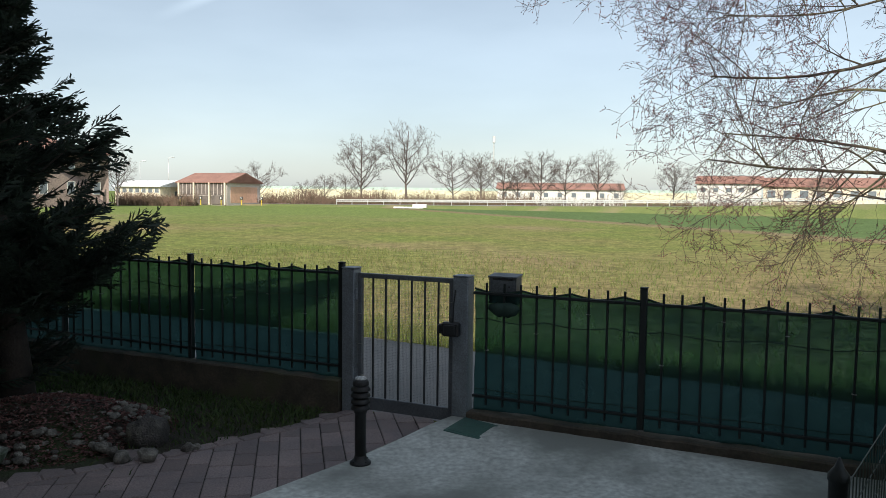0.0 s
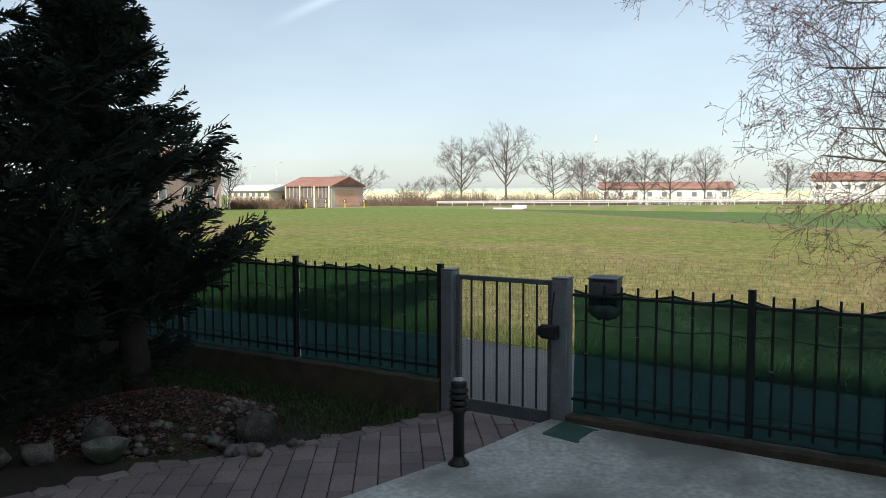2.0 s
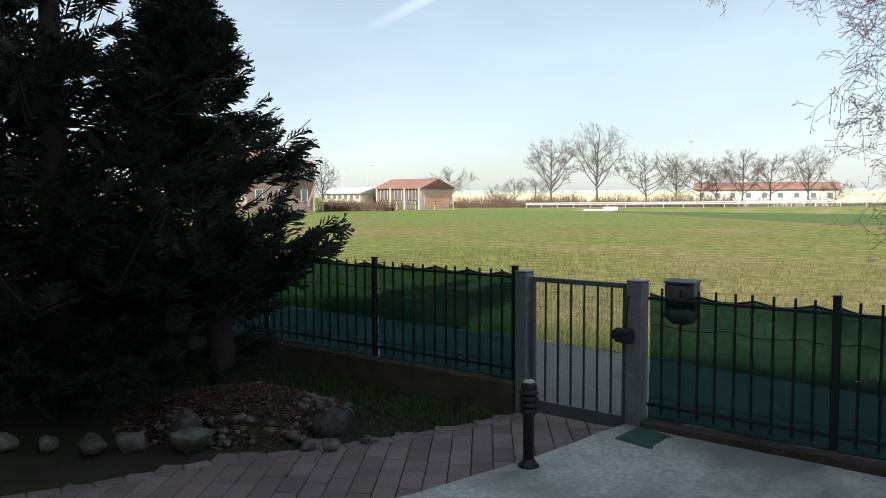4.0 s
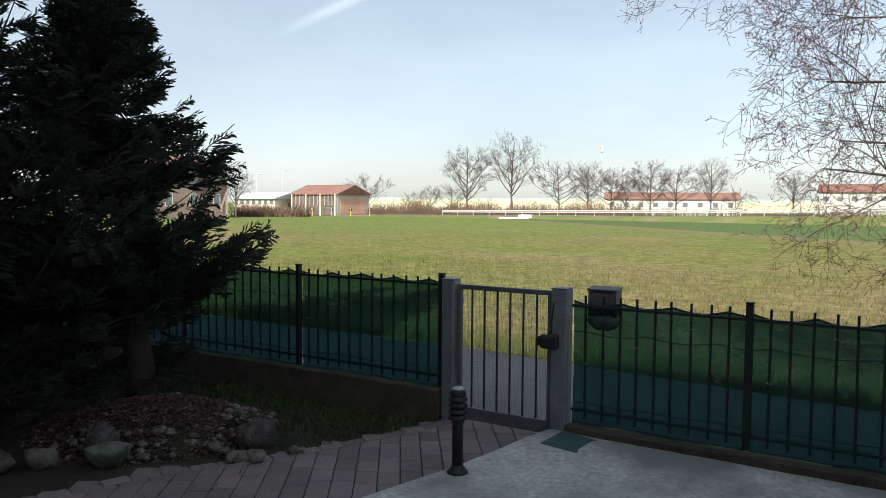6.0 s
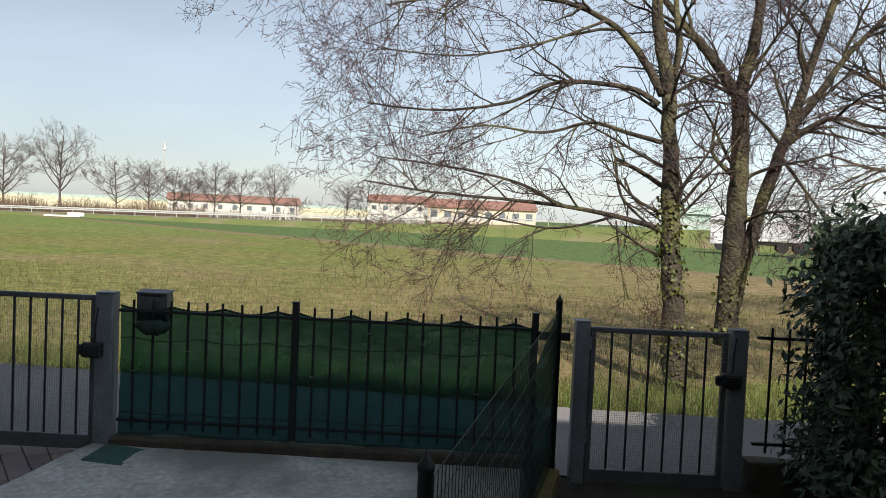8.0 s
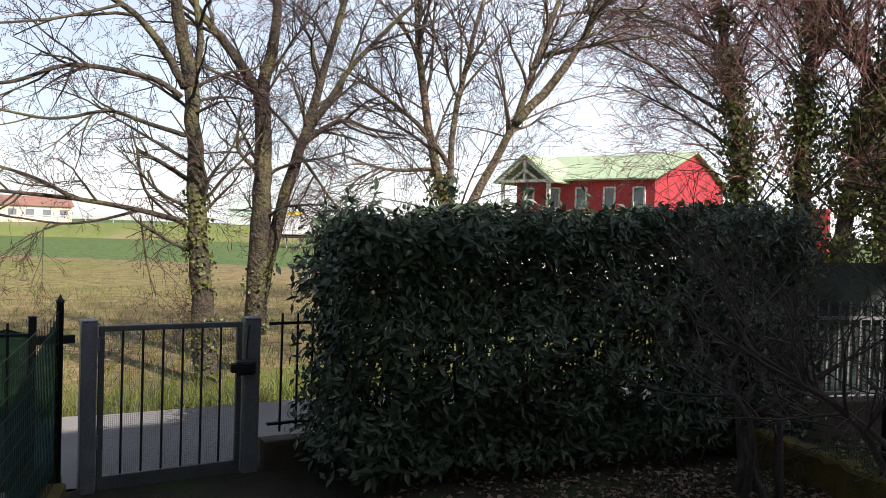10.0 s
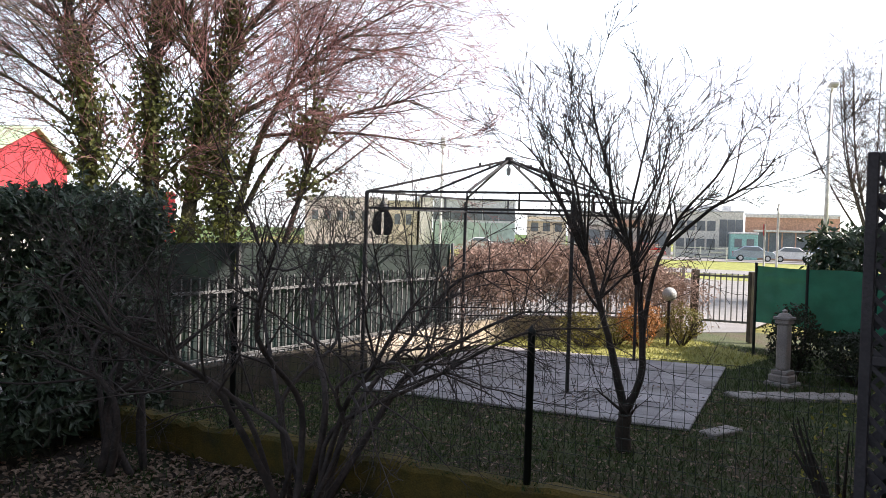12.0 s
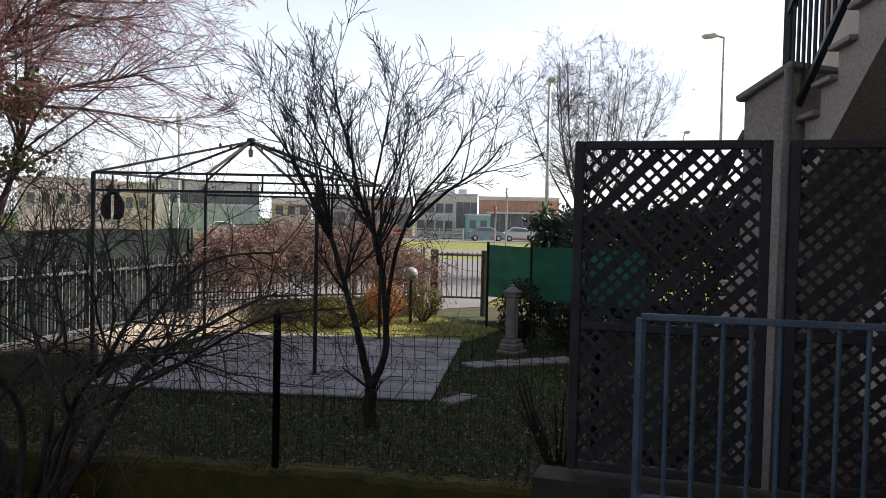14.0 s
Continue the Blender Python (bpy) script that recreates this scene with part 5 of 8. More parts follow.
SF = Matrix((U, W, Vector((0, 0, 1)))).transposed().to_4x4()
for i in range(-8, 9):
    o = part("tread", me, None, st)
    o.matrix_basis = Matrix.Translation(S1 + U * (i * 0.272 + 0.11) + W * 0.50 + Vector((0, 0, i * 0.18 + 0.018))) @ SF
slope = 0.18 / 0.272
for nm, h, w in (("handrail", 1.0, 0.05), ("bottom_rail", 0.16, 0.045)):
    b = Build()
    b.bar(S1 + U * -0.3 + W * -0.03 + Vector((0, 0, h - 0.3 * slope)), S1 + U * 2.3 + W * -0.03 + Vector((0, 0, h + 2.3 * slope)), w, w, 0.005)
    part(nm, b, M["bar_paint"], st)
b = Build()
b.box(pose(0, 0, 0.58), 0.018, 0.018, 0.84)
me = b.mesh("baluster", M["bar_paint"])
for i in range(24):
    s = -0.2 + i * 0.105
    part("baluster", me, None, st).matrix_basis = Matrix.Translation(S1 + U * s + W * -0.03 + Vector((0, 0, s * slope)))
b = Build()
b.box(Matrix.Translation(S1 + U * -0.3 + W * -0.03 + Vector((0, 0, 0.1))), 0.06, 0.06, 2.0, 0.006)
part("post", b, M["bar_paint"], st)
# the lower flight's parapet with its sloping cap
b = Build()
pa, pb = Vector((3.90, -4.86, 0)), Vector((3.50, -4.80, 0))
th = Vector((-0.12, -0.75, 0))
b.add([pa, pb, pb + th, pa + th, pa + Vector((0, 0, 2.84)), pb + Vector((0, 0, 3.0)), pb + th + Vector((0, 0, 3.0)), pa + th + Vector((0, 0, 2.84))],
      [(0, 1, 2, 3), (4, 7, 6, 5), (0, 4, 5, 1), (1, 5, 6, 2), (2, 6, 7, 3), (3, 7, 4, 0)])
part("parapet", b, M["plaster"], st)
b = Build()
b.bar(pa + Vector((0.06, 0.02, 2.84)) + th / 2, pb + Vector((-0.03, 0, 3.02)) + th / 2, 0.84, 0.045, 0.008)
part("coping", b, M["step_stone"], st)
b = Build()
b.bar(pa + Vector((0.05, -0.1, 2.2)), pa + Vector((0.35, -0.2, 1.9)), 0.035)
b.bar(pa + Vector((0.06, -0.1, 2.62)), pa + Vector((0.7, -0.3, 1.9)), 0.045)
part("lower_rail", b, M["bar_paint"], st)


# ---- lattice screens ----
def lattice(label, p0, p1, z0, z1, mid, seed):
    """A framed screen of crossed diagonal slats."""
    p0, p1 = Vector((*p0, 0)), Vector((*p1, 0))
    x = (p1 - p0).normalized()
    y = Vector((0, 0, 1)).cross(x)
    m = Matrix((x, y, Vector((0, 0, 1)))).transposed().to_4x4()
    m.translation = p0
    g = thing("lattice_screen", label, "trellis", m, "lattice screens")
    w = (p1 - p0).length
    for s in (0.025, w - 0.025):
        b = Build()
        b.box(pose(s, 0, (z0 + z1) / 2), 0.05, 0.055, z1 - z0, 0.005)
        part("stile", b, M["wood"], g)
    for z in (z0 + 0.025, mid, z1 - 0.022):
        b = Build()
        b.box(pose(w / 2, 0.0, z), w - 0.104, 0.05, 0.045, 0.005)
        part("rail", b, M["wood"], g)
    x0, x1, a, c = 0.05, w - 0.05, z0 + 0.05, z1 - 0.045
    for way, off, pitch, wids in ((1, 0.010, 0.080, (0.022, 0.022)), (-1, -0.010, 0.0925, (0.054, 0.018))):
        turn = 0
        k = x0 - (c - a) - 0.1
        while k < x1 + (c - a):
            # the slat runs from (k, a) at 45 degrees
            if way == 1:
                lo, hi = max(x0, k), min(x1, k + (c - a))
                q0, q1 = (lo, a + lo - k), (hi, a + hi - k)
            else:
                lo, hi = max(x0, k), min(x1, k + (c - a))
                q0, q1 = (lo, c - (lo - k)), (hi, c - (hi - k))
            if hi - lo > 0.05:
                b = Build()
                b.bar((q0[0], off, q0[1]), (q1[0], off, q1[1]), wids[turn % 2], 0.008, 0.0, (0, 1, 0))
                part("slat", b, M["wood"], g)
            k += pitch
            turn += 1
    return g


lattice("dark brown wooden lattice screen beside the stair", (2.56, -3.46), (3.25, -2.78), 0.60, 2.34, 1.37, 1)
lattice("dark brown wooden lattice screen under the stair", (1.75, -4.20), (2.51, -3.53), 0.60, 2.34, 1.37, 2)
b = Build()
b.tube([(2.53, -3.52, 0.3), (2.53, -3.52, 2.7)], 0.022, 10)
solid("drain_pipe", b, M["pipe_paint"], "pale rain pipe between the lattice screens", "pipe", smooth=True)
b = Build()
b.prism([(3.40, -2.72), (1.7, -4.30), (1.55, -4.15), (3.25, -2.55)], -0.2, 0.58)
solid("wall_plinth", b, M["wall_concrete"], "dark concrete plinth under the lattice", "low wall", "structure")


def railing(p0, p1, z0, z1, n):
    p0, p1 = Vector((*p0, 0)), Vector((*p1, 0))
    g = thing("railing", "blue-grey steel railing with upright bars by the patio", "railing")
    up = Vector((0, 0, 1))
    for nm, z, h in (("top_rail", z1, 0.03), ("bottom_rail", z0, 0.025)):
        b = Build()
        b.bar(p0 + up * z, p1 + up * z, 0.035, h, 0.004)
        part(nm, b, M["rail_paint"], g)
    b = Build()
    b.box(Matrix.Translation(p0 + up * ((z1 + 0.35) / 2)), 0.035, 0.035, z1 - 0.36, 0.004)
    part("post", b, M["rail_paint"], g)
    b = Build()
    b.box(pose(0, 0, (z0 + z1) / 2), 0.018, 0.018, z1 - z0 - 0.02, 0.003)
    me = b.mesh("baluster", M["rail_paint"])
    for i in range(1, n):
        part("baluster", me, None, g).matrix_basis = Matrix.Translation(p0.lerp(p1, i / n))
    return g


railing((2.55, -2.61), (1.15, -4.16), 0.69, 1.50, 18)

# ---- the neighbour's garden ----
MW0, MW1 = Vector((3.62, -3.45, 0)), Vector((7.6, 1.55, 0))
b = Build()
rng = random.Random(5)
k = 60
side = (MW1 - MW0).cross(Vector((0, 0, 1))).normalized()
for i in range(k + 1):
    p = MW0.lerp(MW1, i / k)
    j, h = rng.uniform(-0.012, 0.012), 0.25 + rng.uniform(-0.015, 0.02)
    for o, z in ((-0.10, -0.3), (-0.10, h - 0.03), (-0.07, h), (0.07, h), (0.10, h - 0.03), (0.10, -0.3)):
        b.v.append(p + side * (o + j) + Vector((0, 0, z)))
    b.n += 6
    if i:
        n = b.n - 12
        b.f += [(n + q, n + q + 1, n + q + 7, n + q + 6) for q in range(5)]
b.f += [(5, 4, 3, 2, 1, 0), tuple(range(b.n - 6, b.n))]
solid("wall_garden", b, M["moss"], "low garden wall covered in brown and green moss", "low wall", "structure")
mesh_fence("mesh_fence", "green welded wire mesh fence on the mossy wall", MW0.xy, MW1.xy, 0.27, 0.27, 1.18, 1.12, 0.075, 0.075, 0.0026, M["green_wire"], (0.02, 0.345, 0.75, 0.99), 0.025, 0.12)

b = Build()
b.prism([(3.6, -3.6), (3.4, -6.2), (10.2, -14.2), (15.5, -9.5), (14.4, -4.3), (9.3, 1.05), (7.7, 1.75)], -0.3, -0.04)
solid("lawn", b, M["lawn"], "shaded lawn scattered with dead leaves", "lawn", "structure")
b = Build()
E1, E2, PV0 = Vector((0.58, 0.8146, 0)), Vector((0.8146, -0.58, 0)), Vector((7.22, -4.12, 0))
pv = [tuple((PV0 + E1 * (a * 10 * 0.392) + E2 * (c * 11 * 0.392)).xy) for a, c in ((0, 0), (0, 1), (1, 1), (1, 0))]
b.prism(pv, -0.2, -0.022)
paving = solid("pavement_gazebo", b, M["joint"], "grey paved square under the gazebo frame", "paving", "structure")


def inside(poly, x, y):
    c, j = False, len(poly) - 1
    for i in range(len(poly)):
        (xi, yi), (xj, yj) = poly[i], poly[j]
        if (yi > y) != (yj > y) and x < (xj - xi) * (y - yi) / (yj - yi) + xi:
            c = not c
        j = i
    return c


# grass strip whose sunlit look is partly painted by brighter colours
b = Build()
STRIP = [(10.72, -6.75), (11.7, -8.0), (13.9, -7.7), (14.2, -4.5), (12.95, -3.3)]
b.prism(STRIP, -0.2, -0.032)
solid("lawn_strip", b, M["verge"], "strip of yellow-green grass by the fence, coloured bright as if sunlit", "lawn", "structure")
# loose stone slabs in the grass
def stepping_slab(label, x, y, w, d, turn):
    b = Build()
    b.box(pose(x, y, -0.02, 0.6, -0.4, turn), w, d, 0.06, 0.012)
    solid("stepping_slab", b, M["step_stone"], label, "stone slab", group="stepping slabs")


stepping_slab("pale narrow stone slab lying in the grass by the paving", 7.14, -4.42, 0.46, 0.20, -66)
for i in range(4):
    stepping_slab("pale stone slab of the strip towards the fountain", 8.76 - 0.05 * i, -5.72 - 0.42 * i, 0.38, 0.40, 6)
# gazebo: four legs, top frame, ribs to a raised centre
gz = thing("gazebo", "bare dark metal gazebo frame without its canopy", "gazebo")
A, B, C, D = Vector((10.14, -1.08, 2.40)), Vector((9.03, -3.48, 2.42)), Vector((12.33, -2.88, 2.44)), Vector((11.36, -5.42, 2.44))
top = Vector((10.77, -3.14, 2.95))
b = Build()
b.box(pose(0, 0, 1.19), 0.045, 0.045, 2.42, 0.006)
b.box(pose(0, 0, 0.0), 0.14, 0.14, 0.012, 0.003)
me = b.mesh("leg", M["gz_metal"])
for p in (A, B, C, D):
    part("leg", me, None, gz).matrix_basis = pose(p.x, p.y, 0, 0, 0, -25)
for p, q in ((A, B), (B, D), (D, C), (C, A)):
    for dz in (0.0, -0.21):
        b = Build()
        b.bar(p + Vector((0, 0, dz)), q + Vector((0, 0, dz)), 0.03, 0.03, 0.003)
        part("beam", b, M["gz_metal"], gz)
    for f in (0.25, 0.5, 0.75):
        r0 = p.lerp(q, f)
        b = Build()
        b.bar(r0, r0 + Vector((0, 0, -0.21)), 0.02)
        part("strut", b, M["gz_metal"], gz)
for p in (A, B, C, D, (A + B) / 2, (B + D) / 2, (C + D) / 2, (A + C) / 2):
    b = Build()
    b.bar(p, top + (p - top) * 0.03, 0.024, 0.03, 0.003)
    rib = part("rib", b, M["gz_metal"], gz)
    b = Build()
    q = top.lerp(p, 0.22)
    b.box(Matrix.Translation(q + Vector((0, 0, 0.03))), 0.03, 0.03, 0.05, 0.004)
    part("clip", b, M["gz_metal"], rib)
b = Build()
b.lathe(Matrix.Translation(top), [(0.05, -0.06), (0.06, -0.03), (0.06, 0.03), (0.03, 0.05)], 12)
part("hub", b, M["gz_metal"], gz)
b = Build()
b.lathe(Matrix.Translation(top), [(0.006, -0.22), (0.03, -0.21), (0.035, -0.12), (0.012, -0.10), (0.008, -0.05)], 10)
solid("hanging_lamp", b, M["lens"], "small lamp bulb hanging under the gazebo peak", "lamp")
hp = Vector((11.6, -1.46, 2.02))
HM = Matrix.Translation(hp) @ pose(0, 0, 0, 0, 0, -100)
g = thing("hanging_ornament", "dark two-winged metal ornament hung from the frame", "ornament")
for sg in (-1, 1):
    b = Build()
    ring = [(sg * (0.018 + 0.135 * math.sin(math.pi * i / 12) ** 0.8), 0.19 * math.cos(math.pi * i / 12) - 0.04 * math.sin(math.pi * i / 12)) for i in range(13)]
    k = len(ring)
    b.add([HM @ Vector((x, y, z)) for y in (-0.012, 0.012) for x, z in ring], [tuple(range(k)), tuple(range(2 * k - 1, k - 1, -1))] + [(i, k + i, k + (i + 1) % k, (i + 1) % k) for i in range(k)])
    part("wing", b, M["black"], g)
b = Build()
b.lathe(HM @ pose(0, 0, 0.15), [(0.05, 0.0), (0.085, 0.04), (0.06, 0.11), (0.02, 0.17), (0.008, 0.30)], 14)
part("hanger", b, M["black"], g)


# ---- the neighbour's boundary: pale picket fence, dark screen behind ----
def pale_fence(p0, p1, n, screen, seed, footing, zt=1.32):
    p0, p1 = Vector((*p0, 0)), Vector((*p1, 0))
    x = (p1 - p0).normalized()
    y = Vector((0, 0, 1)).cross(x)
    m = Matrix((x, y, Vector((0, 0, 1)))).transposed().to_4x4()
    m.translation = p0
    w = (p1 - p0).length
    g = thing("boundary_fence", "pale metal picket fence on a low wall" + (" with dark green screen" if screen else ""), "fence", m, "boundary fence")
    for nm, z in (("top_rail", zt - 0.16), ("bottom_rail", 0.42)):
        b = Build()
        b.box(pose(w / 2, 0, z), w, 0.03, 0.035, 0.003)
        part(nm, b, M["white_metal"], g)
    b = Build()
    b.box(pose(0, 0, (zt + 0.34) / 2), 0.022, 0.022, zt - 0.34, 0.003)
    me = b.mesh("picket", M["white_metal"])
    for i in range(n):
        part("picket", me, None, g).matrix_basis = pose((i + 0.5) * w / n, 0, 0)
    b = Build()
    b.box(pose(0, 0, 0), 0.05, 0.05, 1.0, 0.005)
    for i in range(2):
        c = Build()
        h = 1.72 if screen else zt + 0.05
        c.box(pose(i * w, 0, h / 2), 0.045, 0.045, h, 0.005)
        part("post", c, M["white_metal"], g)
    b = Build()
    b.box(pose(w / 2, 0.0, 0.08), w, 0.2, 0.56, 0.012)
    part("footing", b, footing, g)
    if screen:
        b = Build()
        k, r = int(w / 0.08), 16
        for i in range(k + 1):
            for j in range(r + 1):
                s, z = w * i / k, 0.38 + (1.70 - 0.38) * j / r
                b.v.append((s, 0.05 + 0.02 * noise.noise(Vector((s * 1.5, z * 3, seed))), z + 0.01 * math.sin(s * 4)))
        b.n = len(b.v)
        b.f = [(i * (r + 1) + j, (i + 1) * (r + 1) + j, (i + 1) * (r + 1) + j + 1, i * (r + 1) + j + 1) for i in range(k) for j in range(r)]
        part("screen", b, M["net_dark"], g, "dark green privacy screen", True)
    return g


Q = [(7.55, 2.05), (9.25, 0.45), (10.95, -1.15), (12.65, -2.75), (14.35, -4.35)]
# first two footings get a dark material for shade, sunlit ones stay pale
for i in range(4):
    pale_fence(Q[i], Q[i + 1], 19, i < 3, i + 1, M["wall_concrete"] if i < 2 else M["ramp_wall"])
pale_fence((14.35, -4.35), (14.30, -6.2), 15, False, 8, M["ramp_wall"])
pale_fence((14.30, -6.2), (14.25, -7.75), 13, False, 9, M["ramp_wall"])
# barred gate to the side street
g = thing("iron_gate", "pale barred iron gate to the side street", "gate")
b = Build()
gp0, gp1 = Vector((14.05, -7.9, 0)), Vector((13.45, -8.75, 0))
for nm, z in (("bottom_rail", 0.35), ("top_rail", 1.22)):
    b = Build()
    b.bar(gp0 + Vector((0, 0, z)), gp1 + Vector((0, 0, z)), 0.03, 0.04, 0.003)
    part(nm, b, M["white_metal"], g)
b = Build()
b.box(pose(0, 0, 0.8), 0.018, 0.018, 0.95)
me = b.mesh("bar", M["white_metal"])
for i in range(10):
    part("bar", me, None, g).matrix_basis = Matrix.Translation(gp0.lerp(gp1, (i + 0.5) / 10))
for p in (gp0, gp1):
    b = Build()
    b.box(Matrix.Translation(p + Vector((0, 0, 0.65))), 0.12, 0.12, 1.35, 0.008)
    part("gate_post", b, M["wall_concrete"], g)

# green screen panels
g = thing("green_screen", "bright green cloth screen on steel posts", "screen")
b = Build()
a0, a1 = Vector((11.95, -7.85, 0)), Vector((9.2, -9.1, 0))
k, r = 50, 12
for i in range(k + 1):
    p = a0.lerp(a1, i / k)
    for j in range(r + 1):
        z = 0.55 + 0.95 * j / r - 0.02 * abs(math.sin(i / k * 6.3)) * (j / r)
        b.v.append(p + Vector((0.02 * noise.noise(Vector((i * 0.3, j * 0.4, 3))), 0.02 * noise.noise(Vector((i * 0.25, j * 0.5, 9))), z)))
b.n = len(b.v)
b.f = [(i * (r + 1) + j, (i + 1) * (r + 1) + j, (i + 1) * (r + 1) + j + 1, i * (r + 1) + j + 1) for i in range(k) for j in range(r)]
part("cloth", b, M["net_bright"], g, "bright green woven cloth", True)
for q in (0, 0.3, 0.65, 1):
    b = Build()
    b.tube([a0.lerp(a1, q) + Vector((0, 0, -0.1)), a0.lerp(a1, q) + Vector((0, 0, 1.55))], 0.025, 8)
    part("post", b, M["green_bar"], g)

# stone drinking fountain
g = thing("stone_fountain", "pale stone garden drinking fountain pillar", "fountain", pose(9.5, -6.72, -0.04, 0, 0, 30))
b = Build()
for z, w, h, bv in ((0.03, 0.36, 0.06, 0.012), (0.11, 0.28, 0.10, 0.015), (0.19, 0.23, 0.06, 0.012), (0.53, 0.15, 0.62, 0.02), (0.87, 0.19, 0.06, 0.012), (0.92, 0.22, 0.04, 0.008)):
    b.box(pose(0, 0, z), w, w, h, bv)
part("pillar", b, M["step_stone"], g)
b = Build()
b.lathe(pose(0, 0, 0.94), [(0.10, 0), (0.07, 0.04), (0.03, 0.055), (0.035, 0.08), (0.01, 0.10)], 14)
part("finial", b, M["step_stone"], g)
b = Build()
b.tube([(0, -0.07, 0.62), (0, -0.14, 0.62), (0, -0.15, 0.59)], 0.012, 8)
part("spout", b, M["gz_metal"], g)


# ---- shrubs of the garden ----
def leafy_ball(name, label, x, y, z0, rx, ry, rz, n, material, seed, leaf=0.06, category="shrub"):
    """A rounded bush: short stems and an uneven shell of leaves."""
    g = thing(name, label, category)
    rng = random.Random(seed)
    s = Build()
    for i in range(14):
        a = rng.uniform(0, 2 * math.pi)
        s.tube([(x, y, z0 - 0.05), (x + rx * 0.4 * math.cos(a), y + ry * 0.4 * math.sin(a), z0 + rz * 0.5), (x + rx * 0.8 * math.cos(a), y + ry * 0.8 * math.sin(a), z0 + rz * rng.uniform(0.7, 1.5))], [0.02, 0.012, 0.004], 4)
    part("branchwork", s, M["dark_bark"], g)
    b = Build()
    for _ in range(n):
        v = Vector((rng.gauss(0, 1), rng.gauss(0, 1), rng.gauss(0, 1))).normalized()
        k = (0.78 + 0.3 * noise.noise(v * 2.2 + Vector((seed, 0, 0))) + 0.15 * noise.noise(v * 6 + Vector((0, seed, 0)))) * (1 - 0.25 * rng.random() ** 2)
        p = Vector((x + v.x * rx * k, y + v.y * ry * k, max(z0 + 0.02, z0 + rz + v.z * rz * k)))
        leaves_on(b, rng, p, v, leaf * rng.uniform(0.6, 1.3), 0.5)
    part("foliage", b, material, g)
    return g


M["vine"] = leafy("dry_vine", (0.45, 0.33, 0.27), (0.32, 0.22, 0.18), rough=0.9, vary=0.4)
M["copper_leaf"] = leafy("copper_leaf", (0.50, 0.22, 0.075), (0.36, 0.17, 0.06), rough=0.7)
M["yellow_leaf"] = leafy("yellow_green_leaf", (0.24, 0.20, 0.045), (0.15, 0.14, 0.04), rough=0.7)
M["flower_leaf"] = leafy("flowering_leaf", (0.42, 0.38, 0.07), (0.28, 0.27, 0.05), rough=0.7)
M["dark_leaf"] = leafy("dark_leaf", (0.02, 0.03, 0.014), (0.03, 0.04, 0.018), rough=0.6)
leafy_ball("shrub", "rounded copper-leaved shrub by the fence", 12.85, -6.2, -0.04, 0.48, 0.48, 0.46, 2400, M["copper_leaf"], 3, 0.05)
leafy_ball("shrub", "low yellow-green shrub by the fence", 12.95, -5.2, -0.04, 0.7, 0.6, 0.33, 2200, M["yellow_leaf"], 4, 0.05)
leafy_ball("shrub", "low dark and yellow shrub by the fence", 13.15, -5.9, -0.04, 0.4, 0.4, 0.28, 900, M["yellow_leaf"], 14, 0.05)
leafy_ball("shrub", "olive leafy shrub beside the iron gate", 13.1, -7.15, -0.04, 0.45, 0.5, 0.42, 1500, M["yellow_leaf"], 5, 0.05)
leafy_ball("shrub", "dark clipped shrub behind the stone fountain", 9.95, -7.2, -0.04, 0.42, 0.42, 0.58, 2200, M["dark_leaf"], 6, 0.06)
leafy_ball("shrub", "dark low shrub along the green screen", 9.4, -7.75, -0.04, 0.6, 0.5, 0.42, 1800, M["dark_leaf"], 7, 0.06)
leafy_ball("shrub", "straggling yellow-flowered shrub by the lattice", 4.55, -3.75, 0.0, 0.40, 0.40, 0.52, 110, M["flower_leaf"], 8, 0.04)
leafy_ball("shrub", "straggling yellow-flowered shrub by the lattice", 3.75, -4.0, 0.2, 0.55, 0.5, 0.62, 110, M["flower_leaf"], 9, 0.04)

# dry vine spilling over the pale fence
g = thing("climbing_vine", "dense leafless reddish vine hanging over the fence", "vine")
rng = random.Random(51)
b, s = Build(), Build()
V = [Vector((12.9, -3.05, 0)), Vector((14.25, -4.45, 0)), Vector((14.15, -7.4, 0))]
for i in range(3000):
    q = rng.random()
    p = V[0].lerp(V[1], q / 0.42) if q < 0.42 else V[1].lerp(V[2], (q - 0.42) / 0.58)
    hump = 1.55 + 0.42 * noise.noise(Vector((q * 7, 3, 1))) - (0.5 * max(0, q - 0.8) / 0.2) - 0.25 * max(0, 0.1 - q) / 0.1
    out = Vector((rng.gauss(-0.1, 0.34), rng.gauss(0, 0.3), 0))
    a = p + out + Vector((0, 0, hump + rng.gauss(0, 0.08)))
    ln = rng.uniform(0.1, 0.95)
    e = a + Vector((rng.gauss(-0.12, 0.25), rng.gauss(0, 0.25), -ln))
    mid = (a + e) / 2 + Vector((rng.gauss(-0.08, 0.08), rng.gauss(0, 0.08), 0.10))
    s.tube([p + Vector((0, 0, hump - 0.2)), a, mid, e], [0.006, 0.005, 0.004, 0.003], 3, False)
    for k in range(11):
        f = rng.random()
        c = a.lerp(mid, f * 2) if f < 0.5 else mid.lerp(e, f * 2 - 1)
        leaves_on(b, rng, c + Vector((rng.gauss(0, 0.03), rng.gauss(0, 0.03), 0)), Vector((-1, 0.3, 0.3)).normalized(), rng.uniform(0.035, 0.075), 0.45)
part("branchwork", s, M["vine"], g)
part("dry_foliage", b, M["vine"], g)

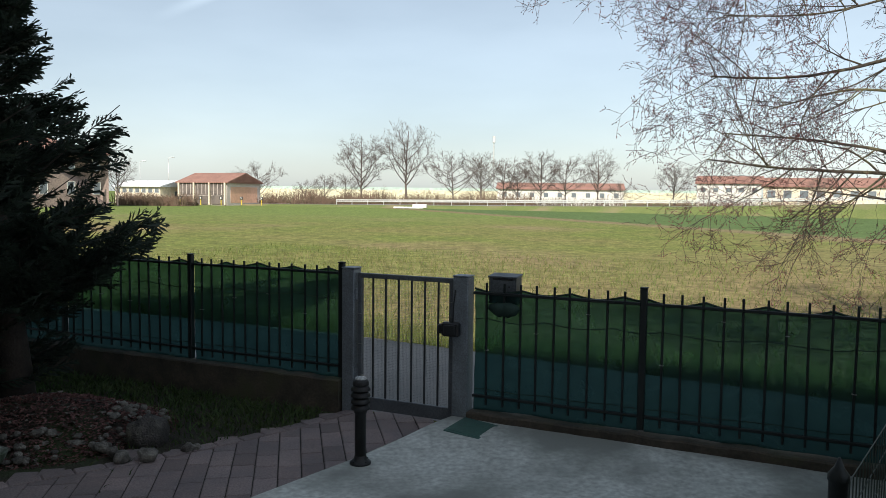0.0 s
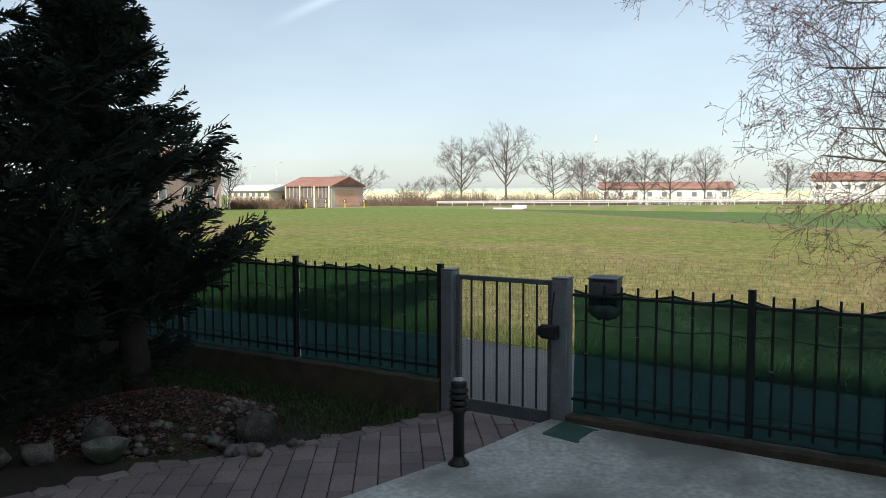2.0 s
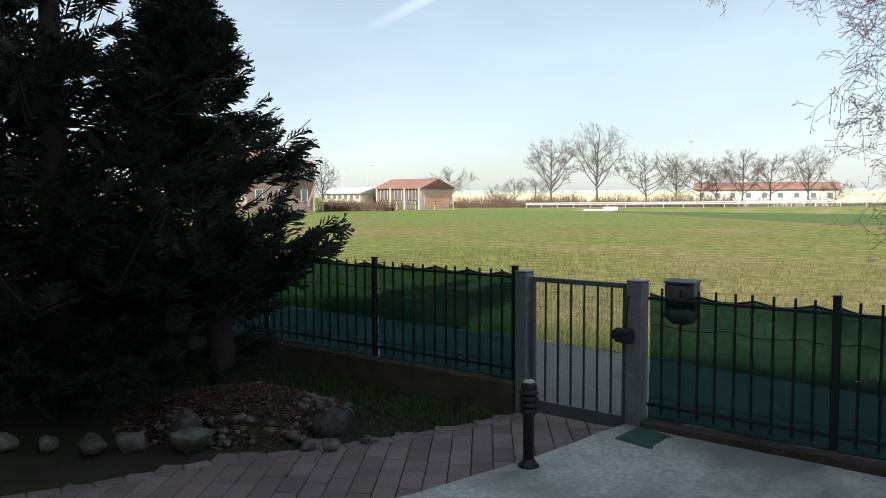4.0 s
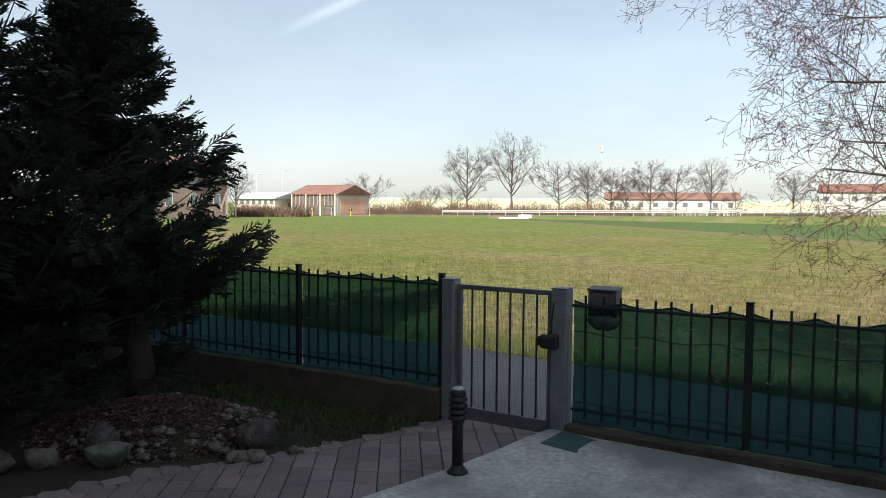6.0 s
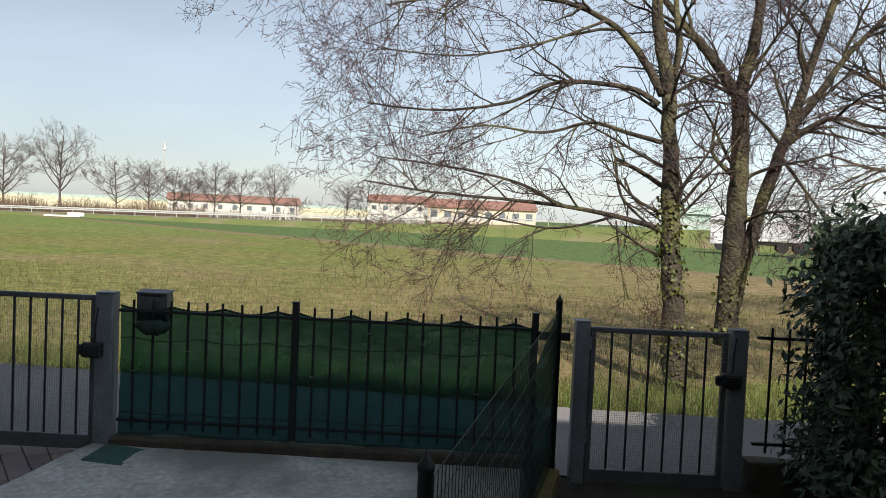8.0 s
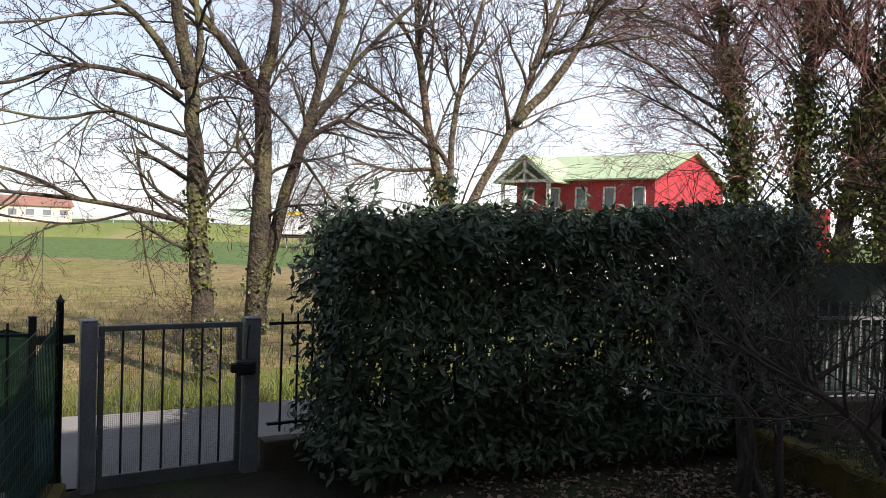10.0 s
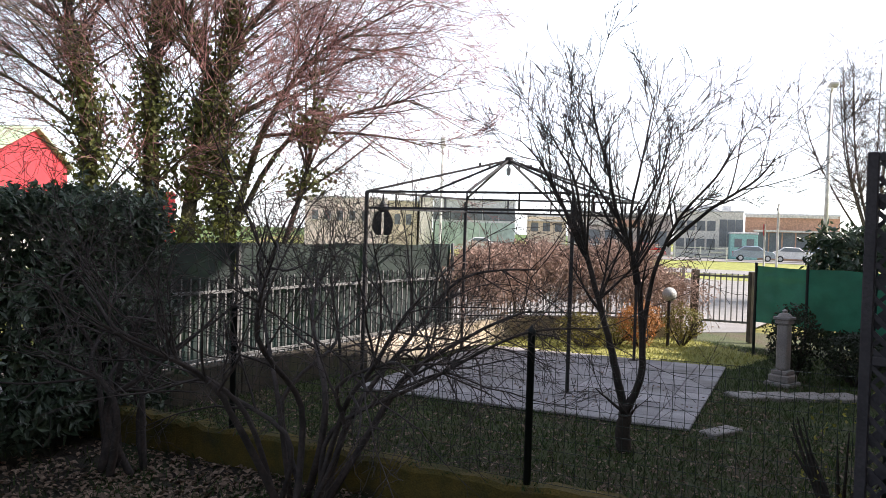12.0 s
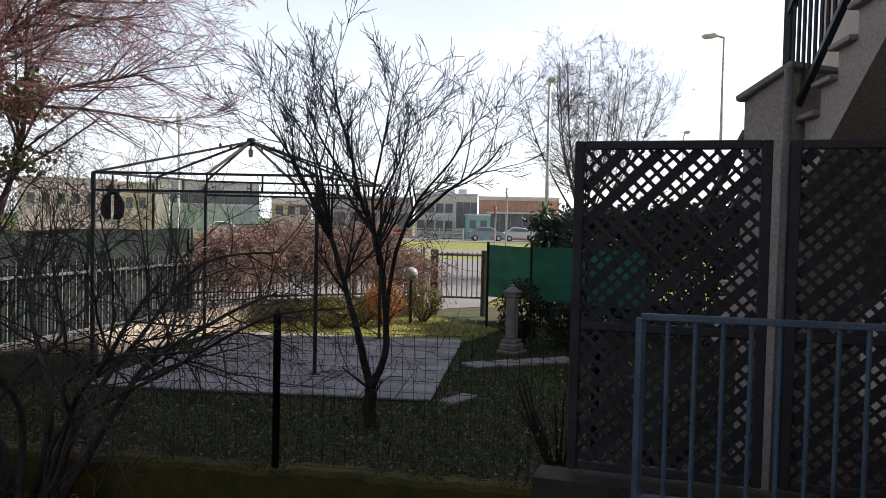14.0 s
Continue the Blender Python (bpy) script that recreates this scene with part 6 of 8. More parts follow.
# globe garden lamp among the shrubs
g = thing("globe_lamp", "white glass globe garden lamp on a short post", "garden lamp")
b = Build()
b.tube([(13.05, -6.85, -0.04), (13.05, -6.85, 0.78)], 0.03, 10)
part("post", b, M["gz_metal"], g)
b = Build()
b.lathe(pose(13.05, -6.85, 0.90), [(0.03, -0.12)] + [(0.13 * math.cos(a), 0.13 * math.sin(a)) for a in [radians(-65 + 13 * i) for i in range(12)]] + [(0.01, 0.13)], 20)
part("globe", b, M["lens"], g, "frosted white glass globe", True)


# ---- the distance ----
def far_mats():
    M["far_cream"] = mat("far_cream_wall", (0.72, 0.61, 0.46), (0.65, 0.55, 0.42), scale=0.4, fine=6, rough=0.9, bump=0)
    M["far_white"] = mat("far_white_wall", (0.72, 0.69, 0.62), (0.63, 0.60, 0.54), scale=0.4, fine=6, rough=0.9, bump=0)
    M["far_grey"] = mat("far_grey_wall", (0.66, 0.67, 0.68), (0.58, 0.59, 0.60), scale=0.4, fine=6, rough=0.9, bump=0)
    M["far_pink"] = mat("far_pink_wall", (0.84, 0.73, 0.66), (0.76, 0.65, 0.58), scale=0.4, fine=6, rough=0.9, bump=0)
    M["far_orange"] = mat("far_orange_wall", (0.62, 0.36, 0.25), (0.54, 0.31, 0.21), scale=0.4, fine=6, rough=0.9, bump=0)
    M["far_red"] = mat("red_wall", (0.46, 0.032, 0.042), (0.37, 0.028, 0.036), scale=0.6, fine=8, rough=0.7, bump=0.1)
    M["far_brown"] = mat("far_brown_wall", (0.52, 0.45, 0.40), (0.44, 0.38, 0.33), scale=0.4, fine=6, rough=0.9, bump=0)
    M["far_tiles"] = mat("far_roof_tiles", (0.31, 0.165, 0.125), (0.24, 0.125, 0.095), scale=0.8, fine=6, rough=0.9, bump=0.3)
    M["green_roof"] = mat("pale_green_roof", (0.42, 0.52, 0.34), (0.36, 0.46, 0.29), scale=0.7, fine=8, rough=0.7, bump=0.2)
    M["dark_glass"] = mat("dark_window", (0.19, 0.21, 0.225), (0.15, 0.165, 0.18), scale=1, fine=9, rough=0.15, bump=0)
    M["far_villa"] = mat("villa_wall", (0.34, 0.25, 0.21), (0.28, 0.205, 0.175), scale=0.5, fine=6, rough=0.9, bump=0)
    # colour of the shade inside the shed's bays
    M["far_shaded_bay"] = mat("far_shaded_recess", (0.17, 0.14, 0.12), (0.11, 0.09, 0.08), scale=1.0, fine=9, rough=0.9, bump=0)
    M["teal"] = mat("teal_panel", (0.30, 0.55, 0.50), (0.25, 0.48, 0.44), scale=0.6, fine=8, rough=0.6, bump=0)
    M["barrier"] = mat("pale_barrier", (0.66, 0.60, 0.42), (0.60, 0.55, 0.38), scale=0.15, fine=2, rough=0.9, bump=0)
    M["barrier_top"] = mat("green_barrier_top", (0.45, 0.56, 0.48), (0.40, 0.50, 0.44), scale=0.2, fine=2, rough=0.6, bump=0)
    M["guard"] = mat("guard_rail_steel", (0.62, 0.62, 0.60), (0.52, 0.52, 0.50), scale=1, fine=8, rough=0.45, metal=0.3, bump=0)
    M["yellow"] = mat("yellow_paint", (0.62, 0.45, 0.03), (0.52, 0.38, 0.03), scale=3, fine=20, rough=0.6, bump=0)
    M["car_white"] = mat("white_car_paint", (0.70, 0.70, 0.70), (0.64, 0.64, 0.65), scale=2, fine=20, rough=0.25, bump=0)
    M["car_blue"] = mat("pale_blue_car_paint", (0.32, 0.38, 0.44), (0.28, 0.34, 0.40), scale=2, fine=20, rough=0.25, metal=0.3, bump=0)
    M["car_red"] = mat("red_car_paint", (0.5, 0.03, 0.03), (0.42, 0.03, 0.03), scale=2, fine=20, rough=0.25, bump=0)
    M["tyre"] = mat("tyre_rubber", (0.02, 0.02, 0.02), (0.03, 0.03, 0.03), scale=8, fine=50, rough=0.9, bump=0)
    M["scrub"] = mat("winter_scrub", (0.16, 0.10, 0.07), (0.11, 0.08, 0.05), scale=0.5, fine=5, rough=1.0, bump=0, vary=0.3)


far_mats()


def building(name, label, x, y, turn, length, depth, eave, ridge, wall, roof, windows=(), z0=-0.2, hip=0.0, over=0.35, category="building"):
    """A house or hall: walls, a ridged roof along its length, and window openings with panes set in frames.
    windows: (face, count, sill height, width, height); face f front, b back, r right end, l left end."""
    g = thing(name, label, category, pose(x, y, 0, 0, 0, turn))
    a, d = length / 2, depth / 2
    b = Build()
    b.add([(-a, -d, z0), (a, -d, z0), (a, d, z0), (-a, d, z0), (-a, -d, eave), (a, -d, eave), (a, d, eave), (-a, d, eave), (-a + hip, 0, ridge - 0.1), (a - hip, 0, ridge - 0.1)],
          [(0, 1, 5, 4), (2, 3, 7, 6), (1, 2, 6, 9, 5), (3, 0, 4, 8, 7), (4, 5, 9, 8), (6, 7, 8, 9), (3, 2, 1, 0)])
    part("wall", b, wall, g)
    b = Build()
    t = 0.14
    A, D = a + over, d + over
    drop = (ridge - eave) / d * over
    e = eave - drop
    h = max(0.0, hip)
    up = [(-A, -D, e + t), (A, -D, e + t), (A, D, e + t), (-A, D, e + t), (-A + h, 0, ridge + t), (A - h, 0, ridge + t)]
    dn = [(x_, y_, z_ - t) for x_, y_, z_ in up]
    b.add(up + dn, [(0, 1, 5, 4), (2, 3, 4, 5), (1, 2, 5), (3, 0, 4), (6, 10, 11, 7), (8, 11, 10, 9), (7, 11, 8), (9, 10, 6), (0, 6, 7, 1), (1, 7, 8, 2), (2, 8, 9, 3), (3, 9, 6, 0)])
    part("roof", b, roof, g)
    for face, n, sill, w, h in windows:
        span = length if face in "fb" else depth
        for i in range(n):
            s = -span / 2 + span * (i + 0.5) / n
            if face in "fb":
                sg = -1 if face == "f" else 1
                m = pose(s, sg * d, sill + h / 2, 0, 0, 0 if face == "f" else 180)
            else:
                sg = 1 if face == "r" else -1
                m = pose(sg * a, s, sill + h / 2, 0, 0, 90 if face == "r" else -90)
            f = Build()
            for q in (-1, 1):
                f.box(m @ pose(q * (w / 2 + 0.03), 0.0, 0), 0.07, 0.10, h + 0.12)
                f.box(m @ pose(0, 0.0, q * (h / 2 + 0.03)), w - 0.02, 0.094, 0.06)
            win = part("window", f, M["far_white"], g)
            p = Build()
            p.box(m @ pose(0, 0.0, 0), w, 0.03, h)
            part("pane", p, M["dark_glass"], win)
    return g


shed = building("farm_shed", "low tiled farm building with timber gallery and orange end wall", -33.6, 117.0, -22, 8.6, 8.0, 3.2, 4.5, M["far_brown"], M["far_tiles"])
for i in range(4):
    b = Build()
    b.box(pose(-4.1 + 8.2 * i / 3, -4.25, 1.55), 0.24, 0.24, 3.2, 0.02)
    part("pillar", b, M["far_cream"], shed)
# flat dark panels on the front paint the shade of the recessed bays
for i in range(3):
    x = -4.1 + 8.2 * (i + 0.5) / 3
    b = Build()
    b.box(pose(x, -4.06, 2.25), 2.3, 0.10, 1.75)
    bay = part("gallery_bay", b, M["far_shaded_bay"], shed, "dark panel painted as the shaded gallery bay")
    for k in (-0.7, 0.0, 0.7):
        b = Build()
        b.box(pose(x + k, -4.14, 2.25), 0.10, 0.06, 1.7)
        part("stud", b, M["far_brown"], bay)
    b = Build()
    b.box(pose(x, -4.07, 0.62), 2.3, 0.12, 1.2)
    part("ground_bay", b, M["far_shaded_bay"], shed, "dark panel painted as the shaded open bay under the gallery")
b = Build()
b.box(pose(4.31, 0.0, 1.4), 0.05, 6.4, 2.3, 0.01)
part("end_cladding", b, M["far_orange"], shed, "weathered orange end wall")
building("house", "long pale house with small windows", -44.0, 118.5, -22, 8.5, 7.0, 2.5, 3.3, M["far_cream"], M["far_grey"], [("f", 7, 1.6, 0.75, 0.6), ("f", 4, 0.4, 0.5, 0.7), ("r", 1, 0.6, 1.0, 1.2)])
building("house", "two-storey villa with a hipped tile roof", -49.2, 93.5, -24, 12.5, 11.0, 6.3, 8.0, M["far_villa"], M["far_tiles"], [("f", 4, 4.2, 1.0, 1.3), ("f", 4, 1.4, 1.0, 1.4), ("r", 3, 4.2, 1.0, 1.3), ("r", 3, 1.4, 1.0, 1.4)], hip=5.2, over=0.6, category="house")
building("low_house", "long low white building with red tiled roof", 23.6, 161, -8, 25, 8, 3.1, 4.3, M["far_white"], M["far_tiles"], [("f", 9, 1.5, 0.9, 0.9)])
building("barn", "white-walled barn with red tile roof", 53.0, 146, -22, 11, 9, 4.4, 5.7, M["far_white"], M["far_tiles"], [("f", 5, 2.8, 0.9, 0.8)])
building("barn", "long ochre farm building with red tile roof", 68.0, 139.5, -22, 21, 9, 3.9, 5.4, M["far_cream"], M["far_tiles"], [("f", 8, 1.9, 1.3, 1.3)])
building("glasshouse", "distant pale arched greenhouse", 84.0, 96.0, -40, 4, 6, 4.2, 5.4, M["barrier_top"], M["barrier_top"])
building("low_house", "distant small white hut", 88.5, 96.0, -45, 5, 4, 3.5, 4.2, M["far_white"], M["far_grey"])

# pale barrier far beyond the trees
b = Build()
for i in range(44):
    x = -75 + i * 3.5
    b.box(pose(x, 206 - 0.02 * (x / 10) ** 2, 1.35), 3.46, 0.3, 2.9, 0.02)
solid("backdrop_barrier", b, M["barrier"], "long pale yellow barrier wall across the distance", "barrier", "structure")
b = Build()
for i in range(44):
    x = -75 + i * 3.5
    b.box(pose(x, 206 - 0.02 * (x / 10) ** 2, 3.15), 3.46, 0.12, 0.66)
solid("backdrop_barrier_top", b, M["barrier_top"], "pale green upper strip of the barrier wall", "barrier", "structure")

# raised road with guard rail
RD = [Vector(p) for p in ((-60, 117, -0.05), (-16, 115, 0.15), (8, 103, 0.4), (29, 92, 0.75), (44, 84, 1.3), (60, 68, 1.75), (66, 57, 2.0), (70, 40, 2.1))]
RN = [Vector((0.1, 1, 0)), Vector((0.25, 1, 0)), Vector((0.42, 0.9, 0)), Vector((0.48, 0.88, 0)), Vector((0.6, 0.8, 0)), Vector((0.75, 0.66, 0)), Vector((0.9, 0.4, 0)), Vector((1, 0.1, 0))]
b = Build()
rows_ = []
for p, n in zip(RD, RN):
    n = n.normalized()
    rows_.append([p - n * (1.2 + 2.0 * max(0, p.z)) + Vector((0, 0, -p.z - 0.15)), p - n * 0.6, p + n * 7.5, p + n * 12 + Vector((0, 0, -p.z - 0.15))])
b.add([q for r_ in rows_ for q in r_], [(i * 4 + j, (i + 1) * 4 + j, (i + 1) * 4 + j + 1, i * 4 + j + 1) for i in range(len(RD) - 1) for j in range(3)])
b.f = [tuple(reversed(f)) for f in b.f]
solid("ground_embankment", b, M["bank"], "grassy embankment of the raised road", "embankment", "structure")
b = Build()
b.add([q for p, n in zip(RD, RN) for q in (p + Vector((0, 0, 0.02)) + n.normalized() * 0.6, p + n.normalized() * 7.0 + Vector((0, 0, 0.02)))], [(i * 2 + 1, i * 2, i * 2 + 2, i * 2 + 3) for i in range(len(RD) - 1)])
solid("road_raised", b, M["asphalt"], "raised asphalt road across the fields", "road", "structure")
gr = thing("guard_rail", "white steel guard rail along the raised road", "guard rail")
for i in range(1, len(RD) - 1):
    p, q = RD[i], RD[i + 1]
    for h in (0.52, 0.72):
        b = Build()
        b.bar(p + Vector((0, 0, h)), q + Vector((0, 0, h)), 0.06, 0.15)
        part("rail", b, M["guard"], gr)
b = Build()
b.box(pose(0, 0, 0.35), 0.08, 0.10, 0.85, 0.01)
me = b.mesh("post", M["guard"])
for i in range(1, len(RD) - 1):
    p, q = RD[i], RD[i + 1]
    k = int((q - p).length / 2.6)
    for j in range(k):
        part("post", me, None, gr).matrix_basis = Matrix.Translation(p.lerp(q, j / k) + Vector((0.06, 0.06, 0)))
b = Build()
b.box(pose(-4.9, 105.2, 0.02, 0, 0, -6), 4.0, 0.9, 0.22, 0.03)
b.box(pose(-3.4, 105.1, 0.25, 0, 0, -6), 1.9, 0.8, 0.5, 0.05)
solid("concrete_block", b, M["far_white"], "white concrete culvert block in the field", "concrete block")

# chevron signs on the bend
for i in range(5):
    x, y = -35.4 + i * 2.6, 104.5 + 0.5 * i
    g = thing("chevron_sign", "small black and yellow bend marker on a post", "road sign", None, "bend markers")
    b = Build()
    b.box(pose(x, y, 0.55), 0.12, 0.08, 1.0, 0.01)
    part("post", b, M["yellow"], g)
    b = Build()
    b.box(pose(x, y - 0.06, 1.0), 0.42, 0.03, 0.42, 0.01)
    pl = part("plate", b, M["black"], g)
    b = Build()
    b.bar((x - 0.1, y - 0.085, 1.12), (x + 0.06, y - 0.085, 1.0), 0.09, 0.02, 0, (0, 1, 0))
    b.bar((x + 0.06, y - 0.085, 1.0), (x - 0.1, y - 0.085, 0.88), 0.09, 0.02, 0, (0, 1, 0))
    part("chevron", b, M["far_white"], pl)


def street_lamp(x, y, h, turn, arm=0.9, r=0.06, label="grey steel street lamp with a flat head"):
    g = thing("street_lamp", label, "street lamp", pose(x, y, 0, 0, 0, turn), "street lamps")
    b = Build()
    b.tube([(0, 0, -0.2), (0, 0, h * 0.5), (0, 0, h - 0.1)], [r * 1.3, r, r * 0.7], 10)
    part("pole", b, M["guard"], g, "", True)
    b = Build()
    b.tube([(0, 0, h - 0.12), (arm * 0.4, 0, h), (arm * 0.6, 0, h)], r * 0.6, 8)
    part("arm", b, M["guard"], g)
    b = Build()
    b.box(pose(arm * 0.75, 0, h + 0.02), arm * 0.8, 0.26, 0.13, 0.04)
    hd = part("head", b, M["far_grey"], g)
    b = Build()
    b.box(pose(arm * 0.8, 0, h - 0.05), arm * 0.5, 0.18, 0.03, 0.01)
    part("lens", b, M["lens"], hd)


street_lamp(-51.0, 131, 6.8, 0)
street_lamp(-46.6, 132, 7.5, 0)
street_lamp(20.0, -15.2, 6.35, 150, 0.6)
street_lamp(19.64, -22.62, 8.8, 20, 0.7)
street_lamp(31.0, -32.7, 7.0, 150, 0.7)
b = Build()
b.tube([(15.6, 252, -0.2), (15.6, 252, 20.3)], [0.3, 0.18], 6)
b.box(pose(15.6, 252, 19.5), 0.9, 0.9, 2.2, 0.1)
solid("radio_mast", b, M["guard"], "thin grey radio mast on the horizon", "mast")
b = Build()
b.tube([(78.6, -15, 0), (78.6, -15, 11.8)], [0.18, 0.1], 6)
b.box(pose(78.6, -15, 11.0), 0.5, 0.5, 1.2, 0.1)
solid("radio_mast", b, M["guard"], "thin grey mast behind the grey hall", "mast")


# ---- far trees ----
def far_tree(seed, height, width, forks, label, density=0.5, lean=0.0):
    """A bare field tree: a trunk that runs up through an oval crown of rising limbs and fine twigs."""
    t = Tree(seed, spread=0.95, droop=-0.06, reach=height * 0.125, depth=3, sides=6, bud=0, density=density * 0.54, thin=0.021, curl=0.10)
    r = t.r
    base = height * r.uniform(0.18, 0.24)
    t.limb(height * 0.021, height * 0.004, (0, 0, -0.2), (0.05, 0, base * 0.6), (0.0, 0.05, base), (lean * 0.4, 0.1, height * 0.6), (lean, 0.0, height * 0.93))
    for i in range(forks):
        f = i / (forks - 1)
        a = 2.4 * i + r.uniform(-0.4, 0.4)
        z0 = base + (height * 0.72 - base) * f ** 1.2
        k = width / 2 * math.sin(math.pi * (0.22 + 0.62 * f)) ** 0.9 * r.uniform(0.8, 1.05)
        up = (height * 0.98 - z0) * r.uniform(0.55, 0.8) * (0.62 + 0.4 * f)
        o = Vector((math.cos(a) * k, math.sin(a) * k, 0))
        s = Vector((lean * 0.5 * f, 0, z0))
        t.limb(height * 0.0085 * (1.1 - 0.5 * f), 0.022, s, s + o * 0.42 + Vector((0, 0, up * 0.30)), s + o * 0.80 + Vector((0, 0, up * 0.68)), s + o + Vector((0, 0, up)))
    return t.done("bare_tree", label, M["far_bark"], M["far_bark"], None, "tree", "field trees")


T1 = far_tree(61, 11.4, 8.6, 15, "bare broad-crowned tree beside the far road", 0.62)
T2 = far_tree(62, 14.0, 8.6, 15, "tall bare pale tree beside the far road", 0.50, 0.5)
T3 = far_tree(63, 8.6, 9.2, 13, "low spreading bare tree beside the far road", 0.75, -0.4)
T1.matrix_world = pose(-14.4, 134.4, 0.0)
T2.matrix_world = pose(-7.0, 140, 0.0, 0, 0, 40)
T3.matrix_world = pose(1.3, 130, 0.0)


def put_tree(src, x, y, s, turn):
    copy_thing(src, pose(x, y, 0, 0, 0, turn) @ Matrix.Diagonal((s, s, s, 1)))


put_tree(T1, 6.4, 139, 0.80, 70)
put_tree(T3, 10.5, 141, 0.95, 160)
put_tree(T1, 16.4, 134, 0.80, 200)
put_tree(T3, 21.0, 136.5, 0.97, 120)
put_tree(T2, 26.8, 137.5, 0.68, 250)
put_tree(T3, 31.5, 140, 0.5, 20)
put_tree(T1, 42.0, 144, 0.70, 310)
put_tree(T3, -30.0, 126, 0.75, 40)
put_tree(T1, -34.0, 128, 0.45, 140)
put_tree(T2, -40.8, 97.5, 0.47, 200)
put_tree(T3, -23.5, 132, 0.45, 80)
put_tree(T1, -20.0, 130, 0.42, 20)
put_tree(T3, -17.5, 138, 0.6, 300)
put_tree(T2, 62.0, 130.0, 0.4, 10)
put_tree(T1, 13.0, 140, 0.62, 100)

# scrub along the far road
rng = random.Random(71)
b = Build()
for _ in range(5200):
    band = rng.random()
    if band < 0.40:
        x, y, h = rng.uniform(-22, 14), rng.uniform(121, 128), rng.uniform(0.3, 2.6) * (0.6 + 0.6 * abs(math.sin(rng.random() * 3)))
    elif band < 0.62:
        x = rng.uniform(-33, -12)
        y, h = rng.uniform(118, 126), rng.uniform(0.3, 2.2)
    elif band < 0.80:
        x = rng.uniform(-44, -34)
        y, h = rng.uniform(103, 108), rng.uniform(0.3, 1.9)
    else:
        x = rng.uniform(14, 66)
        y, h = 150 - 0.3 * x + rng.uniform(-3, 3), rng.uniform(0.3, 1.8)
    h *= 0.55 + 0.6 * (0.5 + noise.noise(Vector((x * 0.25, y * 0.1, 2))))
    p = Vector((x, y, -0.1))
    e = p + Vector((rng.gauss(0, 0.35), rng.gauss(0, 0.35), h + 0.3))
    w = 0.05
    b.add([p + Vector((-w, 0, 0)), p + Vector((w, 0, 0)), e], [(0, 1, 2)])
    for k in range(4):
        f = rng.uniform(0.3, 0.95)
        c = p.lerp(e, f)
        t = c + Vector((rng.gauss(0, 0.4), rng.gauss(0, 0.2), rng.uniform(0.1, 0.5)))
        b.add([c + Vector((-0.03, 0, 0)), c + Vector((0.03, 0, 0)), t], [(0, 1, 2)])
solid("scrub", b, M["scrub"], "brown leafless scrub along the far road", "scrub", "stuff")

# ---- red barn and other buildings to the east ----
barn = thing("red_barn", "bright red wooden hall with a pale green roof and gabled porch", "barn", pose(41.0, 18.5, 0, 0, 0, -95))
a, d0, d1, ev, rd = 4.4, 0.0, 10.0, 5.05, 6.75
b = Build()
b.add([(-a, 0, -0.2), (a, 0, -0.2), (a, d1, -0.2), (-a, d1, -0.2), (-a, 0, ev), (a, 0, ev), (a, d1, ev), (-a, d1, ev), (-a, d1 / 2, rd), (a, d1 / 2, rd)],
      [(0, 1, 5, 4), (2, 3, 7, 6), (1, 2, 6, 9, 5), (3, 0, 4, 8, 7), (4, 5, 9, 8), (6, 7, 8, 9)])
part("wall", b, M["far_red"], barn)
k = 0.3
w = (2 * a + 2 * k) / 30
for sg in (0, 1):
    for i in range(30):
        x = -a - k + w * (i + 0.5)
        b = Build()
        lo_y, hi_y = (-0.5, d1 / 2) if sg == 0 else (d1 + 0.5, d1 / 2)
        b.bar((x, lo_y, ev - 0.10), (x, hi_y, rd + 0.10), w * 0.96, 0.08 + 0.02 * (i % 2))
        part("roof_sheet", b, M["green_roof"], barn)
for i in range(5):
    x = -a + 2 * a * (i + 0.5) / 5
    b = Build()
    for q in (-1, 1):
        b.box(pose(x + q * 0.33, -0.02, 3.95), 0.10, 0.08, 1.2)
        b.box(pose(x, -0.02, 3.95 + q * 0.58), 0.56, 0.08, 0.09)
    win = part("window", b, M["far_white"], barn)
    b = Build()
    b.box(pose(x, 0.0, 3.95), 0.56, 0.04, 1.08)
    part("pane", b, M["dark_glass"], win)
b = Build()
for sg in (-1, 1):
    b.bar((-a + 1.6 + sg * 1.9, -1.6, 4.75), (-a + 1.6, -1.6, 6.15), 0.22, 0.16)
    b.box(pose(-a + 1.6 + sg * 1.55, -1.5, 2.3), 0.2, 0.2, 4.9, 0.02)
    b.bar((-a + 1.6 + sg * 0.9, -1.6, 4.9), (-a + 1.6, -1.6, 5.5), 0.12, 0.12)
b.bar((-a + 0.0, -1.6, 4.85), (-a + 3.2, -1.6, 4.85), 0.18, 0.16)
b.bar((-a + 1.6, -1.6, 4.85), (-a + 1.6, -1.6, 6.0), 0.14, 0.14)
part("porch_frame", b, M["far_white"], barn, "white timber porch truss")
for sg in (-1, 1):
    for i in range(8):
        y = -1.8 + 3.6 * (i + 0.5) / 8
        b = Build()
        b.bar((-a + 1.6 + sg * 2.1, y, 4.75), (-a + 1.6, y, 6.35), 0.44, 0.08)
        part("porch_sheet", b, M["green_roof"], barn)
b = Build()
b.box(pose(24.9, 3.8, 1.4, 0, 0, -80), 0.85, 0.35, 2.9, 0.05)
solid("red_pillar", b, M["far_red"], "tall red box-shaped advertising pillar", "pillar")
# pale low wall and sheds below the barn
b = Build()
b.box(pose(34, 13.5, 1.3, 0, 0, -70), 12, 0.2, 3.1, 0.03)
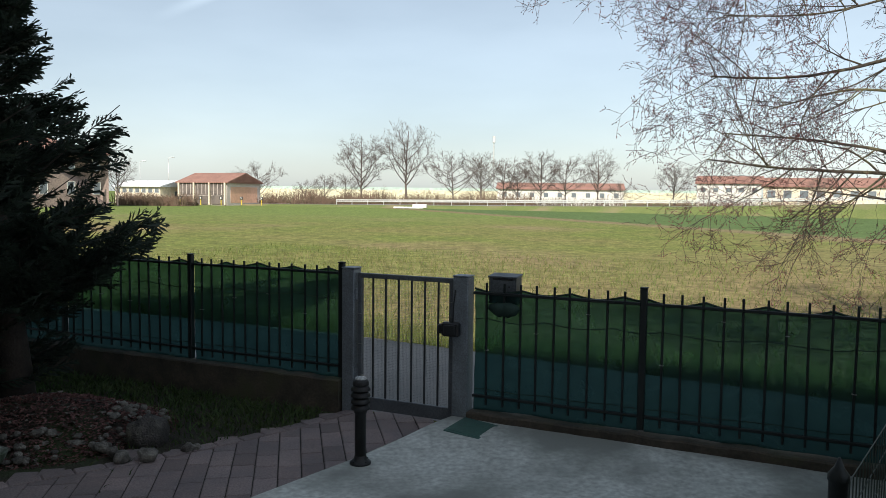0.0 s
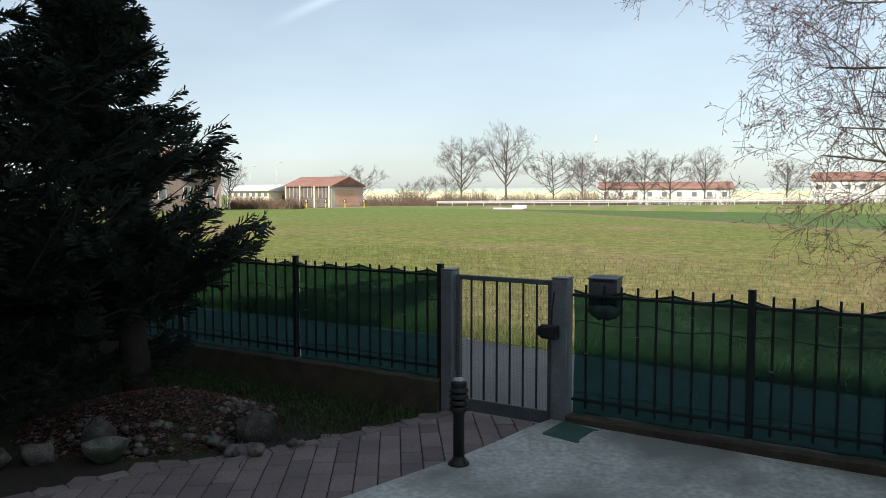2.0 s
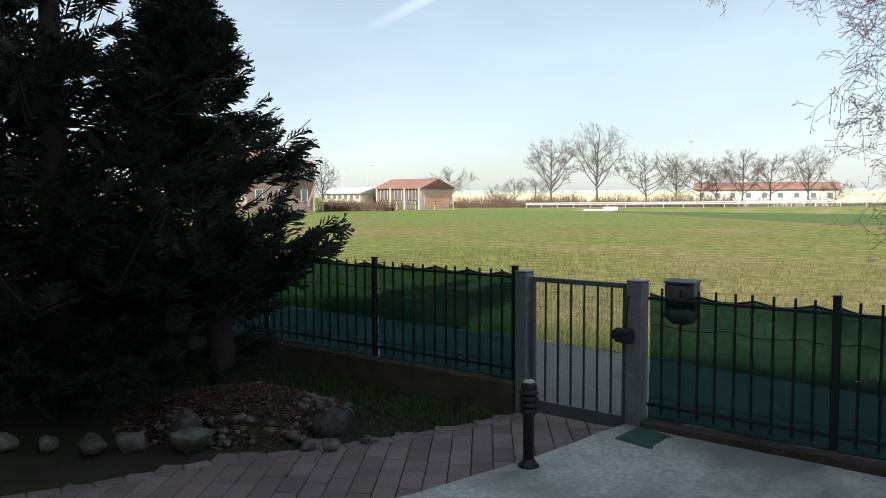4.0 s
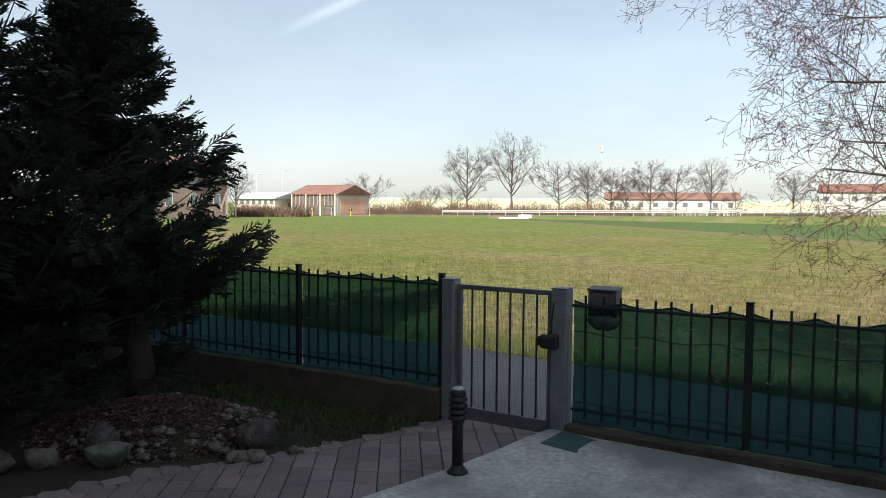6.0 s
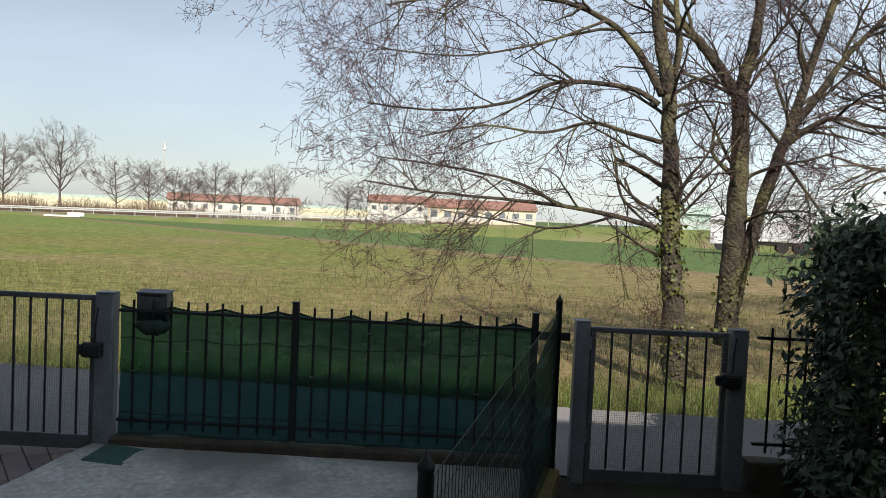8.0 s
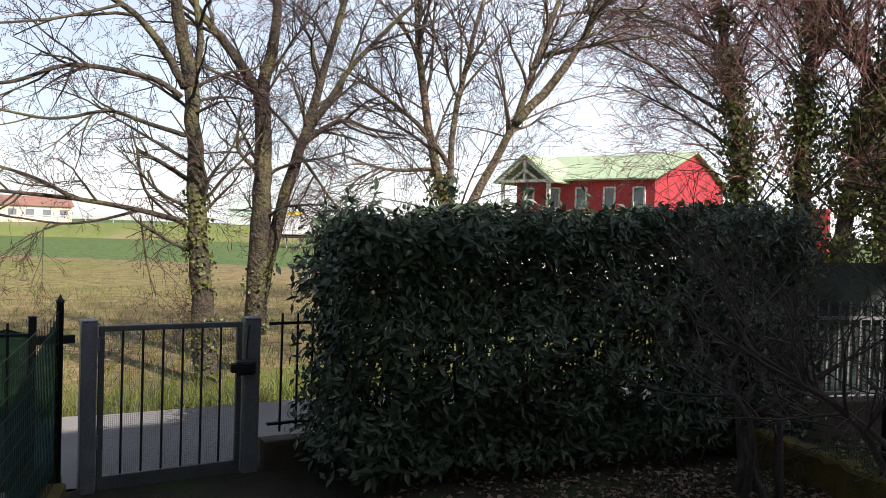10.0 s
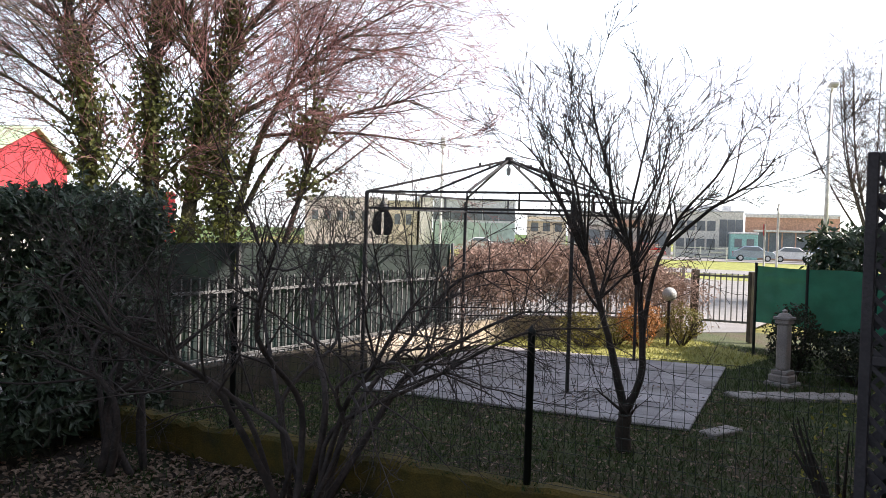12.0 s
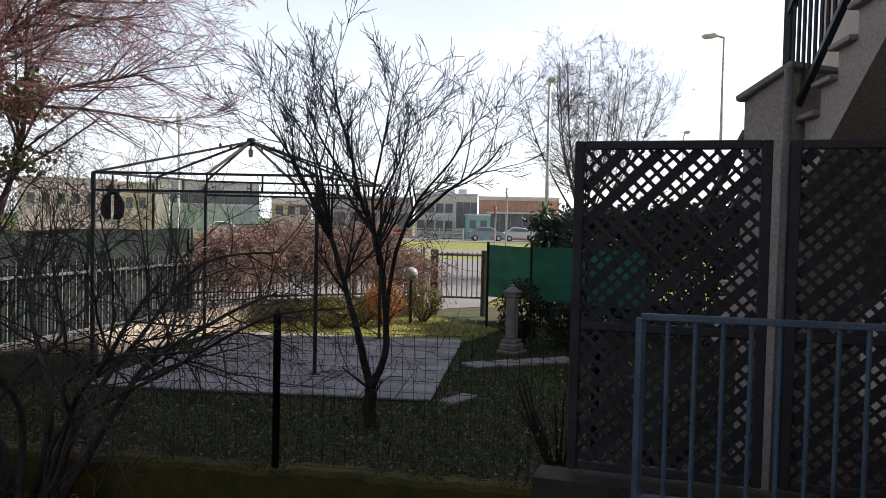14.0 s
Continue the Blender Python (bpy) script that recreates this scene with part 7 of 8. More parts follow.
solid("white_fence", b, M["far_white"], "white solid fence in front of the red hall", "fence")


def block(name, label, p0, p1, h, depth, wall, pieces=(), category="building"):
    """A flat-roofed building whose front runs from p0 to p1; pieces (name, from, to, sill, top, material, proud) sit on the front, from and to in shares of it."""
    p0, p1 = Vector((*p0, 0)), Vector((*p1, 0))
    x = (p1 - p0).normalized()
    y = Vector((0, 0, 1)).cross(x)
    m = Matrix((x, y, Vector((0, 0, 1)))).transposed().to_4x4()
    m.translation = p0
    g = thing(name, label, category, m)
    w = (p1 - p0).length
    b = Build()
    b.box(pose(w / 2, depth / 2, h / 2 - 0.1), w, depth, h + 0.2, 0.02)
    part("wall", b, wall, g)
    b = Build()
    b.box(pose(w / 2, depth / 2, h + 0.11), w + 0.16, depth + 0.16, 0.20, 0.03)
    part("roof_edge", b, M["far_grey"], g)
    for nm, a, c, z0, z1, mt, proud in pieces:
        b = Build()
        b.box(pose(w * (a + c) / 2, -proud / 2 + 0.02, (z0 + z1) / 2), w * (c - a), proud + 0.04, z1 - z0, 0.01)
        part(nm, b, M[mt], g)
    return g


def row(nm, n, a, c, fill, z0, z1, mt="dark_glass", proud=0.05):
    step = (c - a) / n
    return [(nm, a + step * (i + 0.5 - fill / 2), a + step * (i + 0.5 + fill / 2), z0, z1, mt, proud) for i in range(n)]


block("apartment_block", "pale pink low apartment building", (92.0, -1.5), (91.2, -11.0), 5.5, 10, M["far_pink"], row("window", 6, 0.05, 0.95, 0.5, 2.9, 4.0) + row("sill", 6, 0.05, 0.95, 0.6, 2.75, 2.88, "far_white", 0.15))
block("apartment_block", "tan flat-roofed building beside the pink one", (91.1, -11.2), (90.8, -14.5), 5.3, 9, M["far_cream"], row("window", 2, 0.1, 0.9, 0.5, 2.6, 3.8))
block("hall", "white annex of the grey hall", (90.6, -14.75), (90.5, -16.3), 5.8, 10, M["far_white"])
block("hall", "grey industrial hall with a dark window band", (90.57, -16.36), (88.38, -25.76), 5.6, 14, M["far_grey"], row("window", 5, 0.0, 1.0, 0.97, 3.35, 4.75) + row("panel", 7, 0.0, 1.0, 0.96, 0.3, 3.1, "barrier_top", 0.03))
block("hall", "low cream service building", (88.0, -27.1), (86.55, -31.4), 4.0, 8, M["far_cream"], row("window", 3, 0.05, 0.95, 0.6, 2.3, 3.3) + [("canopy", 0.0, 1.0, 3.45, 3.65, "far_white", 0.8)])
block("shop_hall", "long brown shop building with dark openings", (86.5, -31.6), (81.8, -42.2), 4.5, 12, M["far_brown"], row("opening", 6, 0.02, 0.98, 0.7, 0.4, 2.7) + [("fascia", 0.45, 0.75, 3.1, 3.9, "far_orange", 0.12), ("fascia", 0.1, 0.35, 3.2, 3.8, "far_white", 0.12)])
offices = block("shop_hall", "white office building with a glazed corner and roof plant", (81.7, -42.45), (78.1, -48.8), 5.0, 10, M["far_white"], row("window", 4, 0.02, 0.62, 0.8, 2.9, 4.0) + row("glazing", 3, 0.66, 1.0, 0.94, 1.2, 4.2) + row("window", 4, 0.02, 0.62, 0.8, 0.8, 2.0))
for x, w in ((1.2, 1.4), (3.6, 2.2), (5.6, 1.0)):
    b = Build()
    b.box(pose(x, 3.0, 5.5), w, 1.6, 0.7, 0.05)
    part("roof_plant", b, M["far_grey"], offices)
block("shop_hall", "brick-red shop hall with a white fascia and glazed front", (78.0, -48.95), (72.66, -56.6), 4.75, 12, M["far_orange"], [("fascia", 0.0, 1.0, 4.5, 4.8, "far_white", 0.25), ("canopy", 0.1, 1.0, 2.95, 3.15, "far_white", 0.9)] + row("glazing", 6, 0.12, 0.98, 0.9, 0.5, 2.9))
block("kiosk", "pale teal kiosk by the car park", (75.2, -45.6), (74.0, -48.0), 2.6, 2.5, M["teal"], row("window", 2, 0.05, 0.95, 0.6, 1.2, 2.1))
# car park and the side road beyond the verge
b = Build()
b.add([(76.5, -20.0, -0.08), (59.5, -53.5, -0.08), (95, -86, -0.08), (122, -32, -0.08)], [(0, 1, 2, 3)])
b.add([(47.8, -14.7, -0.085), (38.5, -32.0, -0.085), (43.5, -36.2, -0.085), (54.5, -16.7, -0.085)], [(0, 1, 2, 3)])
solid("road_parking", b, M["asphalt"], "pale asphalt car park and side road", "road", "structure")
g = thing("street_railing", "pale steel railing in front of the car park", "railing")
r0, r1 = Vector((72.7, -22.4, 0)), Vector((65.2, -39.2, 0))
for z in (0.35, 0.75, 1.15):
    b = Build()
    b.bar(r0 + Vector((0, 0, z)), r1 + Vector((0, 0, z)), 0.06)
    part("rail", b, M["guard"], g)
b = Build()
b.box(pose(0, 0, 0.55), 0.09, 0.09, 1.4, 0.01)
me = b.mesh("post", M["guard"])
for i in range(9):
    part("post", me, None, g).matrix_basis = Matrix.Translation(r0.lerp(r1, i / 8))


def car(x, y, turn, paint, label):
    """A small parked car: body, glass, wheels and lights."""
    g = thing("car", label, "car", pose(x, y, -0.1, 0, 0, turn), "parked cars")
    prof = [(-1.95, 0.35), (-1.98, 0.75), (-1.75, 0.98), (-1.05, 1.02), (-0.45, 1.48), (0.9, 1.52), (1.55, 1.10), (1.95, 0.95), (2.0, 0.4)]
    b = Build()
    k = len(prof)
    rings = []
    for yy, s in ((-0.82, 0.97), (-0.70, 1.0), (0.70, 1.0), (0.82, 0.97)):
        rings.append([(px * s, yy * (0.86 if pz > 1.2 else 1.0), 0.3 + (pz - 0.3) * s) for px, pz in prof])
    b.add([p for r_ in rings for p in r_], [(i * k + j, i * k + (j + 1) % k, (i + 1) * k + (j + 1) % k, (i + 1) * k + j) for i in range(3) for j in range(k)] + [tuple(range(k - 1, -1, -1)), tuple(range(3 * k, 4 * k))])
    part("body", b, paint, g)
    for sg in (-1, 1):
        b = Build()
        q = [(-0.85, 1.05), (-0.42, 1.40), (0.85, 1.43), (1.35, 1.08)]
        b.add([(px, sg * (0.835 - 0.10 * (pz - 1.0)), pz) for px, pz in q] + [(px, sg * (0.78 - 0.10 * (pz - 1.0)), pz) for px, pz in q], [(0, 1, 2, 3), (7, 6, 5, 4), (0, 4, 5, 1), (1, 5, 6, 2), (2, 6, 7, 3), (3, 7, 4, 0)])
        part("side_window", b, M["dark_glass"], g)
        for px in (-1.25, 1.25):
            b = Build()
            b.lathe(pose(px, sg * 0.74, 0.32, 90), [(0.20, -0.10), (0.31, -0.09), (0.32, 0.0), (0.31, 0.09), (0.20, 0.10)], 18)
            wh = part("wheel", b, M["tyre"], g)
            b = Build()
            b.lathe(pose(px, sg * 0.83, 0.32, 90), [(0.19, -0.012), (0.19, 0.012), (0.05, 0.02)], 14)
            part("rim", b, M["guard"], wh)
        b = Build()
        b.box(pose(1.93, sg * 0.6, 0.82), 0.10, 0.28, 0.2, 0.03)
        part("tail_light", b, M["car_red"], g)
        b = Build()
        b.box(pose(-1.88, sg * 0.6, 0.78), 0.16, 0.3, 0.16, 0.04)
        part("headlight", b, M["lens"], g)
    for px, pz, w in ((-0.78, 1.24, 0.62), (1.26, 1.32, 0.5)):
        b = Build()
        b.box(pose(px, 0, pz, 0, -37 if px < 0 else 33, 0), w, 1.25, 0.02, 0.004)
        part("windscreen", b, M["dark_glass"], g)


car(70.5, -45.3, 62, M["car_blue"], "pale blue-grey parked hatchback")
car(69.0, -48.7, 60, M["car_white"], "white parked hatchback by the verge")
car(68.0, -51.6, 58, M["car_blue"], "blue-grey parked car behind the hedge")
car(74.5, -35.6, 70, M["car_red"], "red parked car beyond the verge")
car(83.0, -20.6, 75, M["car_white"], "white parked car by the grey hall")

# lorry on the raised road
lz = 1.9
g = thing("lorry", "white box lorry on the far road", "lorry", pose(50.5, 48.6, lz - 1.75, 0, 0, -42))
for nm, m, sx, sy, sz, mt in (("body", pose(0, 0, 1.75), 6.2, 2.3, 1.7, "car_white"), ("chassis", pose(0, 0, 0.75), 6.4, 2.0, 0.25, "black"), ("cab", pose(-4.0, 0, 1.35), 1.5, 2.2, 1.6, "car_white")):
    b = Build()
    b.box(m, sx, sy, sz, 0.06)
    part(nm, b, M[mt], g)
for px in (-3.9, 0.9, 2.2):
    for sg in (-1, 1):
        b = Build()
        b.lathe(pose(px, sg * 0.95, 0.5, 90), [(0.3, -0.14), (0.48, -0.13), (0.48, 0.13), (0.3, 0.14)], 16)
        part("wheel", b, M["tyre"], g)
g = thing("direction_sign", "yellow direction sign on posts by the far road", "road sign")
b = Build()
b.box(pose(49.2, 49.5, 2.75, 0, 0, -45), 1.6, 0.05, 0.6, 0.01)
part("plate", b, M["yellow"], g)
for q in (-0.6, 0.6):
    b = Build()
    b.box(pose(49.2 + q * 0.7, 49.5 - q * 0.7, 1.4), 0.08, 0.08, 3.0)
    part("post", b, M["guard"], g)

# street-name sign on its post, and a no-entry sign
g = thing("street_sign", "grey street-name plate on a steel post", "street sign", pose(20.7, -14.15, 0, 0, 0, -36))
b = Build()
b.tube([(0, 0, -0.2), (0, 0, 3.02)], 0.035, 10)
part("post", b, M["guard"], g)
b = Build()
b.box(pose(-0.5, -0.02, 2.86), 0.92, 0.03, 0.22, 0.006)
pl = part("plate", b, M["far_grey"], g)
b = Build()
b.box(pose(-0.62, 0.0, 2.84), 0.20, 0.05, 0.06)
b.box(pose(-0.32, 0.0, 2.84), 0.36, 0.05, 0.06)
part("lettering", b, M["black"], pl, "dark bars of unreadable lettering")
g = thing("no_entry_sign", "round red and white no-entry road sign", "road sign", pose(24.0, -15.9, 0, 0, 0, -36))
b = Build()
b.tube([(0, 0, -0.2), (0, 0, 2.5)], 0.03, 8)
part("post", b, M["guard"], g)
b = Build()
b.lathe(pose(0, 0.04, 2.3, 90), [(0.2, -0.012), (0.2, 0.012)], 24)
pl = part("disc", b, M["far_red"], g)
b = Build()
b.box(pose(0, 0.04, 2.3), 0.28, 0.04, 0.07)
part("bar", b, M["far_white"], pl)

# bare young tree with a few hanging leaves behind the lattice
t = Tree(81, spread=0.95, droop=-0.05, reach=0.95, depth=3, sides=6, bud=0.016, bud_share=0.3, density=0.62, thin=0.006, curl=0.09)
for i in range(16):
    a = 2 * math.pi * i / 16 + t.r.uniform(-0.2, 0.2)
    k = t.r.uniform(0.5, 3.2)
    t.limb(0.045, 0.010, (21.7, -18.2, 1.7), (21.7 + 0.35 * k * math.cos(a), -18.2 + 0.4 * k * math.sin(a), 3.0), (21.7 + 0.75 * k * math.cos(a), -18.2 + 0.8 * k * math.sin(a), 4.7), (21.7 + k * math.cos(a), -18.2 + k * math.sin(a), 7.9 - 0.22 * k * k))
t.limb(0.11, 0.09, (21.7, -18.2, -0.2), (21.7, -18.2, 1.0), (21.7, -18.2, 1.9), branches=False)
g = t.done("tree", "slender bare tree with a few hanging leaves", M["shrub_bark"], M["shrub_bark"], M["dead_leaf"])
b = Build()
for i in range(120):
    path, radii = t.r.choice(t.paths[:9])
    p = path[t.r.randrange(len(path) // 3, len(path))]
    leaves_on(b, t.r, p + Vector((t.r.gauss(0, 0.35), t.r.gauss(0, 0.35), t.r.gauss(0, 0.3))), Vector((0, 0, 1)), 0.11, 0.6)
part("dry_foliage", b, M["dead_leaf"], g)


# ---- stones, mulch and pots of the bed ----
def stone_mesh(name, seed, material):
    bm = bmesh.new()
    bmesh.ops.create_icosphere(bm, subdivisions=2, radius=1.0)
    for v in bm.verts:
        k = 1 + 0.42 * noise.noise(v.co * 1.5 + Vector((seed * 7.1, 0, 0))) + 0.16 * noise.noise(v.co * 3.3 + Vector((0, seed * 3.3, 0)))
        v.co *= k
    me = bpy.data.meshes.new(name)
    bm.to_mesh(me)
    bm.free()
    me.materials.append(material)
    me.polygons.foreach_set("use_smooth", [True] * len(me.polygons))
    return me


STONES = [stone_mesh("edging_stone", i, M["stone"]) for i in range(5)]
rng = random.Random(91)


def put_stone(x, y, z, r, flat=0.75, label="pale rounded field stone edging the planted bed"):
    o = new("edging_stone", rng.choice(STONES))
    o.matrix_world = pose(x, y, z, rng.uniform(-15, 15), rng.uniform(-15, 15), rng.uniform(0, 360)) @ Matrix.Diagonal((r * rng.uniform(0.9, 1.25), r * rng.uniform(0.8, 1.05), r * flat, 1))
    tagged(o, label, "stone", "edging stones")


# the stony ring on the mound's flank
for i in range(78):
    a = radians(rng.uniform(-125, 35))
    q = rng.uniform(0.55, 0.93)
    put_stone(-3.35 + 1.12 * q * math.cos(a), 6.25 + 0.95 * q * math.sin(a), -0.03 + 0.26 * math.cos(q * math.pi / 2) ** 1.2, rng.uniform(0.016, 0.042))
for x, y, r in ((-2.34, 5.47, 0.062), (-2.18, 5.52, 0.066), (-2.58, 5.70, 0.05), (-2.66, 5.74, 0.04), (-2.80, 5.74, 0.05), (-2.95, 5.77, 0.055), (-3.08, 5.74, 0.04), (-1.96, 5.72, 0.045), (-1.91, 5.76, 0.03), (-2.47, 5.62, 0.045)):
    put_stone(x, y, r * 0.5, r, 0.8)
o = new("boulder", stone_mesh("boulder", 17, M["rough_stone"]))
o.matrix_world = pose(-2.33, 5.92, 0.06, 4, -6, 30) @ Matrix.Diagonal((0.15, 0.13, 0.17, 1))
tagged(o, "rough dark lichen-spotted boulder in the planted bed", "boulder")
for x, y, r in ((-3.68, 5.19, 0.10), (-3.9, 5.05, 0.10), (-4.25, 5.0, 0.08), (-4.6, 4.95, 0.09)):
    put_stone(x, y, 0.05, r, 0.75, "round grey stone along the planted bed")

g = thing("stone_basin", "small mossy weathered stone basin with a backing stone", "stone basin", pose(-3.22, 5.30, -0.03, 0, 0, 20))
b = Build()
b.lathe(I4, [(0.06, 0.0), (0.10, 0.03), (0.145, 0.09), (0.165, 0.14), (0.16, 0.15), (0.135, 0.145), (0.10, 0.10), (0.03, 0.08)], 22)
b.v = [Vector((v.x * (1 + 0.10 * noise.noise(v * 9)), v.y * 0.85 * (1 + 0.10 * noise.noise(v * 9)), v.z * (1 + 0.10 * noise.noise(v * 6)))) for v in b.v]
part("bowl", b, M["mossy_stone"], g, "", True)
o = part("back_stone", stone_mesh("back_stone", 9, M["rough_stone"]), None, g)
o.matrix_basis = pose(-0.08, 0.24, 0.11) @ Matrix.Diagonal((0.13, 0.08, 0.14, 1))

# bed heaped up under the conifers
b = Build()
k, r = 40, 14
for i in range(k):
    a = 2 * math.pi * i / k
    for j in range(r + 1):
        q = j / r
        wob = 1 + 0.12 * noise.noise(Vector((math.cos(a) * 2, math.sin(a) * 2, 5)))
        b.v.append((-3.35 + 1.12 * q * wob * math.cos(a), 6.25 + 0.95 * q * wob * math.sin(a), -0.06 + 0.26 * math.cos(q * math.pi / 2) ** 1.2 + 0.02 * noise.noise(Vector((q * 9 * math.cos(a), q * 9 * math.sin(a), 1)))))
b.n = len(b.v)
b.f = [(i * (r + 1) + j, i * (r + 1) + j + 1, ((i + 1) % k) * (r + 1) + j + 1, ((i + 1) % k) * (r + 1) + j) for i in range(k) for j in range(r)]
solid("ground_mound", b, M["soil"], "low heaped soil mound in the planted bed", "soil mound", "structure", True)


def scatter(name, label, category, material, n, place, size, seed, flat=True, aspect=0.6):
    """Many small flat pieces strewn over the ground."""
    rng = random.Random(seed)
    b = Build()
    for _ in range(n):
        p = place(rng)
        if p is None:
            continue
        x, y, z = p
        leaves_on(b, rng, (x, y, z + 0.012), Vector((0, 0, 2.2)), size * rng.uniform(0.5, 1.3), aspect, 0.6)
    return solid(name, b, material, label, category, "stuff")


def in_mound(rng):
    a, q = rng.uniform(0, 2 * math.pi), math.sqrt(rng.random())
    return (-3.35 + 1.1 * q * math.cos(a), 6.25 + 0.93 * q * math.sin(a), -0.045 + 0.26 * math.cos(q * math.pi / 2) ** 1.2)


scatter("bark_mulch", "reddish bark mulch and pebbles on the bed", "mulch", M["red_mulch"], 7500, in_mound, 0.036, 95)
scatter("pebbles", "pale pebbles strewn over the bed", "pebbles", M["stone"], 500, in_mound, 0.05, 96, True, 0.9)
LAWN = [(3.75, -3.55), (4.2, -6.0), (9.0, -10.5), (14.0, -7.6), (14.1, -4.5), (9.3, 0.7), (7.7, 1.4)]


def in_lawn(rng):
    for _ in range(30):
        x, y = rng.uniform(3.7, 14.2), rng.uniform(-10.5, 1.5)
        if inside(LAWN, x, y) and not inside(pv, x, y) and not inside(STRIP, x, y):
            return (x, y, -0.04)
    return None


def near_lawn(rng):
    for _ in range(30):
        x, y = rng.uniform(4.0, 9.5), rng.uniform(-5.5, 0.9)
        if inside(LAWN, x, y) and not inside(pv, x, y):
            return (x, y, -0.04)
    return None


def in_yard(rng):
    return (rng.gauss(5.0, 1.0), min(3.2, rng.gauss(0.7, 1.0)), -0.03)


scatter("fallen_leaves", "dry fallen leaves on the shaded lawn", "fallen leaves", M["dead_leaf"], 3600, near_lawn, 0.055, 97)
scatter("fallen_leaves", "dry fallen leaves under the bare shrub", "fallen leaves", M["dead_leaf"], 8500, in_yard, 0.06, 98)
scatter("fallen_leaves", "a few dry leaves on the gazebo paving", "fallen leaves", M["dead_leaf"], 160, lambda r_: (r_.uniform(8.0, 11.5), r_.uniform(-5.5, -1.8), -0.01), 0.05, 99)


def blades(name, label, material, n, place, h0, h1, w, seed, lean=0.5):
    """Grass: thin bent blades, past counting."""
    rng = random.Random(seed)
    b = Build()
    for _ in range(n):
        p = place(rng)
        if p is None:
            continue
        p = Vector(p)
        h = rng.uniform(h0, h1)
        a = rng.uniform(0, 2 * math.pi)
        s = Vector((math.cos(a), math.sin(a), 0)) * w
        d = Vector((rng.gauss(0, lean), rng.gauss(0, lean), 0)) * h
        m = p + d * 0.35 + Vector((0, 0, h * 0.6))
        e = p + d + Vector((0, 0, h))
        b.v += [p - s, p + s, m + s * 0.7, m - s * 0.7, e]
        k = b.n
        b.f += [(k, k + 1, k + 2, k + 3), (k + 3, k + 2, k + 4)]
        b.n += 5
    return solid(name, b, material, label, "grass", "stuff")


def clump(fn, rng, scale, cut):
    p = fn(rng)
    return p if p and noise.noise(Vector(p) * scale) > cut else None


def lane_edge(rng):
    s = rng.uniform(-11, 13)
    p = on_fence(s, lane_far(s) + 0.12 + abs(rng.gauss(0, 0.6)))
    return (p.x, p.y, -0.12)


def near_field(rng):
    s = rng.uniform(-16, 24)
    o = 3.0 + 16 * rng.random() ** 1.6
    p = on_fence(s, o)
    return (p.x, p.y, -0.12)


blades("grass_verge", "fresh green grass tufts along the lane edge", M["grass"], 20000, lane_edge, 0.08, 0.30, 0.004, 101)
blades("dry_grass", "dry straw-coloured grass along the lane edge", M["dry_grass"], 2600, lambda r_: clump(lane_edge, r_, 0.7, -0.1), 0.10, 0.32, 0.004, 102)
blades("field_grass", "short green grass of the near field", M["grass"], 42000, near_field, 0.05, 0.16, 0.007, 103, 0.8)
blades("field_dry_grass", "dry reddish stalks in the near field", M["dry_grass"], 13000, lambda r_: clump(near_field, r_, 0.25, -0.05), 0.06, 0.2, 0.006, 104, 0.6)
def in_strip(rng):
    for _ in range(20):
        x, y = rng.uniform(10.7, 14.2), rng.uniform(-8.0, -3.3)
        if inside(STRIP, x, y):
            return (x, y, -0.035)
    return None


blades("strip_grass", "short grass by the pale fence, coloured bright as if sunlit", M["sunlit_blade"], 5000, in_strip, 0.03, 0.08, 0.006, 109, 0.9)
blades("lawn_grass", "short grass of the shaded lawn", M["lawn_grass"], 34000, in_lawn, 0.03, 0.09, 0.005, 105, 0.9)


def in_bed(rng):
    s, o = rng.uniform(-5.5, -1.15), -abs(rng.gauss(0, 0.7)) - 0.12
    p = on_fence(s, o)
    if (p.x + 3.3) ** 2 + (p.y - 6.2) ** 2 < 0.8 or p.y < 6.9 + 0.95 * (p.x + 0.95) - 0.2 and p.x > -2.2:
        return None
    return (p.x, p.y, -0.03)


blades("bed_weeds", "low weeds and grass against the wall in the bed", M["lawn_grass"], 6500, in_bed, 0.02, 0.08, 0.006, 106, 0.8)
blades("weeds", "straggling weeds under the shrub and hedge", M["lawn_grass"], 2500, in_yard, 0.03, 0.10, 0.005, 107, 0.8)
blades("moss_fringe", "moss and grass fringe on the garden wall", M["lawn_grass"], 2600, lambda r_: tuple(MW0.lerp(MW1, r_.random()) + side * r_.gauss(0, 0.05) + Vector((0, 0, 0.235))), 0.01, 0.035, 0.005, 108, 1.0)

# ---- pavers, last ----
DU, DV = Vector((-0.19, 0.98, 0)).normalized(), Vector((0.98, 0.19, 0)).normalized()
PATHPOLY = [(-3.2, 3.0), (-1.34, 4.85), (-0.67, 5.5), (-0.12, 6.40), (-0.05, 6.50), (-0.90, 6.82), (-1.25, 6.42), (-1.64, 6.02), (-2.05, 5.67), (-2.42, 5.40), (-2.94, 5.02), (-3.47, 4.42), (-5.0, 3.2), (-4.6, 2.2)]

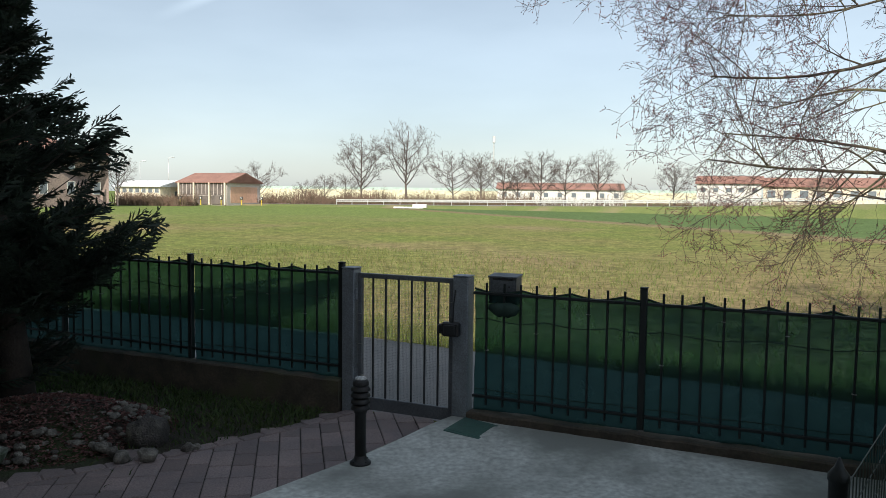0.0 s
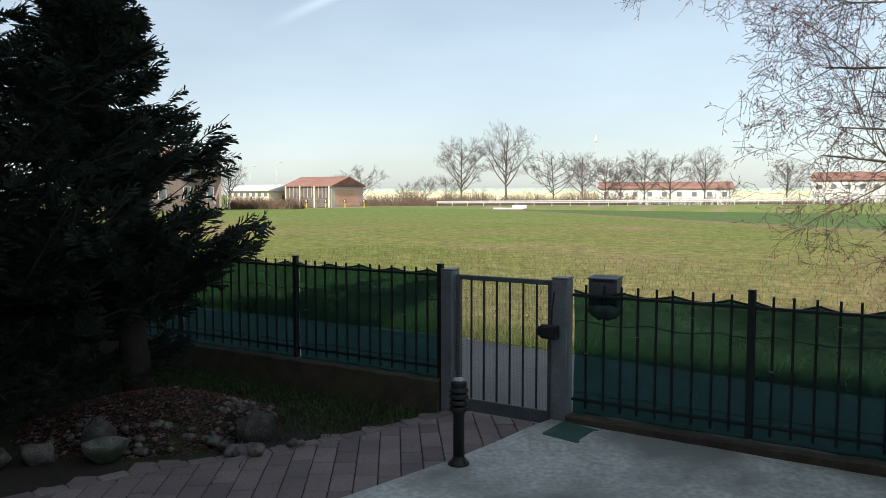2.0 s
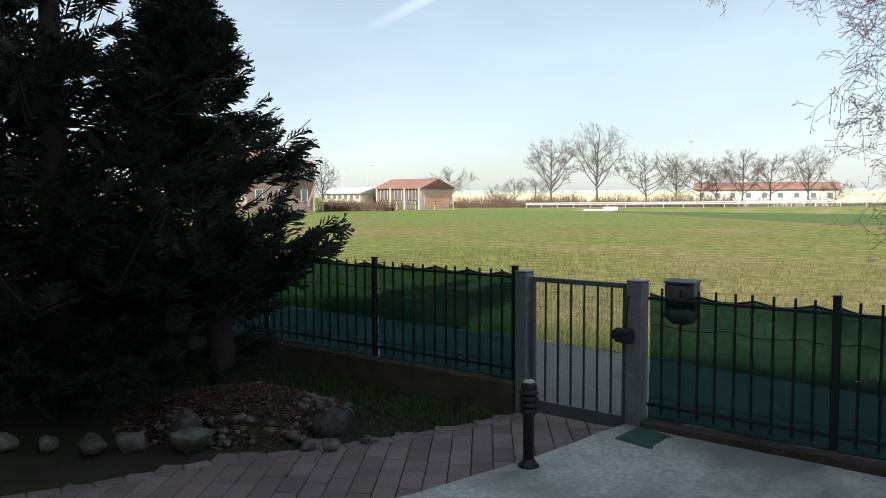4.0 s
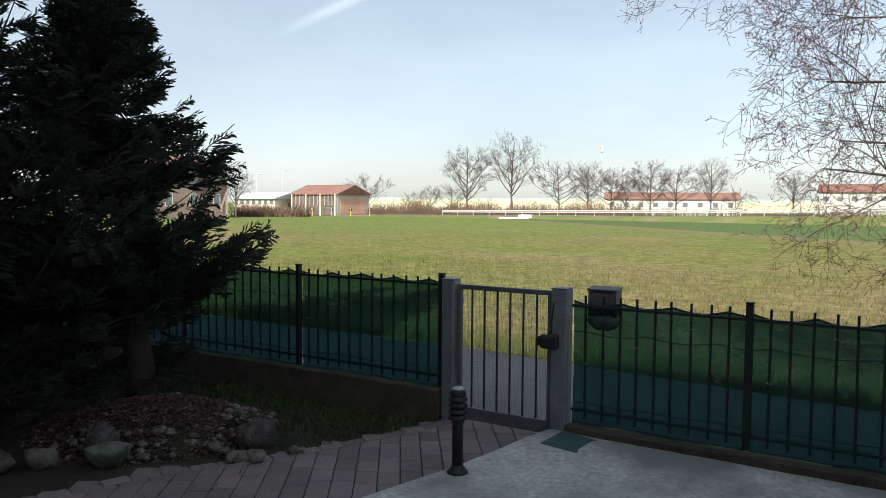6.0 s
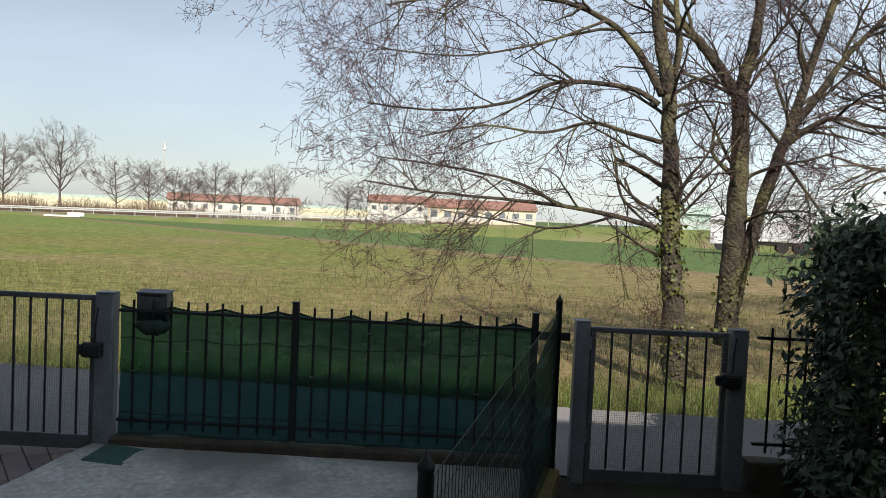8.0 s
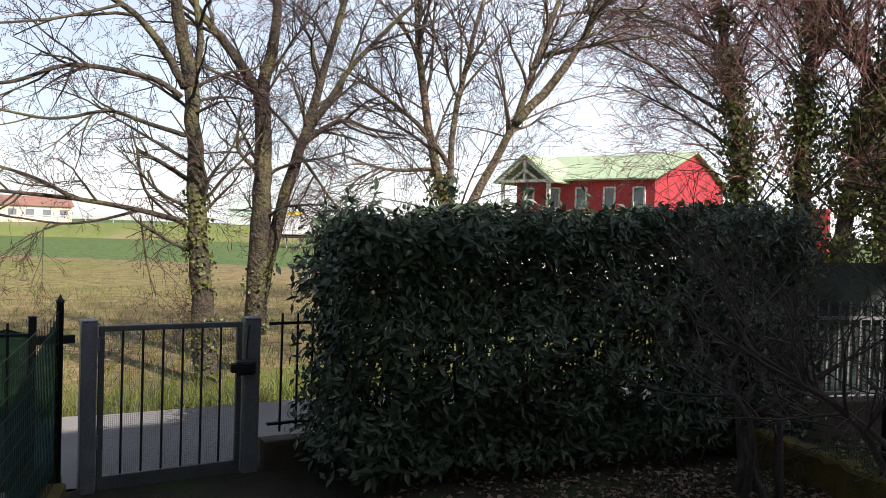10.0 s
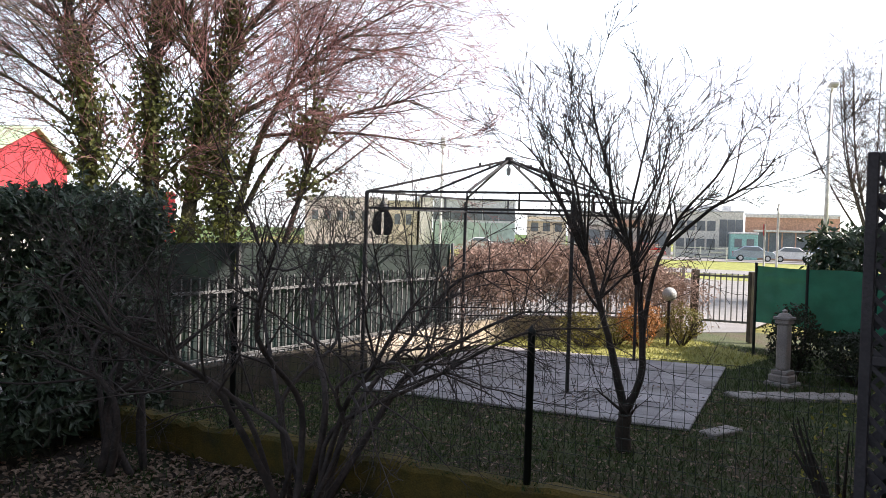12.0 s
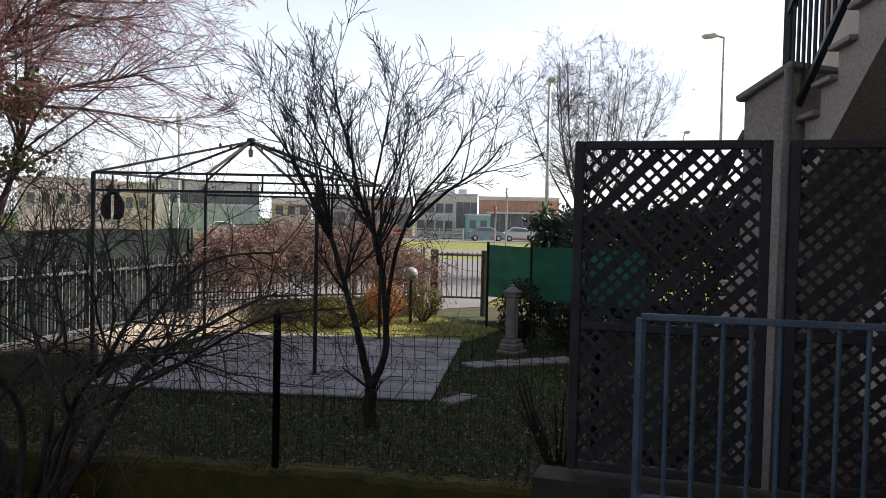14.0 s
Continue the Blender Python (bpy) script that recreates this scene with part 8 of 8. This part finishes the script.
LENGTHS = (0.236, 0.236, 0.316, 0.356)
PAVER = []
for h in LENGTHS:
    b = Build()
    b.box(pose(0, 0, -0.02), 0.151, h - 0.007, 0.04, 0.005)
    PAVER.append(b.mesh("paver", M["paver"]))
rng = random.Random(111)
turn = math.degrees(math.atan2(DV.y, DV.x))
for i in range(-22, 26):
    at_v = -3.0 + rng.uniform(0, 0.3)
    while at_v < 3.2:
        pick = rng.randrange(4)
        h = LENGTHS[pick]
        c = Vector((-1.6, 5.2, 0)) + DV * (i * 0.158) + DU * (at_v + h / 2)
        at_v += h
        ok = sum(inside(PATHPOLY, *(c + DV * a + DU * e).xy) for a in (-0.07, 0.07) for e in (-0.45 * h, 0.45 * h))
        if ok >= 2:
            o = part("paver", PAVER[pick], None, path_ground)
            o.matrix_basis = pose(c.x, c.y, -0.008 + rng.uniform(-0.003, 0.002), rng.uniform(-0.4, 0.4), rng.uniform(-0.4, 0.4), turn + rng.uniform(-0.3, 0.3))
SLAB = Build()
SLAB.box(pose(0, 0, -0.02), 0.384, 0.384, 0.05, 0.006)
SLAB = SLAB.mesh("slab", M["slab"])
for i in range(10):
    for j in range(11):
        c = PV0 + E1 * ((i + 0.5) * 0.392) + E2 * ((j + 0.5) * 0.392)
        part("slab", SLAB, None, paving).matrix_basis = pose(c.x, c.y, -0.005 + rng.uniform(-0.003, 0.003), rng.uniform(-0.3, 0.3), rng.uniform(-0.3, 0.3), math.degrees(math.atan2(E1.y, E1.x)))
# a border course along the planted bed
BORDER = [Vector((*p, 0)) for p in ((-0.92, 6.80), (-1.25, 6.42), (-1.64, 6.02), (-2.05, 5.67), (-2.42, 5.40), (-2.94, 5.02), (-3.47, 4.42), (-5.0, 3.2))]
EDGER = Build()
EDGER.box(pose(0, 0, -0.03), 0.19, 0.105, 0.075, 0.007)
EDGER = EDGER.mesh("edging_paver", M["paver"])
run = 0.0
for p, q in zip(BORDER, BORDER[1:]):
    d = (q - p).normalized()
    s0 = run
    while s0 < (q - p).length:
        c = p + d * s0
        part("edging_paver", EDGER, None, path_ground).matrix_basis = pose(c.x, c.y, -0.006 + rng.uniform(-0.003, 0.003), 0, 0, math.degrees(math.atan2(d.y, d.x)) + rng.uniform(-1, 1))
        s0 += 0.197
    run = s0 - (q - p).length
